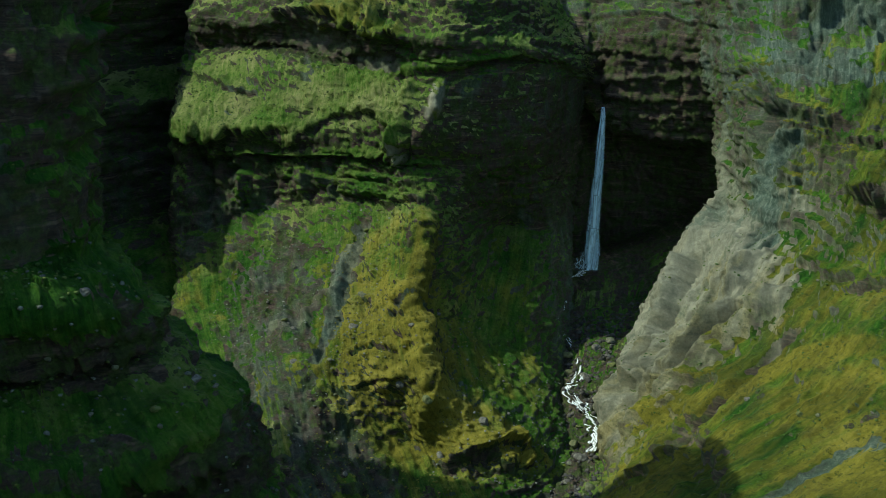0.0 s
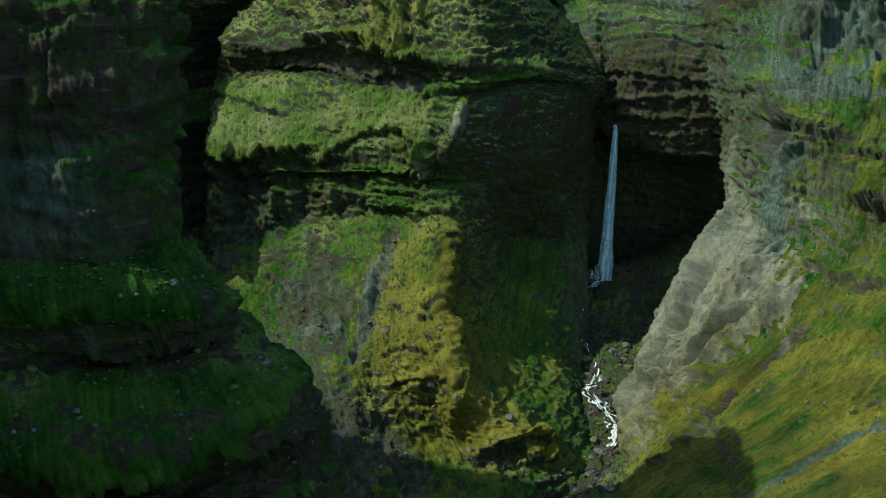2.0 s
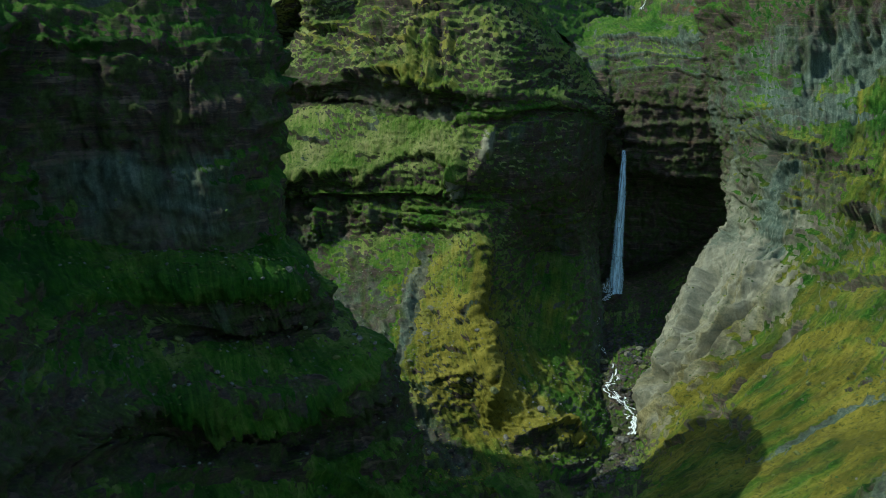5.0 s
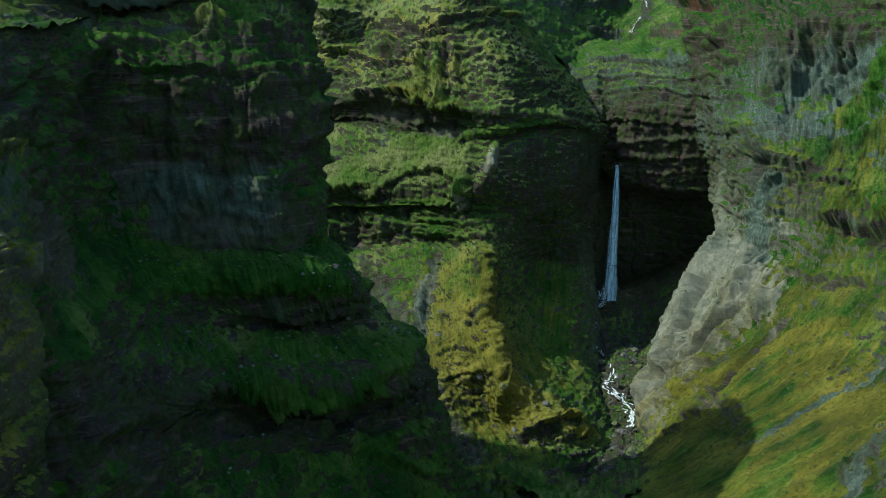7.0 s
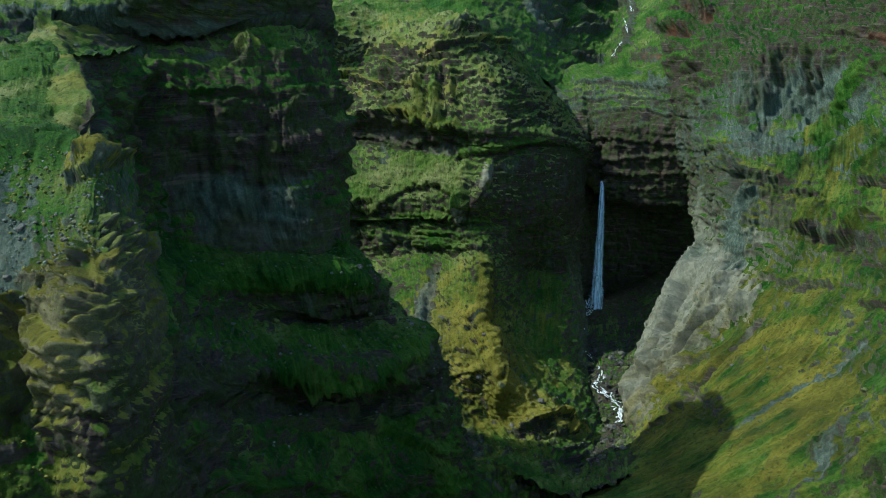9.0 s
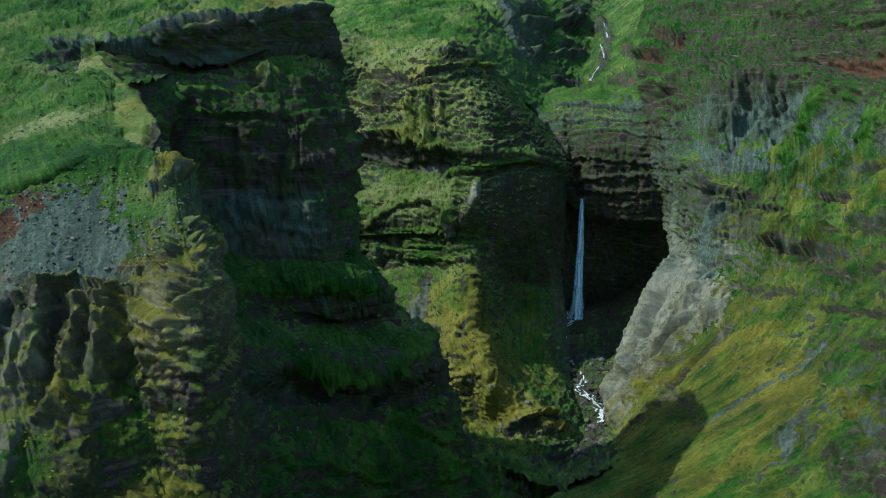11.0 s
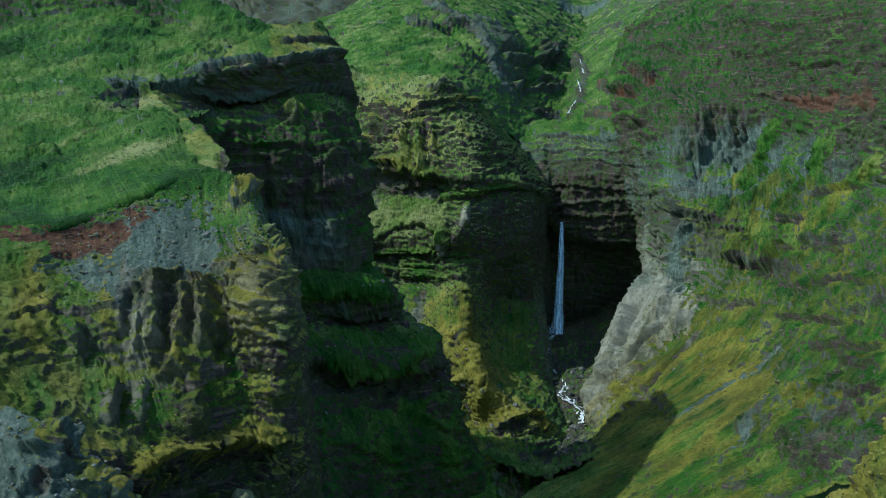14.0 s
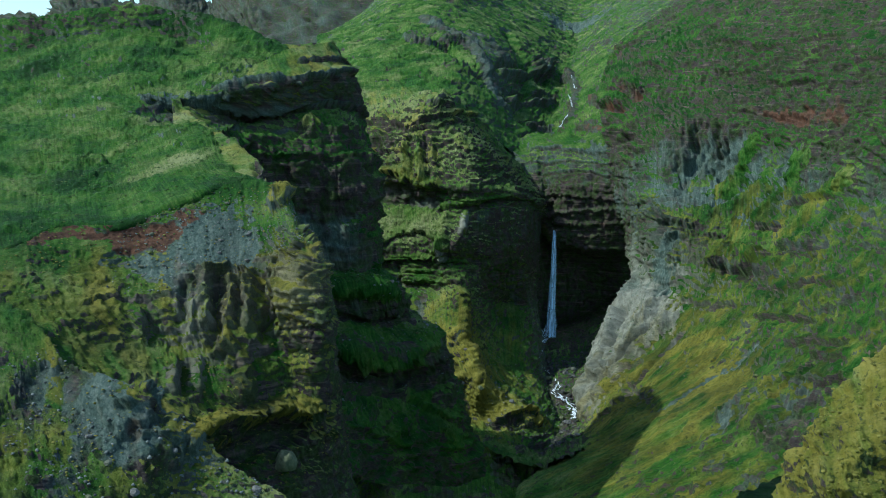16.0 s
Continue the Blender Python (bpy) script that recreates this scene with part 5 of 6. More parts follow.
land("cliff_west", "tall shaded basalt cliff above green ledges", "cliff", 420, 1.1, dict(
    roof=[(-265, -596, 146), (-235, -566, 185), (-267, -481, 203), (-279, -390, 224), (-254, -365, 234), (-225, -345, 250), (-202, -322, 256), (-216, -297, 256), (-312, -277, 256)],
    rim=[(-247, -602, 146), (-217, -572, 188), (-249, -487, 206), (-275, -415, 218), (-249, -402, 224), (-215, -386, 231), (-189, -345, 237), (-203, -320, 237), (-299, -300, 237)],
    cap=[(-246, -602, 146), (-216, -572, 183), (-248, -474, 198), (-250, -390, 208), (-222, -380, 214), (-202, -364, 220), (-183, -330, 223), (-197, -305, 223), (-293, -285, 223)],
    shelf=[(-245, -600, 146), (-215, -570, 174), (-245, -474, 192), (-244, -415, 199), (-211, -397, 200), (-195, -388, 205), (-183, -358, 204), (-197, -333, 204), (-293, -313, 204)],
    wall=[(-244, -598, 146), (-214, -568, 162), (-244, -470, 172), (-239, -417, 184), (-207, -408, 184), (-187, -403, 176), (-173, -385, 179), (-187, -360, 179), (-283, -340, 179)],
    foot=[(-240, -595, 143), (-210, -565, 149), (-235, -470, 144), (-231, -425, 135), (-196, -416, 130), (-182, -410, 127), (-174, -394, 127), (-188, -369, 127), (-284, -349, 127)],
    step=[(-236, -590, 131), (-206, -560, 137), (-223, -488, 136), (-217, -440, 126), (-192, -428, 125), (-173, -418, 122), (-159, -402, 116), (-173, -377, 116), (-269, -357, 116)],
    step_foot=[(-234, -590, 121), (-204, -560, 127), (-219, -484, 122), (-211, -440, 113), (-190, -418, 106), (-173, -405, 101), (-157, -392, 103), (-171, -367, 103), (-267, -347, 103)],
    eave=[(-230, -590, 108), (-200, -560, 114), (-211, -500, 109), (-198, -462, 99), (-175, -445, 93), (-158, -428, 87), (-137, -398, 90), (-151, -373, 90), (-247, -353, 90)],
    eave_foot=[(-229, -590, 98), (-199, -560, 104), (-207, -496, 97), (-196, -447, 83), (-170, -429, 75), (-155, -411, 71), (-133, -395, 78), (-147, -370, 78), (-243, -350, 78)],
    low=[(-224, -585, 83), (-194, -555, 89), (-196, -510, 78), (-179, -470, 62), (-157, -445, 52), (-142, -425, 46), (-125, -408, 54), (-139, -383, 54), (-235, -363, 54)],
    bottom=[(-217, -580, 59), (-187, -550, 65), (-184, -500, 45), (-169, -470, 31), (-149, -440, 20), (-133, -420, 11), (-113, -405, 13), (-127, -380, 13), (-223, -360, 13)],
), dict(
    roof=dict(dry=0.4, veg=0.6, scree=0.2, olive=0.2, rough=0.4, beds=0.3, ribs=0.1), rim=dict(dry=0.4, veg=0.45, scree=0.2, olive=0.3, rough=0.45, beds=0.3, ribs=0.1), cap=dict(veg=-0.1, rough=0.5, beds=0.5, ribs=0.1), shelf=dict(dry=-0.3, veg=0.6, rough=0.8), wall=dict(dry=-0.5, veg=0.28), foot=dict(dry=-0.6, veg=1.1, rough=0.6),
    step=dict(dry=-0.6, veg=1.25, rough=0.6), step_foot=dict(veg=-0.2, rough=0.8), eave=dict(dry=-0.6, veg=1.05, scree=0.2, rough=0.6), eave_foot=dict(veg=-0.4, red=0.25), low=dict(dry=-0.8, veg=0.8, rough=0.9), bottom=dict(dry=-0.8, veg=0.5),
), SHAPES["left_cliff"], runs=0.5, rib=12)
shape("left_hill", (-301, -420, 210), (60, 60, 4), -1, veg=-0.3, scree=0.3)
shape("left_hill", (-315, -500, 188), (16, 60, 4), -1.5, veg=-0.6)
shape("left_hill", (-264, -410, 218), (30, 60, 6), 0, scree=0.5, veg=-0.35)
shape("left_hill", (-251, -480, 201), (20, 60, 10), 0, scree=0.5, veg=-0.3)
land("hill_west", "grassy green hillside above the canyon rim", "hill", 320, 1.7, dict(
    # gully and far_side are unseen, shaped so that sun reaches the talus
    gully=[(-900, 120, 60), (-620, 20, 40), (-480, -60, 30), (-420, -95, 30), (-350, -135, 20), (-300, -160, 10), (-260, -200, 10), (-215, -255, 10)],
    far_side=[(-900, -30, 250), (-620, -135, 180), (-480, -195, 150), (-420, -220, 140), (-350, -244, 135), (-300, -258, 135), (-260, -280, 145), (-225, -300, 165)],
    crest=[(-607, -235, 268), (-508, -255, 265), (-414, -270, 269), (-373, -276, 273), (-326, -280, 279), (-294, -284, 275), (-257, -295, 266), (-225, -312, 250)],
    brow=[(-571, -300, 237), (-493, -290, 239), (-408, -290, 244), (-370, -287, 255), (-328, -290, 260), (-292, -300, 254), (-260, -335, 246), (-235, -350, 240)],
    slope=[(-515, -400, 209), (-444, -400, 210), (-372, -400, 214), (-346, -380, 222), (-308, -400, 223), (-281, -417, 219), (-262, -409, 222), (-249, -396, 225)],
    undercut=[(-513, -404, 208), (-442, -404, 209), (-370, -404, 213), (-344, -386, 221), (-307, -404, 222), (-281, -409, 213), (-264, -396, 208), (-250, -386, 206)],
    apron=[(-447, -520, 183), (-390, -520, 187), (-336, -510, 191), (-309, -505, 193), (-289, -510, 192), (-276, -490, 201), (-262, -480, 208), (-249, -487, 205)],
    lawn=[(-401, -600, 171), (-354, -600, 175), (-310, -590, 177), (-296, -570, 180), (-277, -560, 184), (-259, -556, 191), (-241, -555, 193), (-226, -560, 190)],
    edge=[(-372, -650, 169), (-336, -640, 169), (-300, -620, 170), (-288, -600, 175), (-265, -596, 176), (-245, -590, 184), (-228, -578, 190), (-216, -578, 190)],
    under=[(-371, -647, 160), (-335, -637, 160), (-299, -617, 161), (-287, -597, 166), (-264, -593, 167), (-244, -587, 175), (-227, -575, 181), (-215, -575, 181)],
), dict(
    # apron's last two dry values darken the moss to paint the shelf's shade
    crest=dict(dry=-0.9, veg=0.85, rough=0.6, beds=0.3, olive=0.0, scree=0.15), brow=dict(dry=-0.6, veg=0.8, rough=0.7, beds=0.5, olive=0.0, scree=0.3), slope=dict(dry=(-0.7, -0.7, -0.6, -0.3, 0.2, 0.6, 0.5, 0.4), veg=0.75, rough=0.7, beds=0.5, olive=0.0, scree=0.35), undercut=dict(veg=(0.8, 0.8, 0.8, 0.7, 0.7, 0.0, -0.2, -0.2), rough=0.6, beds=0.4, scree=0.3), apron=dict(dry=(-0.8, -0.8, -0.7, -0.5, -0.1, 0.3, -0.3, -0.5), veg=0.8, rough=0.6, beds=0.5, olive=0.0, scree=0.35), lawn=dict(dry=-0.5, veg=1.1, rough=0.35, beds=0.1), edge=dict(dry=-0.5, veg=0.9, rough=0.3, beds=0.1), under=dict(veg=0.3, red=0.6, rough=0.3, beds=0.1),
), SHAPES["left_hill"], streaky=0.6)
shape("prow", (-203, -615, 160), (9, 60, 15), 4, olive=0.5, pale=0.4, beds=1.5, veg=-0.1)
shape("prow", (-225, -610, 160), (12, 60, 2.5), 3, olive=0.7, veg=0.2)
shape("prow", (-233, -600, 171), (15, 60, 14), 0, scree=1, veg=-0.9, red=-0.6)
shape("prow", (-257, -603, 172), (17, 60, 5), -0.5, red=0.8, veg=-0.9, scree=-0.5)
shape("prow", (-281, -612, 172), (20, 60, 4), -0.5, red=0.8, veg=-0.7)
shape("prow", (-240, -596, 179), (9, 60, 3), 0, red=0.9, veg=-0.9)
shape("prow", (-269, -612, 169), (18, 60, 3), 1, veg=0.9)
shape("prow", (-238, -640, 139), (14, 60, 14), 0, pale=0.3, scree=0.1, veg=-0.1)
shape("prow", (-204, -640, 136), (16, 60, 6), 0, veg=0.5)
shape("prow", (-222, -652, 121), (10, 60, 5), 3, olive=0.8, veg=0.3)
shape("prow", (-202, -645, 123), (10, 60, 5), 3, olive=0.8, veg=0.3)
shape("prow", (-213, -650, 116), (24, 60, 6), -5, veg=-0.5)
shape("prow", (-258, -615, 164), (14, 60, 6), 0, veg=-0.1, scree=0.5)
shape("prow", (-212, -575, 185), (4, 60, 4), 3, pale=0.3, olive=0.4)
land("spur_west", "eroded tuff spur with grey scree and red ash", "cliff", 420, 0.6, dict(
    edge=[(-336, -640, 169), (-300, -620, 170), (-288, -600, 175), (-265, -596, 176), (-245, -590, 183), (-228, -578, 190), (-215, -578, 190), (-211, -580, 187), (-210, -560, 184)],
    scree=[(-330, -655, 162), (-297, -632, 165), (-283, -612, 167), (-264, -600, 170), (-242, -600, 174), (-223, -600, 176), (-211, -606, 177), (-202, -618, 175), (-202, -585, 168)],
    fins=[(-323, -670, 151), (-293, -645, 158), (-281, -625, 162), (-260, -608, 163), (-239, -616, 163), (-222, -614, 163), (-206, -620, 168), (-196, -632, 169), (-195, -600, 162)],
    fins_mid=[(-307, -690, 144), (-284, -660, 152), (-271, -648, 153), (-254, -634, 153), (-238, -630, 154), (-224, -632, 151), (-209, -630, 156), (-194, -640, 161), (-192, -605, 153)],
    fins_foot=[(-294, -705, 136), (-273, -678, 147), (-261, -655, 144), (-247, -638, 142), (-234, -640, 140), (-220, -645, 138), (-207, -636, 142), (-193, -643, 152), (-191, -610, 144)],
    skirt=[(-282, -720, 128), (-261, -692, 141), (-250, -675, 138), (-240, -662, 134), (-228, -655, 130), (-216, -652, 129), (-204, -642, 128), (-192, -641, 136), (-190, -610, 128)],
    skirt_foot=[(-270, -735, 120), (-253, -700, 131), (-240, -680, 126), (-230, -668, 124), (-220, -662, 121), (-210, -655, 117), (-200, -648, 115), (-190, -638, 118), (-188, -605, 107)],
    base=[(-257, -740, 101), (-242, -700, 104), (-228, -685, 101), (-217, -675, 102), (-208, -665, 99), (-198, -655, 99), (-192, -645, 97), (-188, -630, 95), (-186, -600, 84)],
    bottom=[(-246, -740, 44), (-233, -700, 30), (-219, -690, 31), (-210, -680, 33), (-201, -670, 36), (-193, -655, 36), (-186, -640, 48), (-182, -620, 58), (-178, -590, 44)],
), dict(
    edge=dict(veg=0.8, rough=0.3, beds=0.1), scree=dict(beds=0.15, veg=(0.6, 0.6, 0.5, 0.2, 0.1, 0.1, 0.5, 0.4, 0.4), scree=(0.2, 0.2, 0.3, 0.6, 1, 1, 0.5, 0.2, 0.2), rough=0.35), fins=dict(veg=(0.5, 0.5, 0.5, 0.45, 0.45, 0.4, 0.55, 0.4, 0.4), pale=(0.1, 0.1, 0.1, 0.2, 0.25, 0.25, 0.4, 0.3, 0.3), olive=0.5, rough=0.7),
    fins_mid=dict(ribs=0.9, beds=1.4, veg=(0.9, 0.9, 0.85, 0.7, 0.65, 0.6, 0.55, 0.4, 0.4), pale=(0.1, 0.1, 0.1, 0.2, 0.25, 0.25, 0.35, 0.2, 0.2), olive=0.5, rough=(0.8, 0.8, 0.9, 0.9, 0.8, 0.8, 0.6, 0.6, 0.6)),
    fins_foot=dict(ribs=0.8, veg=(0.9, 0.9, 0.8, 0.7, 0.65, 0.7, 0.7, 0.3, 0.3), pale=(0.1, 0.1, 0.1, 0.25, 0.3, 0.2, 0.1, 0.0, 0.0), olive=0.4), skirt=dict(veg=0.6, olive=0.45, rough=0.8), skirt_foot=dict(veg=0.55, olive=0.6), base=dict(veg=0.1), bottom=dict(veg=0.3),
), SHAPES["prow"], crag=0.6, runs=0.5, rib=6, size=0.6)
shape("near_ledge", (-249, -715, 137), (5, 60, 12), 0, scree=0.8, veg=-0.6)
shape("near_ledge", (-261, -700, 143), (10, 60, 8), -2, veg=-0.5)
shape("near_ledge", (-239, -706, 141), (7, 60, 5), 3, olive=0.5, veg=0.1)
shape("near_ledge", (-227, -712, 135), (8, 60, 6), 2, olive=0.4)
shape("near_ledge", (-236, -715, 136), (3, 60, 7), 0, red=0.4, veg=-0.3)
land("ledge_near", "stony tuff ledge with moss and rubble", "cliff", 300, 0.7, dict(
    behind=[(-346, -640, 144), (-312, -640, 152), (-294, -640, 152), (-281, -650, 147), (-263, -670, 136), (-241, -690, 131), (-229, -690, 119), (-214, -695, 110), (-199, -700, 104)],
    crest=[(-331, -670, 158), (-304, -660, 160), (-287, -660, 161), (-275, -668, 155), (-257, -690, 149), (-237, -706, 146), (-225, -710, 136), (-212, -715, 128), (-197, -720, 121)],
    face=[(-317, -700, 149), (-292, -690, 150), (-279, -686, 149), (-266, -696, 144), (-251, -708, 140), (-236, -714, 138), (-223, -716, 129), (-211, -720, 124), (-197, -725, 117)],
    shelf=[(-303, -730, 140), (-281, -722, 140), (-268, -720, 141), (-257, -722, 139), (-246, -724, 135), (-234, -725, 132), (-223, -724, 124), (-212, -726, 119), (-199, -730, 115)],
    low=[(-284, -770, 123), (-265, -765, 123), (-255, -760, 124), (-245, -755, 122), (-237, -750, 119), (-229, -742, 113), (-221, -740, 107), (-212, -740, 107), (-201, -740, 107)],
    base=[(-247, -850, 97), (-242, -830, 76), (-241, -810, 55), (-241, -780, 24), (-238, -760, 3), (-231, -745, -13), (-223, -740, -19), (-213, -740, -19), (-202, -740, -20)],
), dict(
    behind=dict(veg=0.5, rough=0.5), crest=dict(veg=0.5, scree=0.3, olive=0.4, rough=0.35), face=dict(veg=0.35, scree=0.6, rough=0.35), shelf=dict(veg=0.5, olive=0.5, rough=0.35), low=dict(veg=0.3), base=dict(veg=0.3),
), SHAPES["near_ledge"], size=0.5)
land("knob_near", "mossy rock knob covered in dry yellow grass", "cliff", 160, 0.8, dict(
    behind=[(-26, -640, 86), (-11, -630, 102), (8, -620, 115), (46, -600, 127), (86, -590, 134)],
    crest=[(-59, -690, 109), (-50, -685, 125), (-38, -680, 138), (-15, -670, 148), (36, -660, 157)],
    face=[(-63, -705, 99), (-55, -705, 115), (-46, -705, 128), (-26, -700, 136), (23, -690, 140)],
    low=[(-71, -720, 79), (-62, -725, 89), (-47, -725, 97), (-25, -720, 102), (17, -710, 97)],
    base=[(-83, -740, -27), (-60, -740, -28), (-37, -740, -29), (-14, -740, -31), (35, -730, -44)],
), dict(
    behind=dict(veg=1.1, olive=0.8, rough=0.6), crest=dict(veg=1.2, olive=0.9, rough=0.7), face=dict(veg=1.1, olive=0.9, rough=0.7), low=dict(veg=0.9, olive=0.6), base=dict(veg=0.3),
))
shape("upper_valley", (-98, 330, 298), (40, 60, 10), -9, veg=-0.5)
shape("upper_valley", (-135, 200, 226), (40, 60, 7), -6, veg=-0.3)
shape("upper_valley", (-25, 240, 210), (14, 60, 40), 4, veg=0.5, scree=-0.3)
shape("upper_valley", (60, 470, 269), (34, 60, 8), -10, veg=-0.6)
shape("upper_valley", (42, 420, 234), (30, 60, 7), -10, veg=-0.6)
shape("upper_valley", (21, 330, 206), (26, 60, 7), -10, veg=-0.6)
shape("upper_valley", (10, 230, 182), (26, 60, 7), -8, veg=-0.6)
shape("upper_valley", (-31, 380, 285), (50, 60, 40), -4, scree=0.15, veg=-0.7)
shape("upper_valley", (-17, 225, 197), (20, 60, 40), -3, scree=0.4)
shape("upper_valley", (-76, 250, 259), (50, 60, 10), -6, veg=-0.5)
shape("upper_valley", (98, 450, 251), (10, 60, 16), -8, veg=-0.7)
shape("upper_valley", (93, 430, 228), (10, 60, 16), -8, veg=-0.7)
shape("upper_valley", (58, 290, 201), (9, 60, 14), -6, veg=-0.7)
shape("upper_valley", (52, 440, 253), (20, 60, 10), 8, veg=0.1)
shape("upper_valley", (43, 400, 216), (20, 60, 10), 8, veg=0.1)
shape("upper_valley", (21, 300, 190), (20, 60, 10), 6, veg=0.1)
shape("upper_valley", (80, 260, 208), (26, 60, 8), 0, red=0.8, veg=-0.6)
shape("upper_valley", (61, 500, 278), (30, 60, 10), -8, veg=-0.4)
shape("upper_valley", (36, 330, 196), (30, 60, 8), -9, veg=-0.6)
shape("upper_valley", (204, 900, 353), (90, 60, 50), 0, scree=1, veg=-0.6)
shape("upper_valley", (17, 45, 159), (40, 60, 12), 0, scree=0.7, veg=-0.4)
land("valley_upper", "green mountain valley with a small cascade gully", "hill", 320, 2.6, dict(
    front=[(-228, 60, 192), (-184, 60, 201), (-140, 50, 213), (-102, 40, 214), (-67, 60, 198), (-30, 80, 172), (-8, 70, 156), (19, 60, 160), (43, 40, 173), (71, 20, 177)],
    slope=[(-233, 172, 226), (-184, 172, 245), (-135, 185, 255), (-85, 200, 261), (-44, 225, 252), (-1, 225, 214), (24, 215, 196), (41, 206, 201), (71, 180, 225), (96, 80, 226)],
    bench=[(-240, 330, 267), (-185, 330, 287), (-144, 350, 303), (-84, 400, 315), (-23, 420, 310), (32, 430, 277), (77, 440, 248), (99, 452, 260), (129, 420, 282), (164, 300, 295)],
    head=[(-249, 520, 313), (-186, 540, 331), (-137, 600, 367), (-50, 660, 398), (28, 720, 371), (108, 760, 350), (150, 740, 322), (171, 740, 327), (202, 680, 351), (225, 420, 354)],
    skyline=[(-271, 1000, 332), (-188, 1000, 385), (-127, 1000, 437), (-16, 1100, 504), (85, 1200, 498), (195, 1300, 479), (257, 1300, 457), (318, 1300, 470), (354, 1200, 483), (371, 900, 469)],
), dict(
    # scree shares also grey and blue the valley, as distance haze put into colour
    front=dict(veg=0.6, rough=0.6, scree=0.3), slope=dict(veg=0.6, rough=0.9, scree=0.2, beds=0.6), bench=dict(veg=0.55, rough=0.9, scree=0.25, beds=0.6), head=dict(veg=0.4, scree=0.4, rough=1.0, beds=0.8), skyline=dict(veg=0.4, scree=0.6, rough=1.5),
), SHAPES["upper_valley"], crag=0.85, runs=2.0, rib=36)
# the scree share on this ridge stands in for haze
land("mountain_far", "distant dark mountain ridge", "mountain", 300, 14, dict(
    skyline=[(-2118, 1900, 384), (-1564, 1900, 390), (-1136, 1900, 418), (-998, 1900, 428), (-959, 1850, 460), (-890, 1850, 464), (-776, 1850, 453), (-680, 1800, 485), (-616, 1800, 464), (-578, 1800, 453), (-504, 1700, 465), (-428, 1700, 560), (-179, 1700, 621), (187, 1800, 604), (511, 1900, 567), (608, 1900, 510), (648, 1900, 496), (694, 1900, 527), (936, 1800, 684), (2014, 1600, 795)],
    slope=[(-1853, 1500, 300), (-1374, 1500, 311), (-1005, 1500, 325), (-886, 1500, 334), (-851, 1450, 357), (-791, 1450, 364), (-693, 1450, 361), (-609, 1400, 372), (-554, 1400, 373), (-521, 1400, 374), (-456, 1300, 368), (-391, 1300, 393), (-178, 1300, 410), (137, 1400, 426), (419, 1500, 429), (500, 1500, 418), (535, 1500, 405), (575, 1500, 419), (786, 1400, 442), (1703, 1200, 472)],
    base=[(-1525, 1000, 176), (-1139, 1000, 182), (-843, 1000, 188), (-748, 1000, 189), (-730, 1000, 190), (-682, 1000, 191), (-601, 1000, 192), (-539, 1000, 214), (-493, 1000, 214), (-465, 1000, 236), (-421, 1000, 247), (-364, 1000, 248), (-177, 1000, 252), (101, 1100, 259), (352, 1200, 265), (424, 1200, 267), (454, 1200, 267), (490, 1200, 268), (674, 1100, 270), (1464, 900, 282)],
), dict(skyline=dict(veg=-0.4, scree=0.2), slope=dict(veg=-0.2, scree=0.2), base=dict(veg=-0.1, scree=0.4)), crag=5.0)


def ground_sheet():
    n = 220
    t = np.linspace(-1, 1, n)
    e = np.sign(t) * (np.abs(t) * 500 + np.abs(t) ** 4 * 3400)
    x, y = np.meshgrid(e, e)
    p = np.stack([x, y, 0 * x], -1).reshape(-1, 3)
    r = np.hypot(p[:, 0], p[:, 1] + 200)
    p[:, 2] = -75 + 8 * fbm(p / 120, 4) - 30 * smooth(200, 1200, -p[:, 1])
    index = np.arange(n * n).reshape(n, n)
    quads = np.stack([index[:-1, :-1], index[:-1, 1:], index[1:, 1:], index[1:, :-1]], -1).reshape(-1, 4)
    mesh = bpy.data.meshes.new("ground")
    mesh.from_pydata(p.tolist(), [], quads.tolist())
    mesh.attributes.new("veg", "FLOAT", "POINT").data.foreach_set("value", np.full(len(p), 0.6, np.float32))
    mesh.materials.append(TERRAIN)
    return tagged(new("ground", mesh), "stony canyon floor with moss", "ground", "", "structure")


ground_sheet()


# ---- water ----
def water_material(name, holes, tint=(0.62, 0.77, 0.86, 1)):
    """White water: broken into strands by see-through gaps."""
    m, nodes, links, out = material(name)
    place = nodes.new("ShaderNodeTexCoord").outputs["UV"]
    a = node(nodes, "ShaderNodeTexNoise", Scale=1.0, Detail=5.0, Roughness=0.65)
    links.new(place, a.inputs["Vector"])
    soft = nodes.new("ShaderNodeAttribute")
    soft.attribute_name = "fade"
    strands = ramp(nodes, links, a.outputs["Fac"], (holes - 0.10, 0.0), (holes + 0.13, 1.0))
    links.new(math_node(nodes, links, "MULTIPLY", strands, soft.outputs["Fac"]), out.inputs["Alpha"])
    out.inputs["Base Color"].default_value = tint
    out.inputs["Roughness"].default_value = 0.55
    out.inputs["Subsurface Weight"].default_value = 0.0
    return m


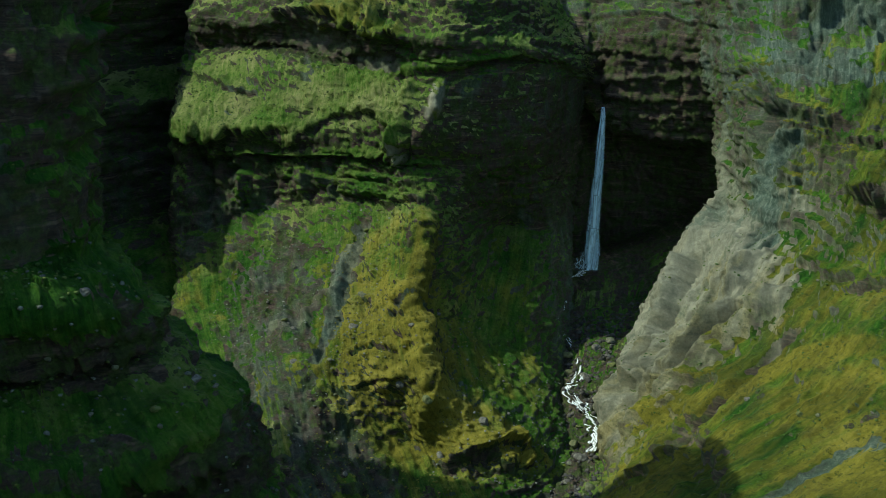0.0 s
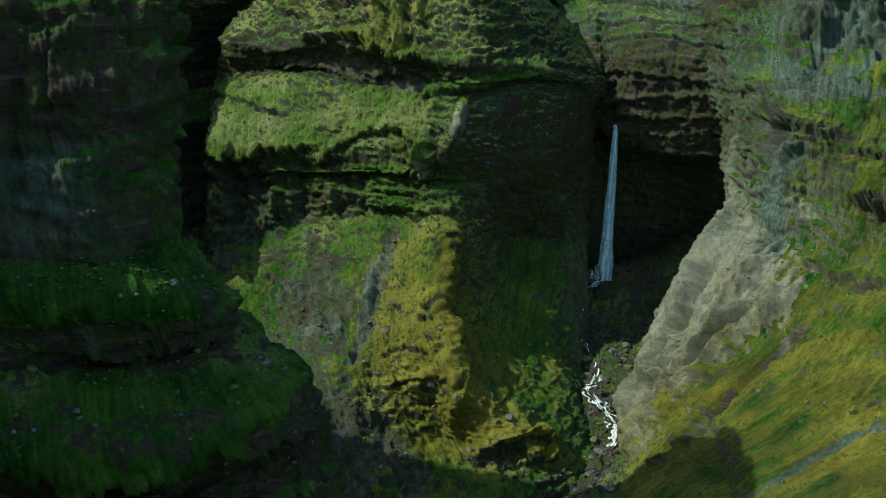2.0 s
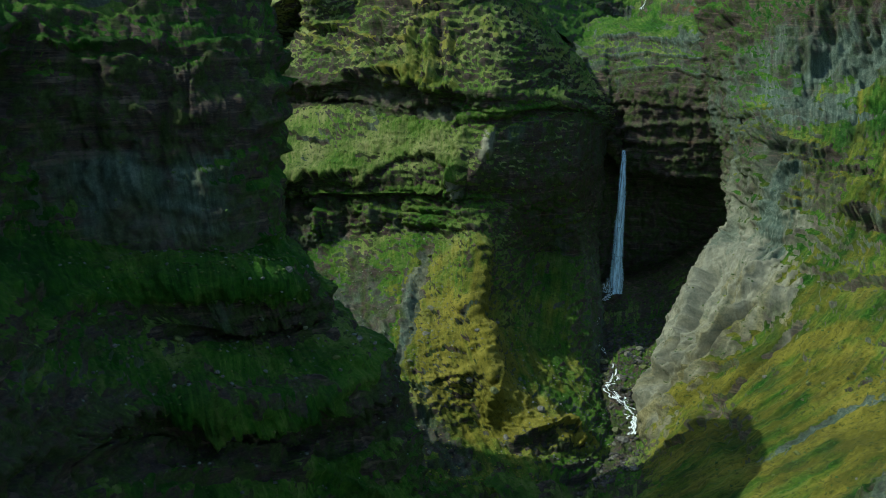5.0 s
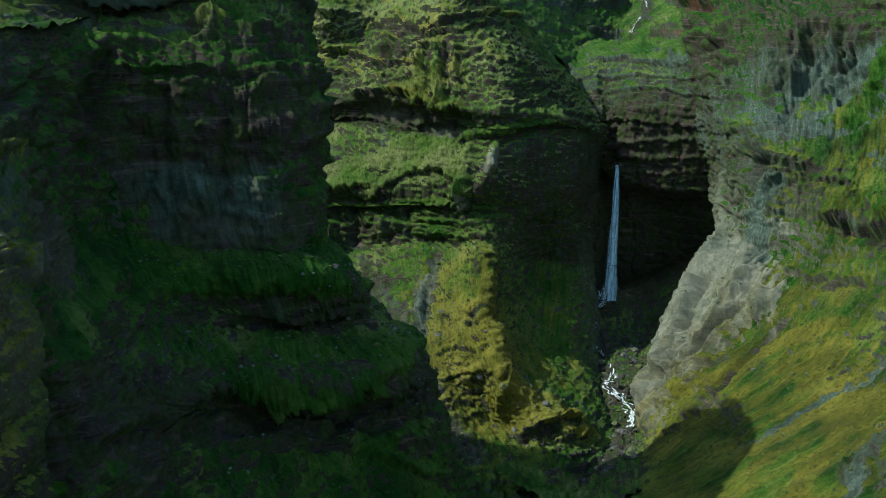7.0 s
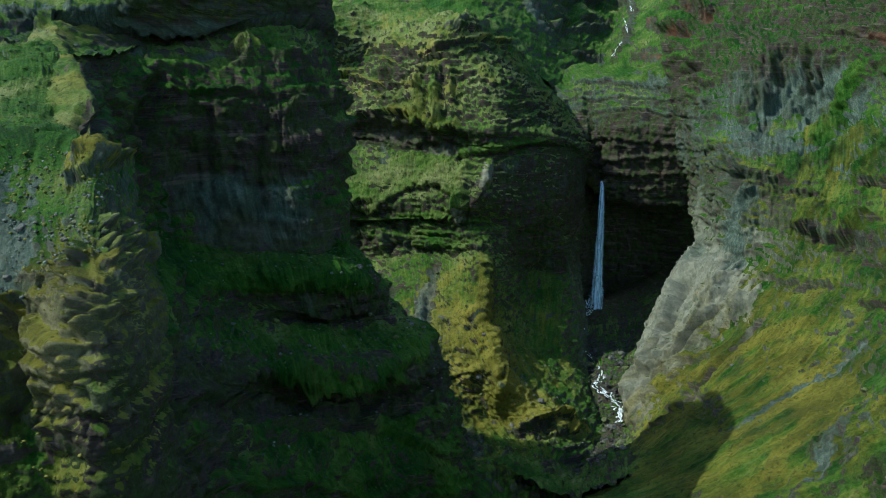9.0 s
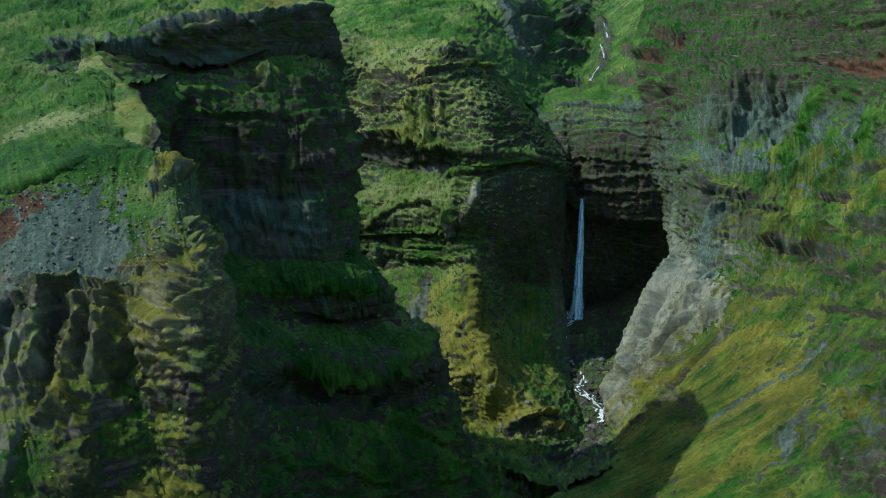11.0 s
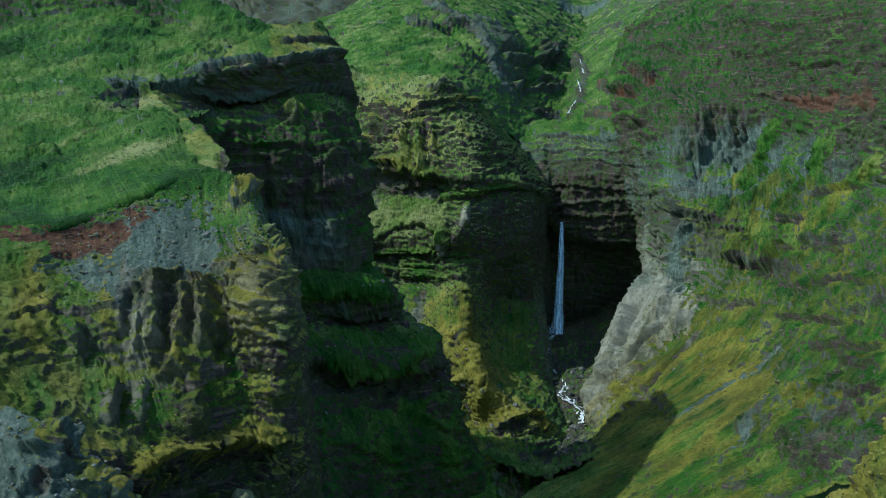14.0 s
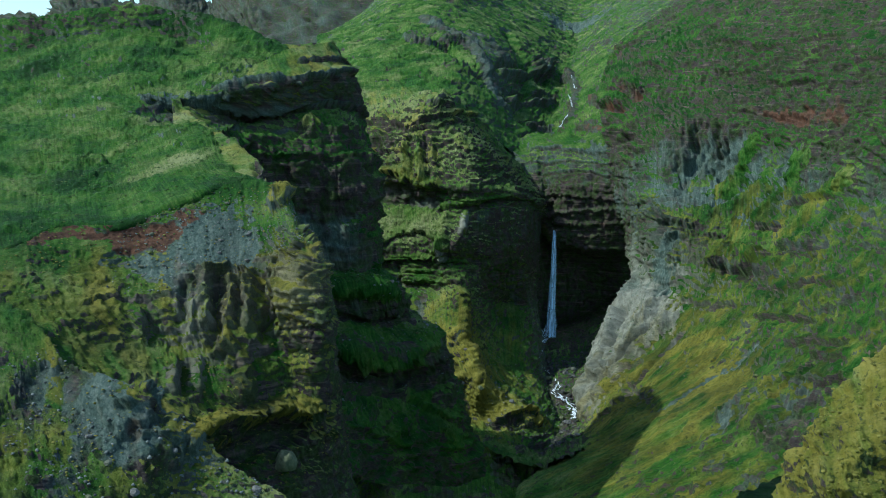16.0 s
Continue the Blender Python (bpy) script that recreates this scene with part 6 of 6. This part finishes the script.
def ribbon(bm, uv, line, widths, seed, lie=None):
    """A strip along a line, with texture places in metres; lie: the way across it."""
    rnd = random.Random(seed)
    shift = rnd.random() * 100
    fade = bm.verts.layers.float.get("fade") or bm.verts.layers.float.new("fade")
    rows, gone = [], 0.0
    for i, (p, w) in enumerate(zip(line, widths)):
        p = Vector(p)
        ahead = Vector(line[min(i + 1, len(line) - 1)]) - Vector(line[max(i - 1, 0)])
        side = Vector(lie) if lie else ahead.cross(Vector((0, 0, 1))).normalized()
        if i:
            gone += (p - Vector(line[i - 1])).length
        row = []
        for k, soft in ((-0.5, 0.0), (-0.17, 1.0), (0.17, 1.0), (0.5, 0.0)):
            v = bm.verts.new(p + side * w * k)
            v[fade] = soft * (0.0 if i == len(line) - 1 or (i == 0 and rnd.random() < 0.7) else 1.0)
            row.append((v, (shift + w * k, gone)))
        rows.append(row)
    for a, b in zip(rows, rows[1:]):
        for k in range(3):
            corners = (a[k], a[k + 1], b[k + 1], b[k])
            f = bm.faces.new([c[0] for c in corners])
            f.smooth = True
            for loop, c in zip(f.loops, corners):
                loop[uv].uv = (c[1][0] * 0.9, c[1][1] * 0.09)


def link_bm(name, bm, mat):
    mesh = bpy.data.meshes.new(name)
    bm.to_mesh(mesh)
    bm.free()
    mesh.materials.append(mat)
    return new(name, mesh)


# the fall's blue tint puts the skylight of its shade into the colour
FALL_WATER = water_material("falling_water", 0.40, (0.52, 0.69, 0.80, 1))
RAPID_WATER = water_material("white_rapids", 0.40, (0.80, 0.86, 0.90, 1))
SPRAY = water_material("thin_spray", 0.60)


def waterfall():
    """The plunge from the notch in the rim to the pool: a bundle of falling sheets that spreads."""
    rnd = random.Random(4)
    bm = bmesh.new()
    uv = bm.loops.layers.uv.new()
    for n in range(70):
        start = 0 if n < 8 else rnd.uniform(0, 0.8)
        stop = rnd.uniform(0.7, 1) if n < 8 else min(1, start + rnd.uniform(0.12, 0.4))
        side, back = rnd.gauss(0, 0.5), rnd.gauss(0, 0.5)
        line, widths = [], []
        for i in range(28):
            t = start + (stop - start) * i / 27
            spread = 0.7 + 2.6 * t**0.8
            x = 0.4 + 0.7 * (1 - t) ** 4 - 1.6 * t + side * spread + 0.4 * math.sin(9 * t + n)
            y = 12 - 9 * min(1, t * 3) ** 0.5 + back * spread
            line.append((x, y, 101.5 - 101 * t - (1.5 if t > 0.01 else 0)))
            widths.append((2.2 + 3.2 * t) * (0.7 + 0.6 * abs(math.sin(2.3 * n + 5 * t))))
        ribbon(bm, uv, line, widths, n, (1, 0.25 * math.sin(n), 0))
    ob = link_bm("waterfall", bm, FALL_WATER)
    return tagged(ob, "tall thin white waterfall plunging past a dark cave", "waterfall")


waterfall()


def spray():
    """Torn veils of spray where the fall lands."""
    rnd = random.Random(9)
    bm = bmesh.new()
    uv = bm.loops.layers.uv.new()
    for n in range(26):
        x, y, top = rnd.gauss(-5, 4.0), rnd.gauss(-1, 3), rnd.uniform(3, 17)
        line = [(x + 0.5 * i * rnd.uniform(-0.6, 0.4), y, top * (1 - i / 7)) for i in range(8)]
        ribbon(bm, uv, line, [2.2 + 0.4 * i for i in range(8)], n, (1, rnd.uniform(-0.5, 0.5), 0))
    return tagged(link_bm("spray", bm, SPRAY), "thin veil of spray at the waterfall's foot", "spray", "", "stuff")


spray()


def stream(name, label, points, width, seed, strands=7, lift=1.0, lie=None):
    """White water that follows the bed in several strands."""
    rnd = random.Random(seed)
    bm = bmesh.new()
    uv = bm.loops.layers.uv.new()
    dense = spline(points, 10 * len(points))
    for n in range(4 * strands):
        # torn strips, each along a short stretch of the bed
        side, start = rnd.gauss(0, 0.27), rnd.randrange(len(dense) - 4)
        line, widths = [], []
        for i in range(start, min(len(dense), start + rnd.randint(4, 11))):
            p = dense[i]
            w = width * (0.6 + 0.6 * math.sin(i * 0.55 + seed) ** 2)
            sway = 0.35 * math.sin(i * 0.9 + n * 2.1)
            line.append((p[0] + side * w + sway, p[1] + 0.5 * math.cos(i * 0.7 + n), p[2] + lift + 0.05 * (n % 7)))
            widths.append(w * rnd.uniform(0.10, 0.34))
        ribbon(bm, uv, line, widths, seed + n, lie)
    return tagged(link_bm(name, bm, RAPID_WATER), label, "stream", "", "structure")


stream("stream_upper", "foaming stream tumbling from the waterfall pool", [(1.5, 24.9, -7.9), (-6.2, 12.3, -8.8), (-9.7, 13, -11.4)], 5, 11, 9, 1.2)
stream("stream_step", "short white steps in the stream among boulders", [(-21.9, -63.2, 5.7), (-23.2, -74.9, 3.3), (-26.6, -96.2, 3.6), (-32.5, -114.4, 3.3), (-26.7, -106.6, -2.5), (-23.7, -106.3, -6.6), (-22.5, -120.4, -6)], 2.4, 23, 5, 1.2)
stream("stream_lower", "bright white rapids among dark boulders", [(-18.5, -132.8, -6.6), (-23.9, -158.2, -7.8), (-27.8, -169.2, -6.8), (-24, -182.5, -8.9), (-20.7, -187.1, -11.5), (-17.4, -195.2, -12.8), (-17.5, -203.3, -14.6), (-20.7, -217.1, -15.2)], 6.5, 37, 14, 1.3)
FACING = (1, -0.2, 0)
stream("cascade_top", "small white cascade in the upper gully", [(74.4, 330.0, 259.8), (75.1, 318.0, 250.3), (76.2, 308.0, 240.2)], 2.6, 50, 2, 0.3, FACING)
stream("cascade_middle", "small white cascade in the upper gully", [(54.2, 238.0, 232.7), (54.5, 225.0, 224.6), (51.8, 200.0, 216.1)], 2.6, 51, 2, 0.3, FACING)
stream("cascade_low", "small white cascade in the upper gully", [(42.8, 184.0, 210.7), (38.3, 178.0, 204.2), (33.6, 174.0, 196.0)], 3.2, 52, 2, 0.3, FACING)


# ---- stones ----
def stone_material():
    m, nodes, links, out = material("lichened_stone")
    place = nodes.new("ShaderNodeTexCoord").outputs["Object"]
    a = node(nodes, "ShaderNodeTexNoise", Scale=2.2, Detail=7.0, Roughness=0.65)
    links.new(place, a.inputs["Vector"])
    info = nodes.new("ShaderNodeObjectInfo")
    base = ramp(nodes, links, a.outputs["Fac"], (0.3, (0.045, 0.045, 0.04)), (0.55, (0.13, 0.125, 0.11)), (0.75, (0.25, 0.24, 0.20)))
    mossy = ramp(nodes, links, a.outputs["Fac"], (0.35, (0.05, 0.085, 0.012)), (0.7, (0.15, 0.15, 0.03)))
    links.new(blend(nodes, links, ramp(nodes, links, info.outputs["Random"], (0.35, 0.0), (0.9, 0.9)), base, mossy), out.inputs["Base Color"])
    out.inputs["Roughness"].default_value = 0.9
    bump = node(nodes, "ShaderNodeBump", Strength=0.7, Distance=0.2)
    links.new(a.outputs["Fac"], bump.inputs["Height"])
    links.new(bump.outputs[0], out.inputs["Normal"])
    return m


STONE = stone_material()


def stone_mesh(seed, detail=3):
    bm = bmesh.new()
    bmesh.ops.create_icosphere(bm, subdivisions=detail, radius=1.0)
    rnd = random.Random(seed)
    cuts = [(Vector((rnd.gauss(0, 1), rnd.gauss(0, 1), rnd.gauss(0, 1))).normalized(), rnd.uniform(0.55, 0.85)) for _ in range(7)]
    for v in bm.verts:
        for way, far in cuts:
            over = v.co.dot(way) - far
            if over > 0:
                v.co -= way * over * 0.85
        v.co *= 1 + 0.13 * noise.noise(v.co * 2.3 + Vector((seed, 0, 0)))
        v.co.z *= 0.8
    mesh = bpy.data.meshes.new("boulder")
    bm.to_mesh(mesh)
    bm.free()
    mesh.materials.append(STONE)
    return mesh


STONES = [stone_mesh(n) for n in range(6)]


def strew(name, label, group, place, middle, half, count, sizes, seed):
    """Loose stones, half sunk into one piece of land, inside a box."""
    rnd = random.Random(seed)
    q = LANDS[place]
    n = normals(q)
    inside = np.argwhere((np.abs(q - middle) < half).all(2) & (np.abs(n[:, :, 2]) > 0.4))
    for _ in range(count if len(inside) else 0):
        i, j = inside[rnd.randrange(len(inside))]
        size = sizes[0] + (sizes[1] - sizes[0]) * rnd.random() ** 2.5
        ob = new(name, rnd.choice(STONES))
        ob.location = Vector(q[i, j]) + Vector((0, 0, 0.15 * size))
        ob.rotation_euler = (rnd.uniform(-0.4, 0.4), rnd.uniform(-0.4, 0.4), rnd.uniform(0, 6.3))
        ob.scale = (size * rnd.uniform(0.8, 1.3), size * rnd.uniform(0.8, 1.2), size * rnd.uniform(0.7, 1.0))
        tagged(ob, label, "boulder", group)


strew("boulder", "grey lichened boulder lying on the scree", "boulders on the scree", "spur_west", (-232, -602, 172), (26, 16, 14), 70, (0.3, 1.1), 1)
strew("boulder", "grey lichened boulder on the stony ledge", "boulders on the ledge", "ledge_near", (-245, -725, 138), (40, 45, 22), 50, (0.4, 1.6), 2)
strew("boulder", "dark wet boulder beside the stream", "boulders in the stream bed", "cliff_falls", (-20, -185, -18), (28, 75, 25), 60, (0.9, 3.4), 3)
strew("boulder", "mossy boulder on the grassy talus", "boulders on the talus", "cliff_buttress", (-100, -205, 0), (45, 50, 45), 40, (0.7, 2.4), 4)
strew("boulder", "grey boulder on the scree slope", "boulders on the grey scree", "cliff_buttress", (-165, -170, 30), (35, 60, 40), 30, (0.7, 1.8), 5)
strew("boulder", "mossy boulder on the grassy slope", "boulders on the slope", "cliff_east", (50, -340, 50), (50, 120, 40), 25, (0.6, 1.8), 6)
strew("boulder", "grey boulder on the shaded ledge", "boulders on the ledges", "cliff_west", (-175, -430, 100), (40, 40, 25), 20, (0.6, 1.7), 7)


def pinnacle():
    """A pale pointed rock on the brink of the spur."""
    ob = new("rock_pinnacle", stone_mesh(17))
    ob.location, ob.rotation_euler, ob.scale = (-204.0, -658.5, 109.8), (0.1, -0.15, 0.6), (3.6, 3.4, 5.6)
    return tagged(ob, "pale lichened pointed rock on the mossy spur", "rock")


pinnacle()


def scatter(name, label, category, mat, place, middle, half, count, sizes, seed, squash, least_up=0.45):
    """Uncounted small stones or tussocks on one piece of land, joined."""
    rnd = np.random.RandomState(seed)
    bm = bmesh.new()
    bmesh.ops.create_icosphere(bm, subdivisions=1, radius=1.0)
    base = np.array([v.co for v in bm.verts])
    faces = np.array([[v.index for v in f.verts] for f in bm.faces])
    bm.free()
    q = LANDS[place]
    up = np.abs(normals(q)[:, :, 2])
    inside = q[(np.abs(q - middle) < half).all(2) & (up > least_up)]
    if not len(inside):
        return None
    at = inside[rnd.randint(len(inside), size=count)] + rnd.normal(scale=(0.4, 0.4, 0.0), size=(count, 3))
    size = sizes[0] + (sizes[1] - sizes[0]) * rnd.rand(count, 1) ** 2.2
    turn = rnd.rand(count) * 6.3
    shape_of = base[None] * (1 + 0.28 * rnd.normal(size=(count, len(base), 1))) * size[:, None] * np.array((1, 1, squash))
    c, s = np.cos(turn)[:, None], np.sin(turn)[:, None]
    v = np.stack([shape_of[:, :, 0] * c - shape_of[:, :, 1] * s, shape_of[:, :, 0] * s + shape_of[:, :, 1] * c, shape_of[:, :, 2]], 2) + at[:, None]
    f = (faces[None] + (np.arange(count) * len(base))[:, None, None]).reshape(-1)
    mesh = bpy.data.meshes.new(name)
    mesh.vertices.add(count * len(base))
    mesh.vertices.foreach_set("co", v.reshape(-1).astype(np.float32))
    mesh.loops.add(len(f))
    mesh.loops.foreach_set("vertex_index", f.astype(np.int32))
    mesh.polygons.add(len(f) // 3)
    mesh.polygons.foreach_set("loop_start", np.arange(0, len(f), 3, dtype=np.int32))
    mesh.update(calc_edges=True)
    mesh.materials.append(mat)
    return tagged(new(name, mesh), label, category, "", "stuff")


def island_material(name, low, mid, high):
    """One colour for each stone or tussock, with grain."""
    m, nodes, links, out = material(name)
    geo = nodes.new("ShaderNodeNewGeometry")
    a = node(nodes, "ShaderNodeTexNoise", Scale=1.5, Detail=6.0, Roughness=0.7)
    links.new(nodes.new("ShaderNodeTexCoord").outputs["Object"], a.inputs["Vector"])
    tone = ramp(nodes, links, geo.outputs["Random Per Island"], (0.0, low), (0.5, mid), (1.0, high))
    links.new(blend(nodes, links, ramp(nodes, links, a.outputs["Fac"], (0.35, 0.0), (0.7, 0.7)), tone, (*low, 1)), out.inputs["Base Color"])
    out.inputs["Roughness"].default_value = 0.92
    return m


PEBBLE = island_material("scree_stone", (0.04, 0.045, 0.04), (0.11, 0.125, 0.11), (0.26, 0.27, 0.24))
DARK_PEBBLE = island_material("wet_stone", (0.02, 0.02, 0.02), (0.05, 0.048, 0.045), (0.12, 0.11, 0.10))
TUSSOCK = island_material("green_tussock", (0.022, 0.055, 0.008), (0.055, 0.105, 0.014), (0.13, 0.14, 0.03))
DRY_TUSSOCK = island_material("olive_tussock", (0.10, 0.10, 0.012), (0.16, 0.15, 0.018), (0.24, 0.21, 0.035))
scatter("scree_stones", "small grey scree stones", "stones", PEBBLE, "spur_west", (-232, -606, 168), (34, 22, 20), 1500, (0.12, 0.5), 21, 0.7)
scatter("ledge_stones", "small stones and rubble on the ledge", "stones", PEBBLE, "ledge_near", (-240, -730, 138), (45, 50, 30), 1500, (0.12, 0.6), 22, 0.7)
scatter("talus_stones", "grey stones on the talus", "stones", PEBBLE, "cliff_buttress", (-160, -175, 25), (45, 70, 50), 1200, (0.2, 0.7), 23, 0.7)
scatter("green_scree", "grey-green stones on the lower talus", "stones", PEBBLE, "cliff_buttress", (-55, -200, -5), (35, 45, 35), 900, (0.2, 0.7), 24, 0.7)
scatter("bed_stones", "dark wet stones along the stream", "stones", DARK_PEBBLE, "cliff_falls", (-15, -160, -15), (40, 110, 30), 1500, (0.4, 1.6), 25, 0.7)
scatter("ledge_rubble", "stones on the shaded ledges", "stones", PEBBLE, "cliff_west", (-175, -440, 95), (50, 50, 40), 300, (0.25, 0.8), 26, 0.7)
scatter("hill_tussocks", "low green grass tussocks", "grass", TUSSOCK, "hill_west", (-290, -480, 200), (130, 170, 60), 5000, (0.2, 0.6), 31, 0.45, 0.7)
scatter("spur_tussocks", "moss and grass tussocks on the eroded spur", "grass", DRY_TUSSOCK, "spur_west", (-235, -640, 150), (70, 60, 60), 2500, (0.15, 0.5), 32, 0.55, 0.5)
scatter("ledge_tussocks", "dry olive tussocks on the ledge", "grass", DRY_TUSSOCK, "ledge_near", (-240, -735, 140), (60, 60, 40), 1200, (0.15, 0.5), 33, 0.55, 0.5)
scatter("talus_tussocks", "dry olive tussocks on the talus", "grass", DRY_TUSSOCK, "cliff_buttress", (-105, -195, 15), (35, 70, 60), 2000, (0.25, 0.7), 34, 0.55, 0.5)
scatter("meadow_tussocks", "green tussocks on the high meadow ledges", "grass", TUSSOCK, "cliff_buttress", (-150, -80, 120), (95, 45, 60), 2500, (0.3, 0.8), 35, 0.6, 0.5)
scatter("slope_tussocks", "green and olive tussocks on the slope", "grass", TUSSOCK, "cliff_east", (70, -330, 80), (80, 170, 80), 2500, (0.3, 0.7), 36, 0.55, 0.45)
scatter("shade_tussocks", "dark green tussocks on the shaded ledges", "grass", TUSSOCK, "cliff_west", (-180, -440, 100), (60, 60, 60), 1500, (0.3, 0.7), 37, 0.6, 0.5)
scatter("knob_tussocks", "dry yellow tussocks on the knob", "grass", DRY_TUSSOCK, "knob_near", (0, -670, 120), (90, 60, 60), 2500, (0.2, 0.8), 38, 0.6, 0.4)
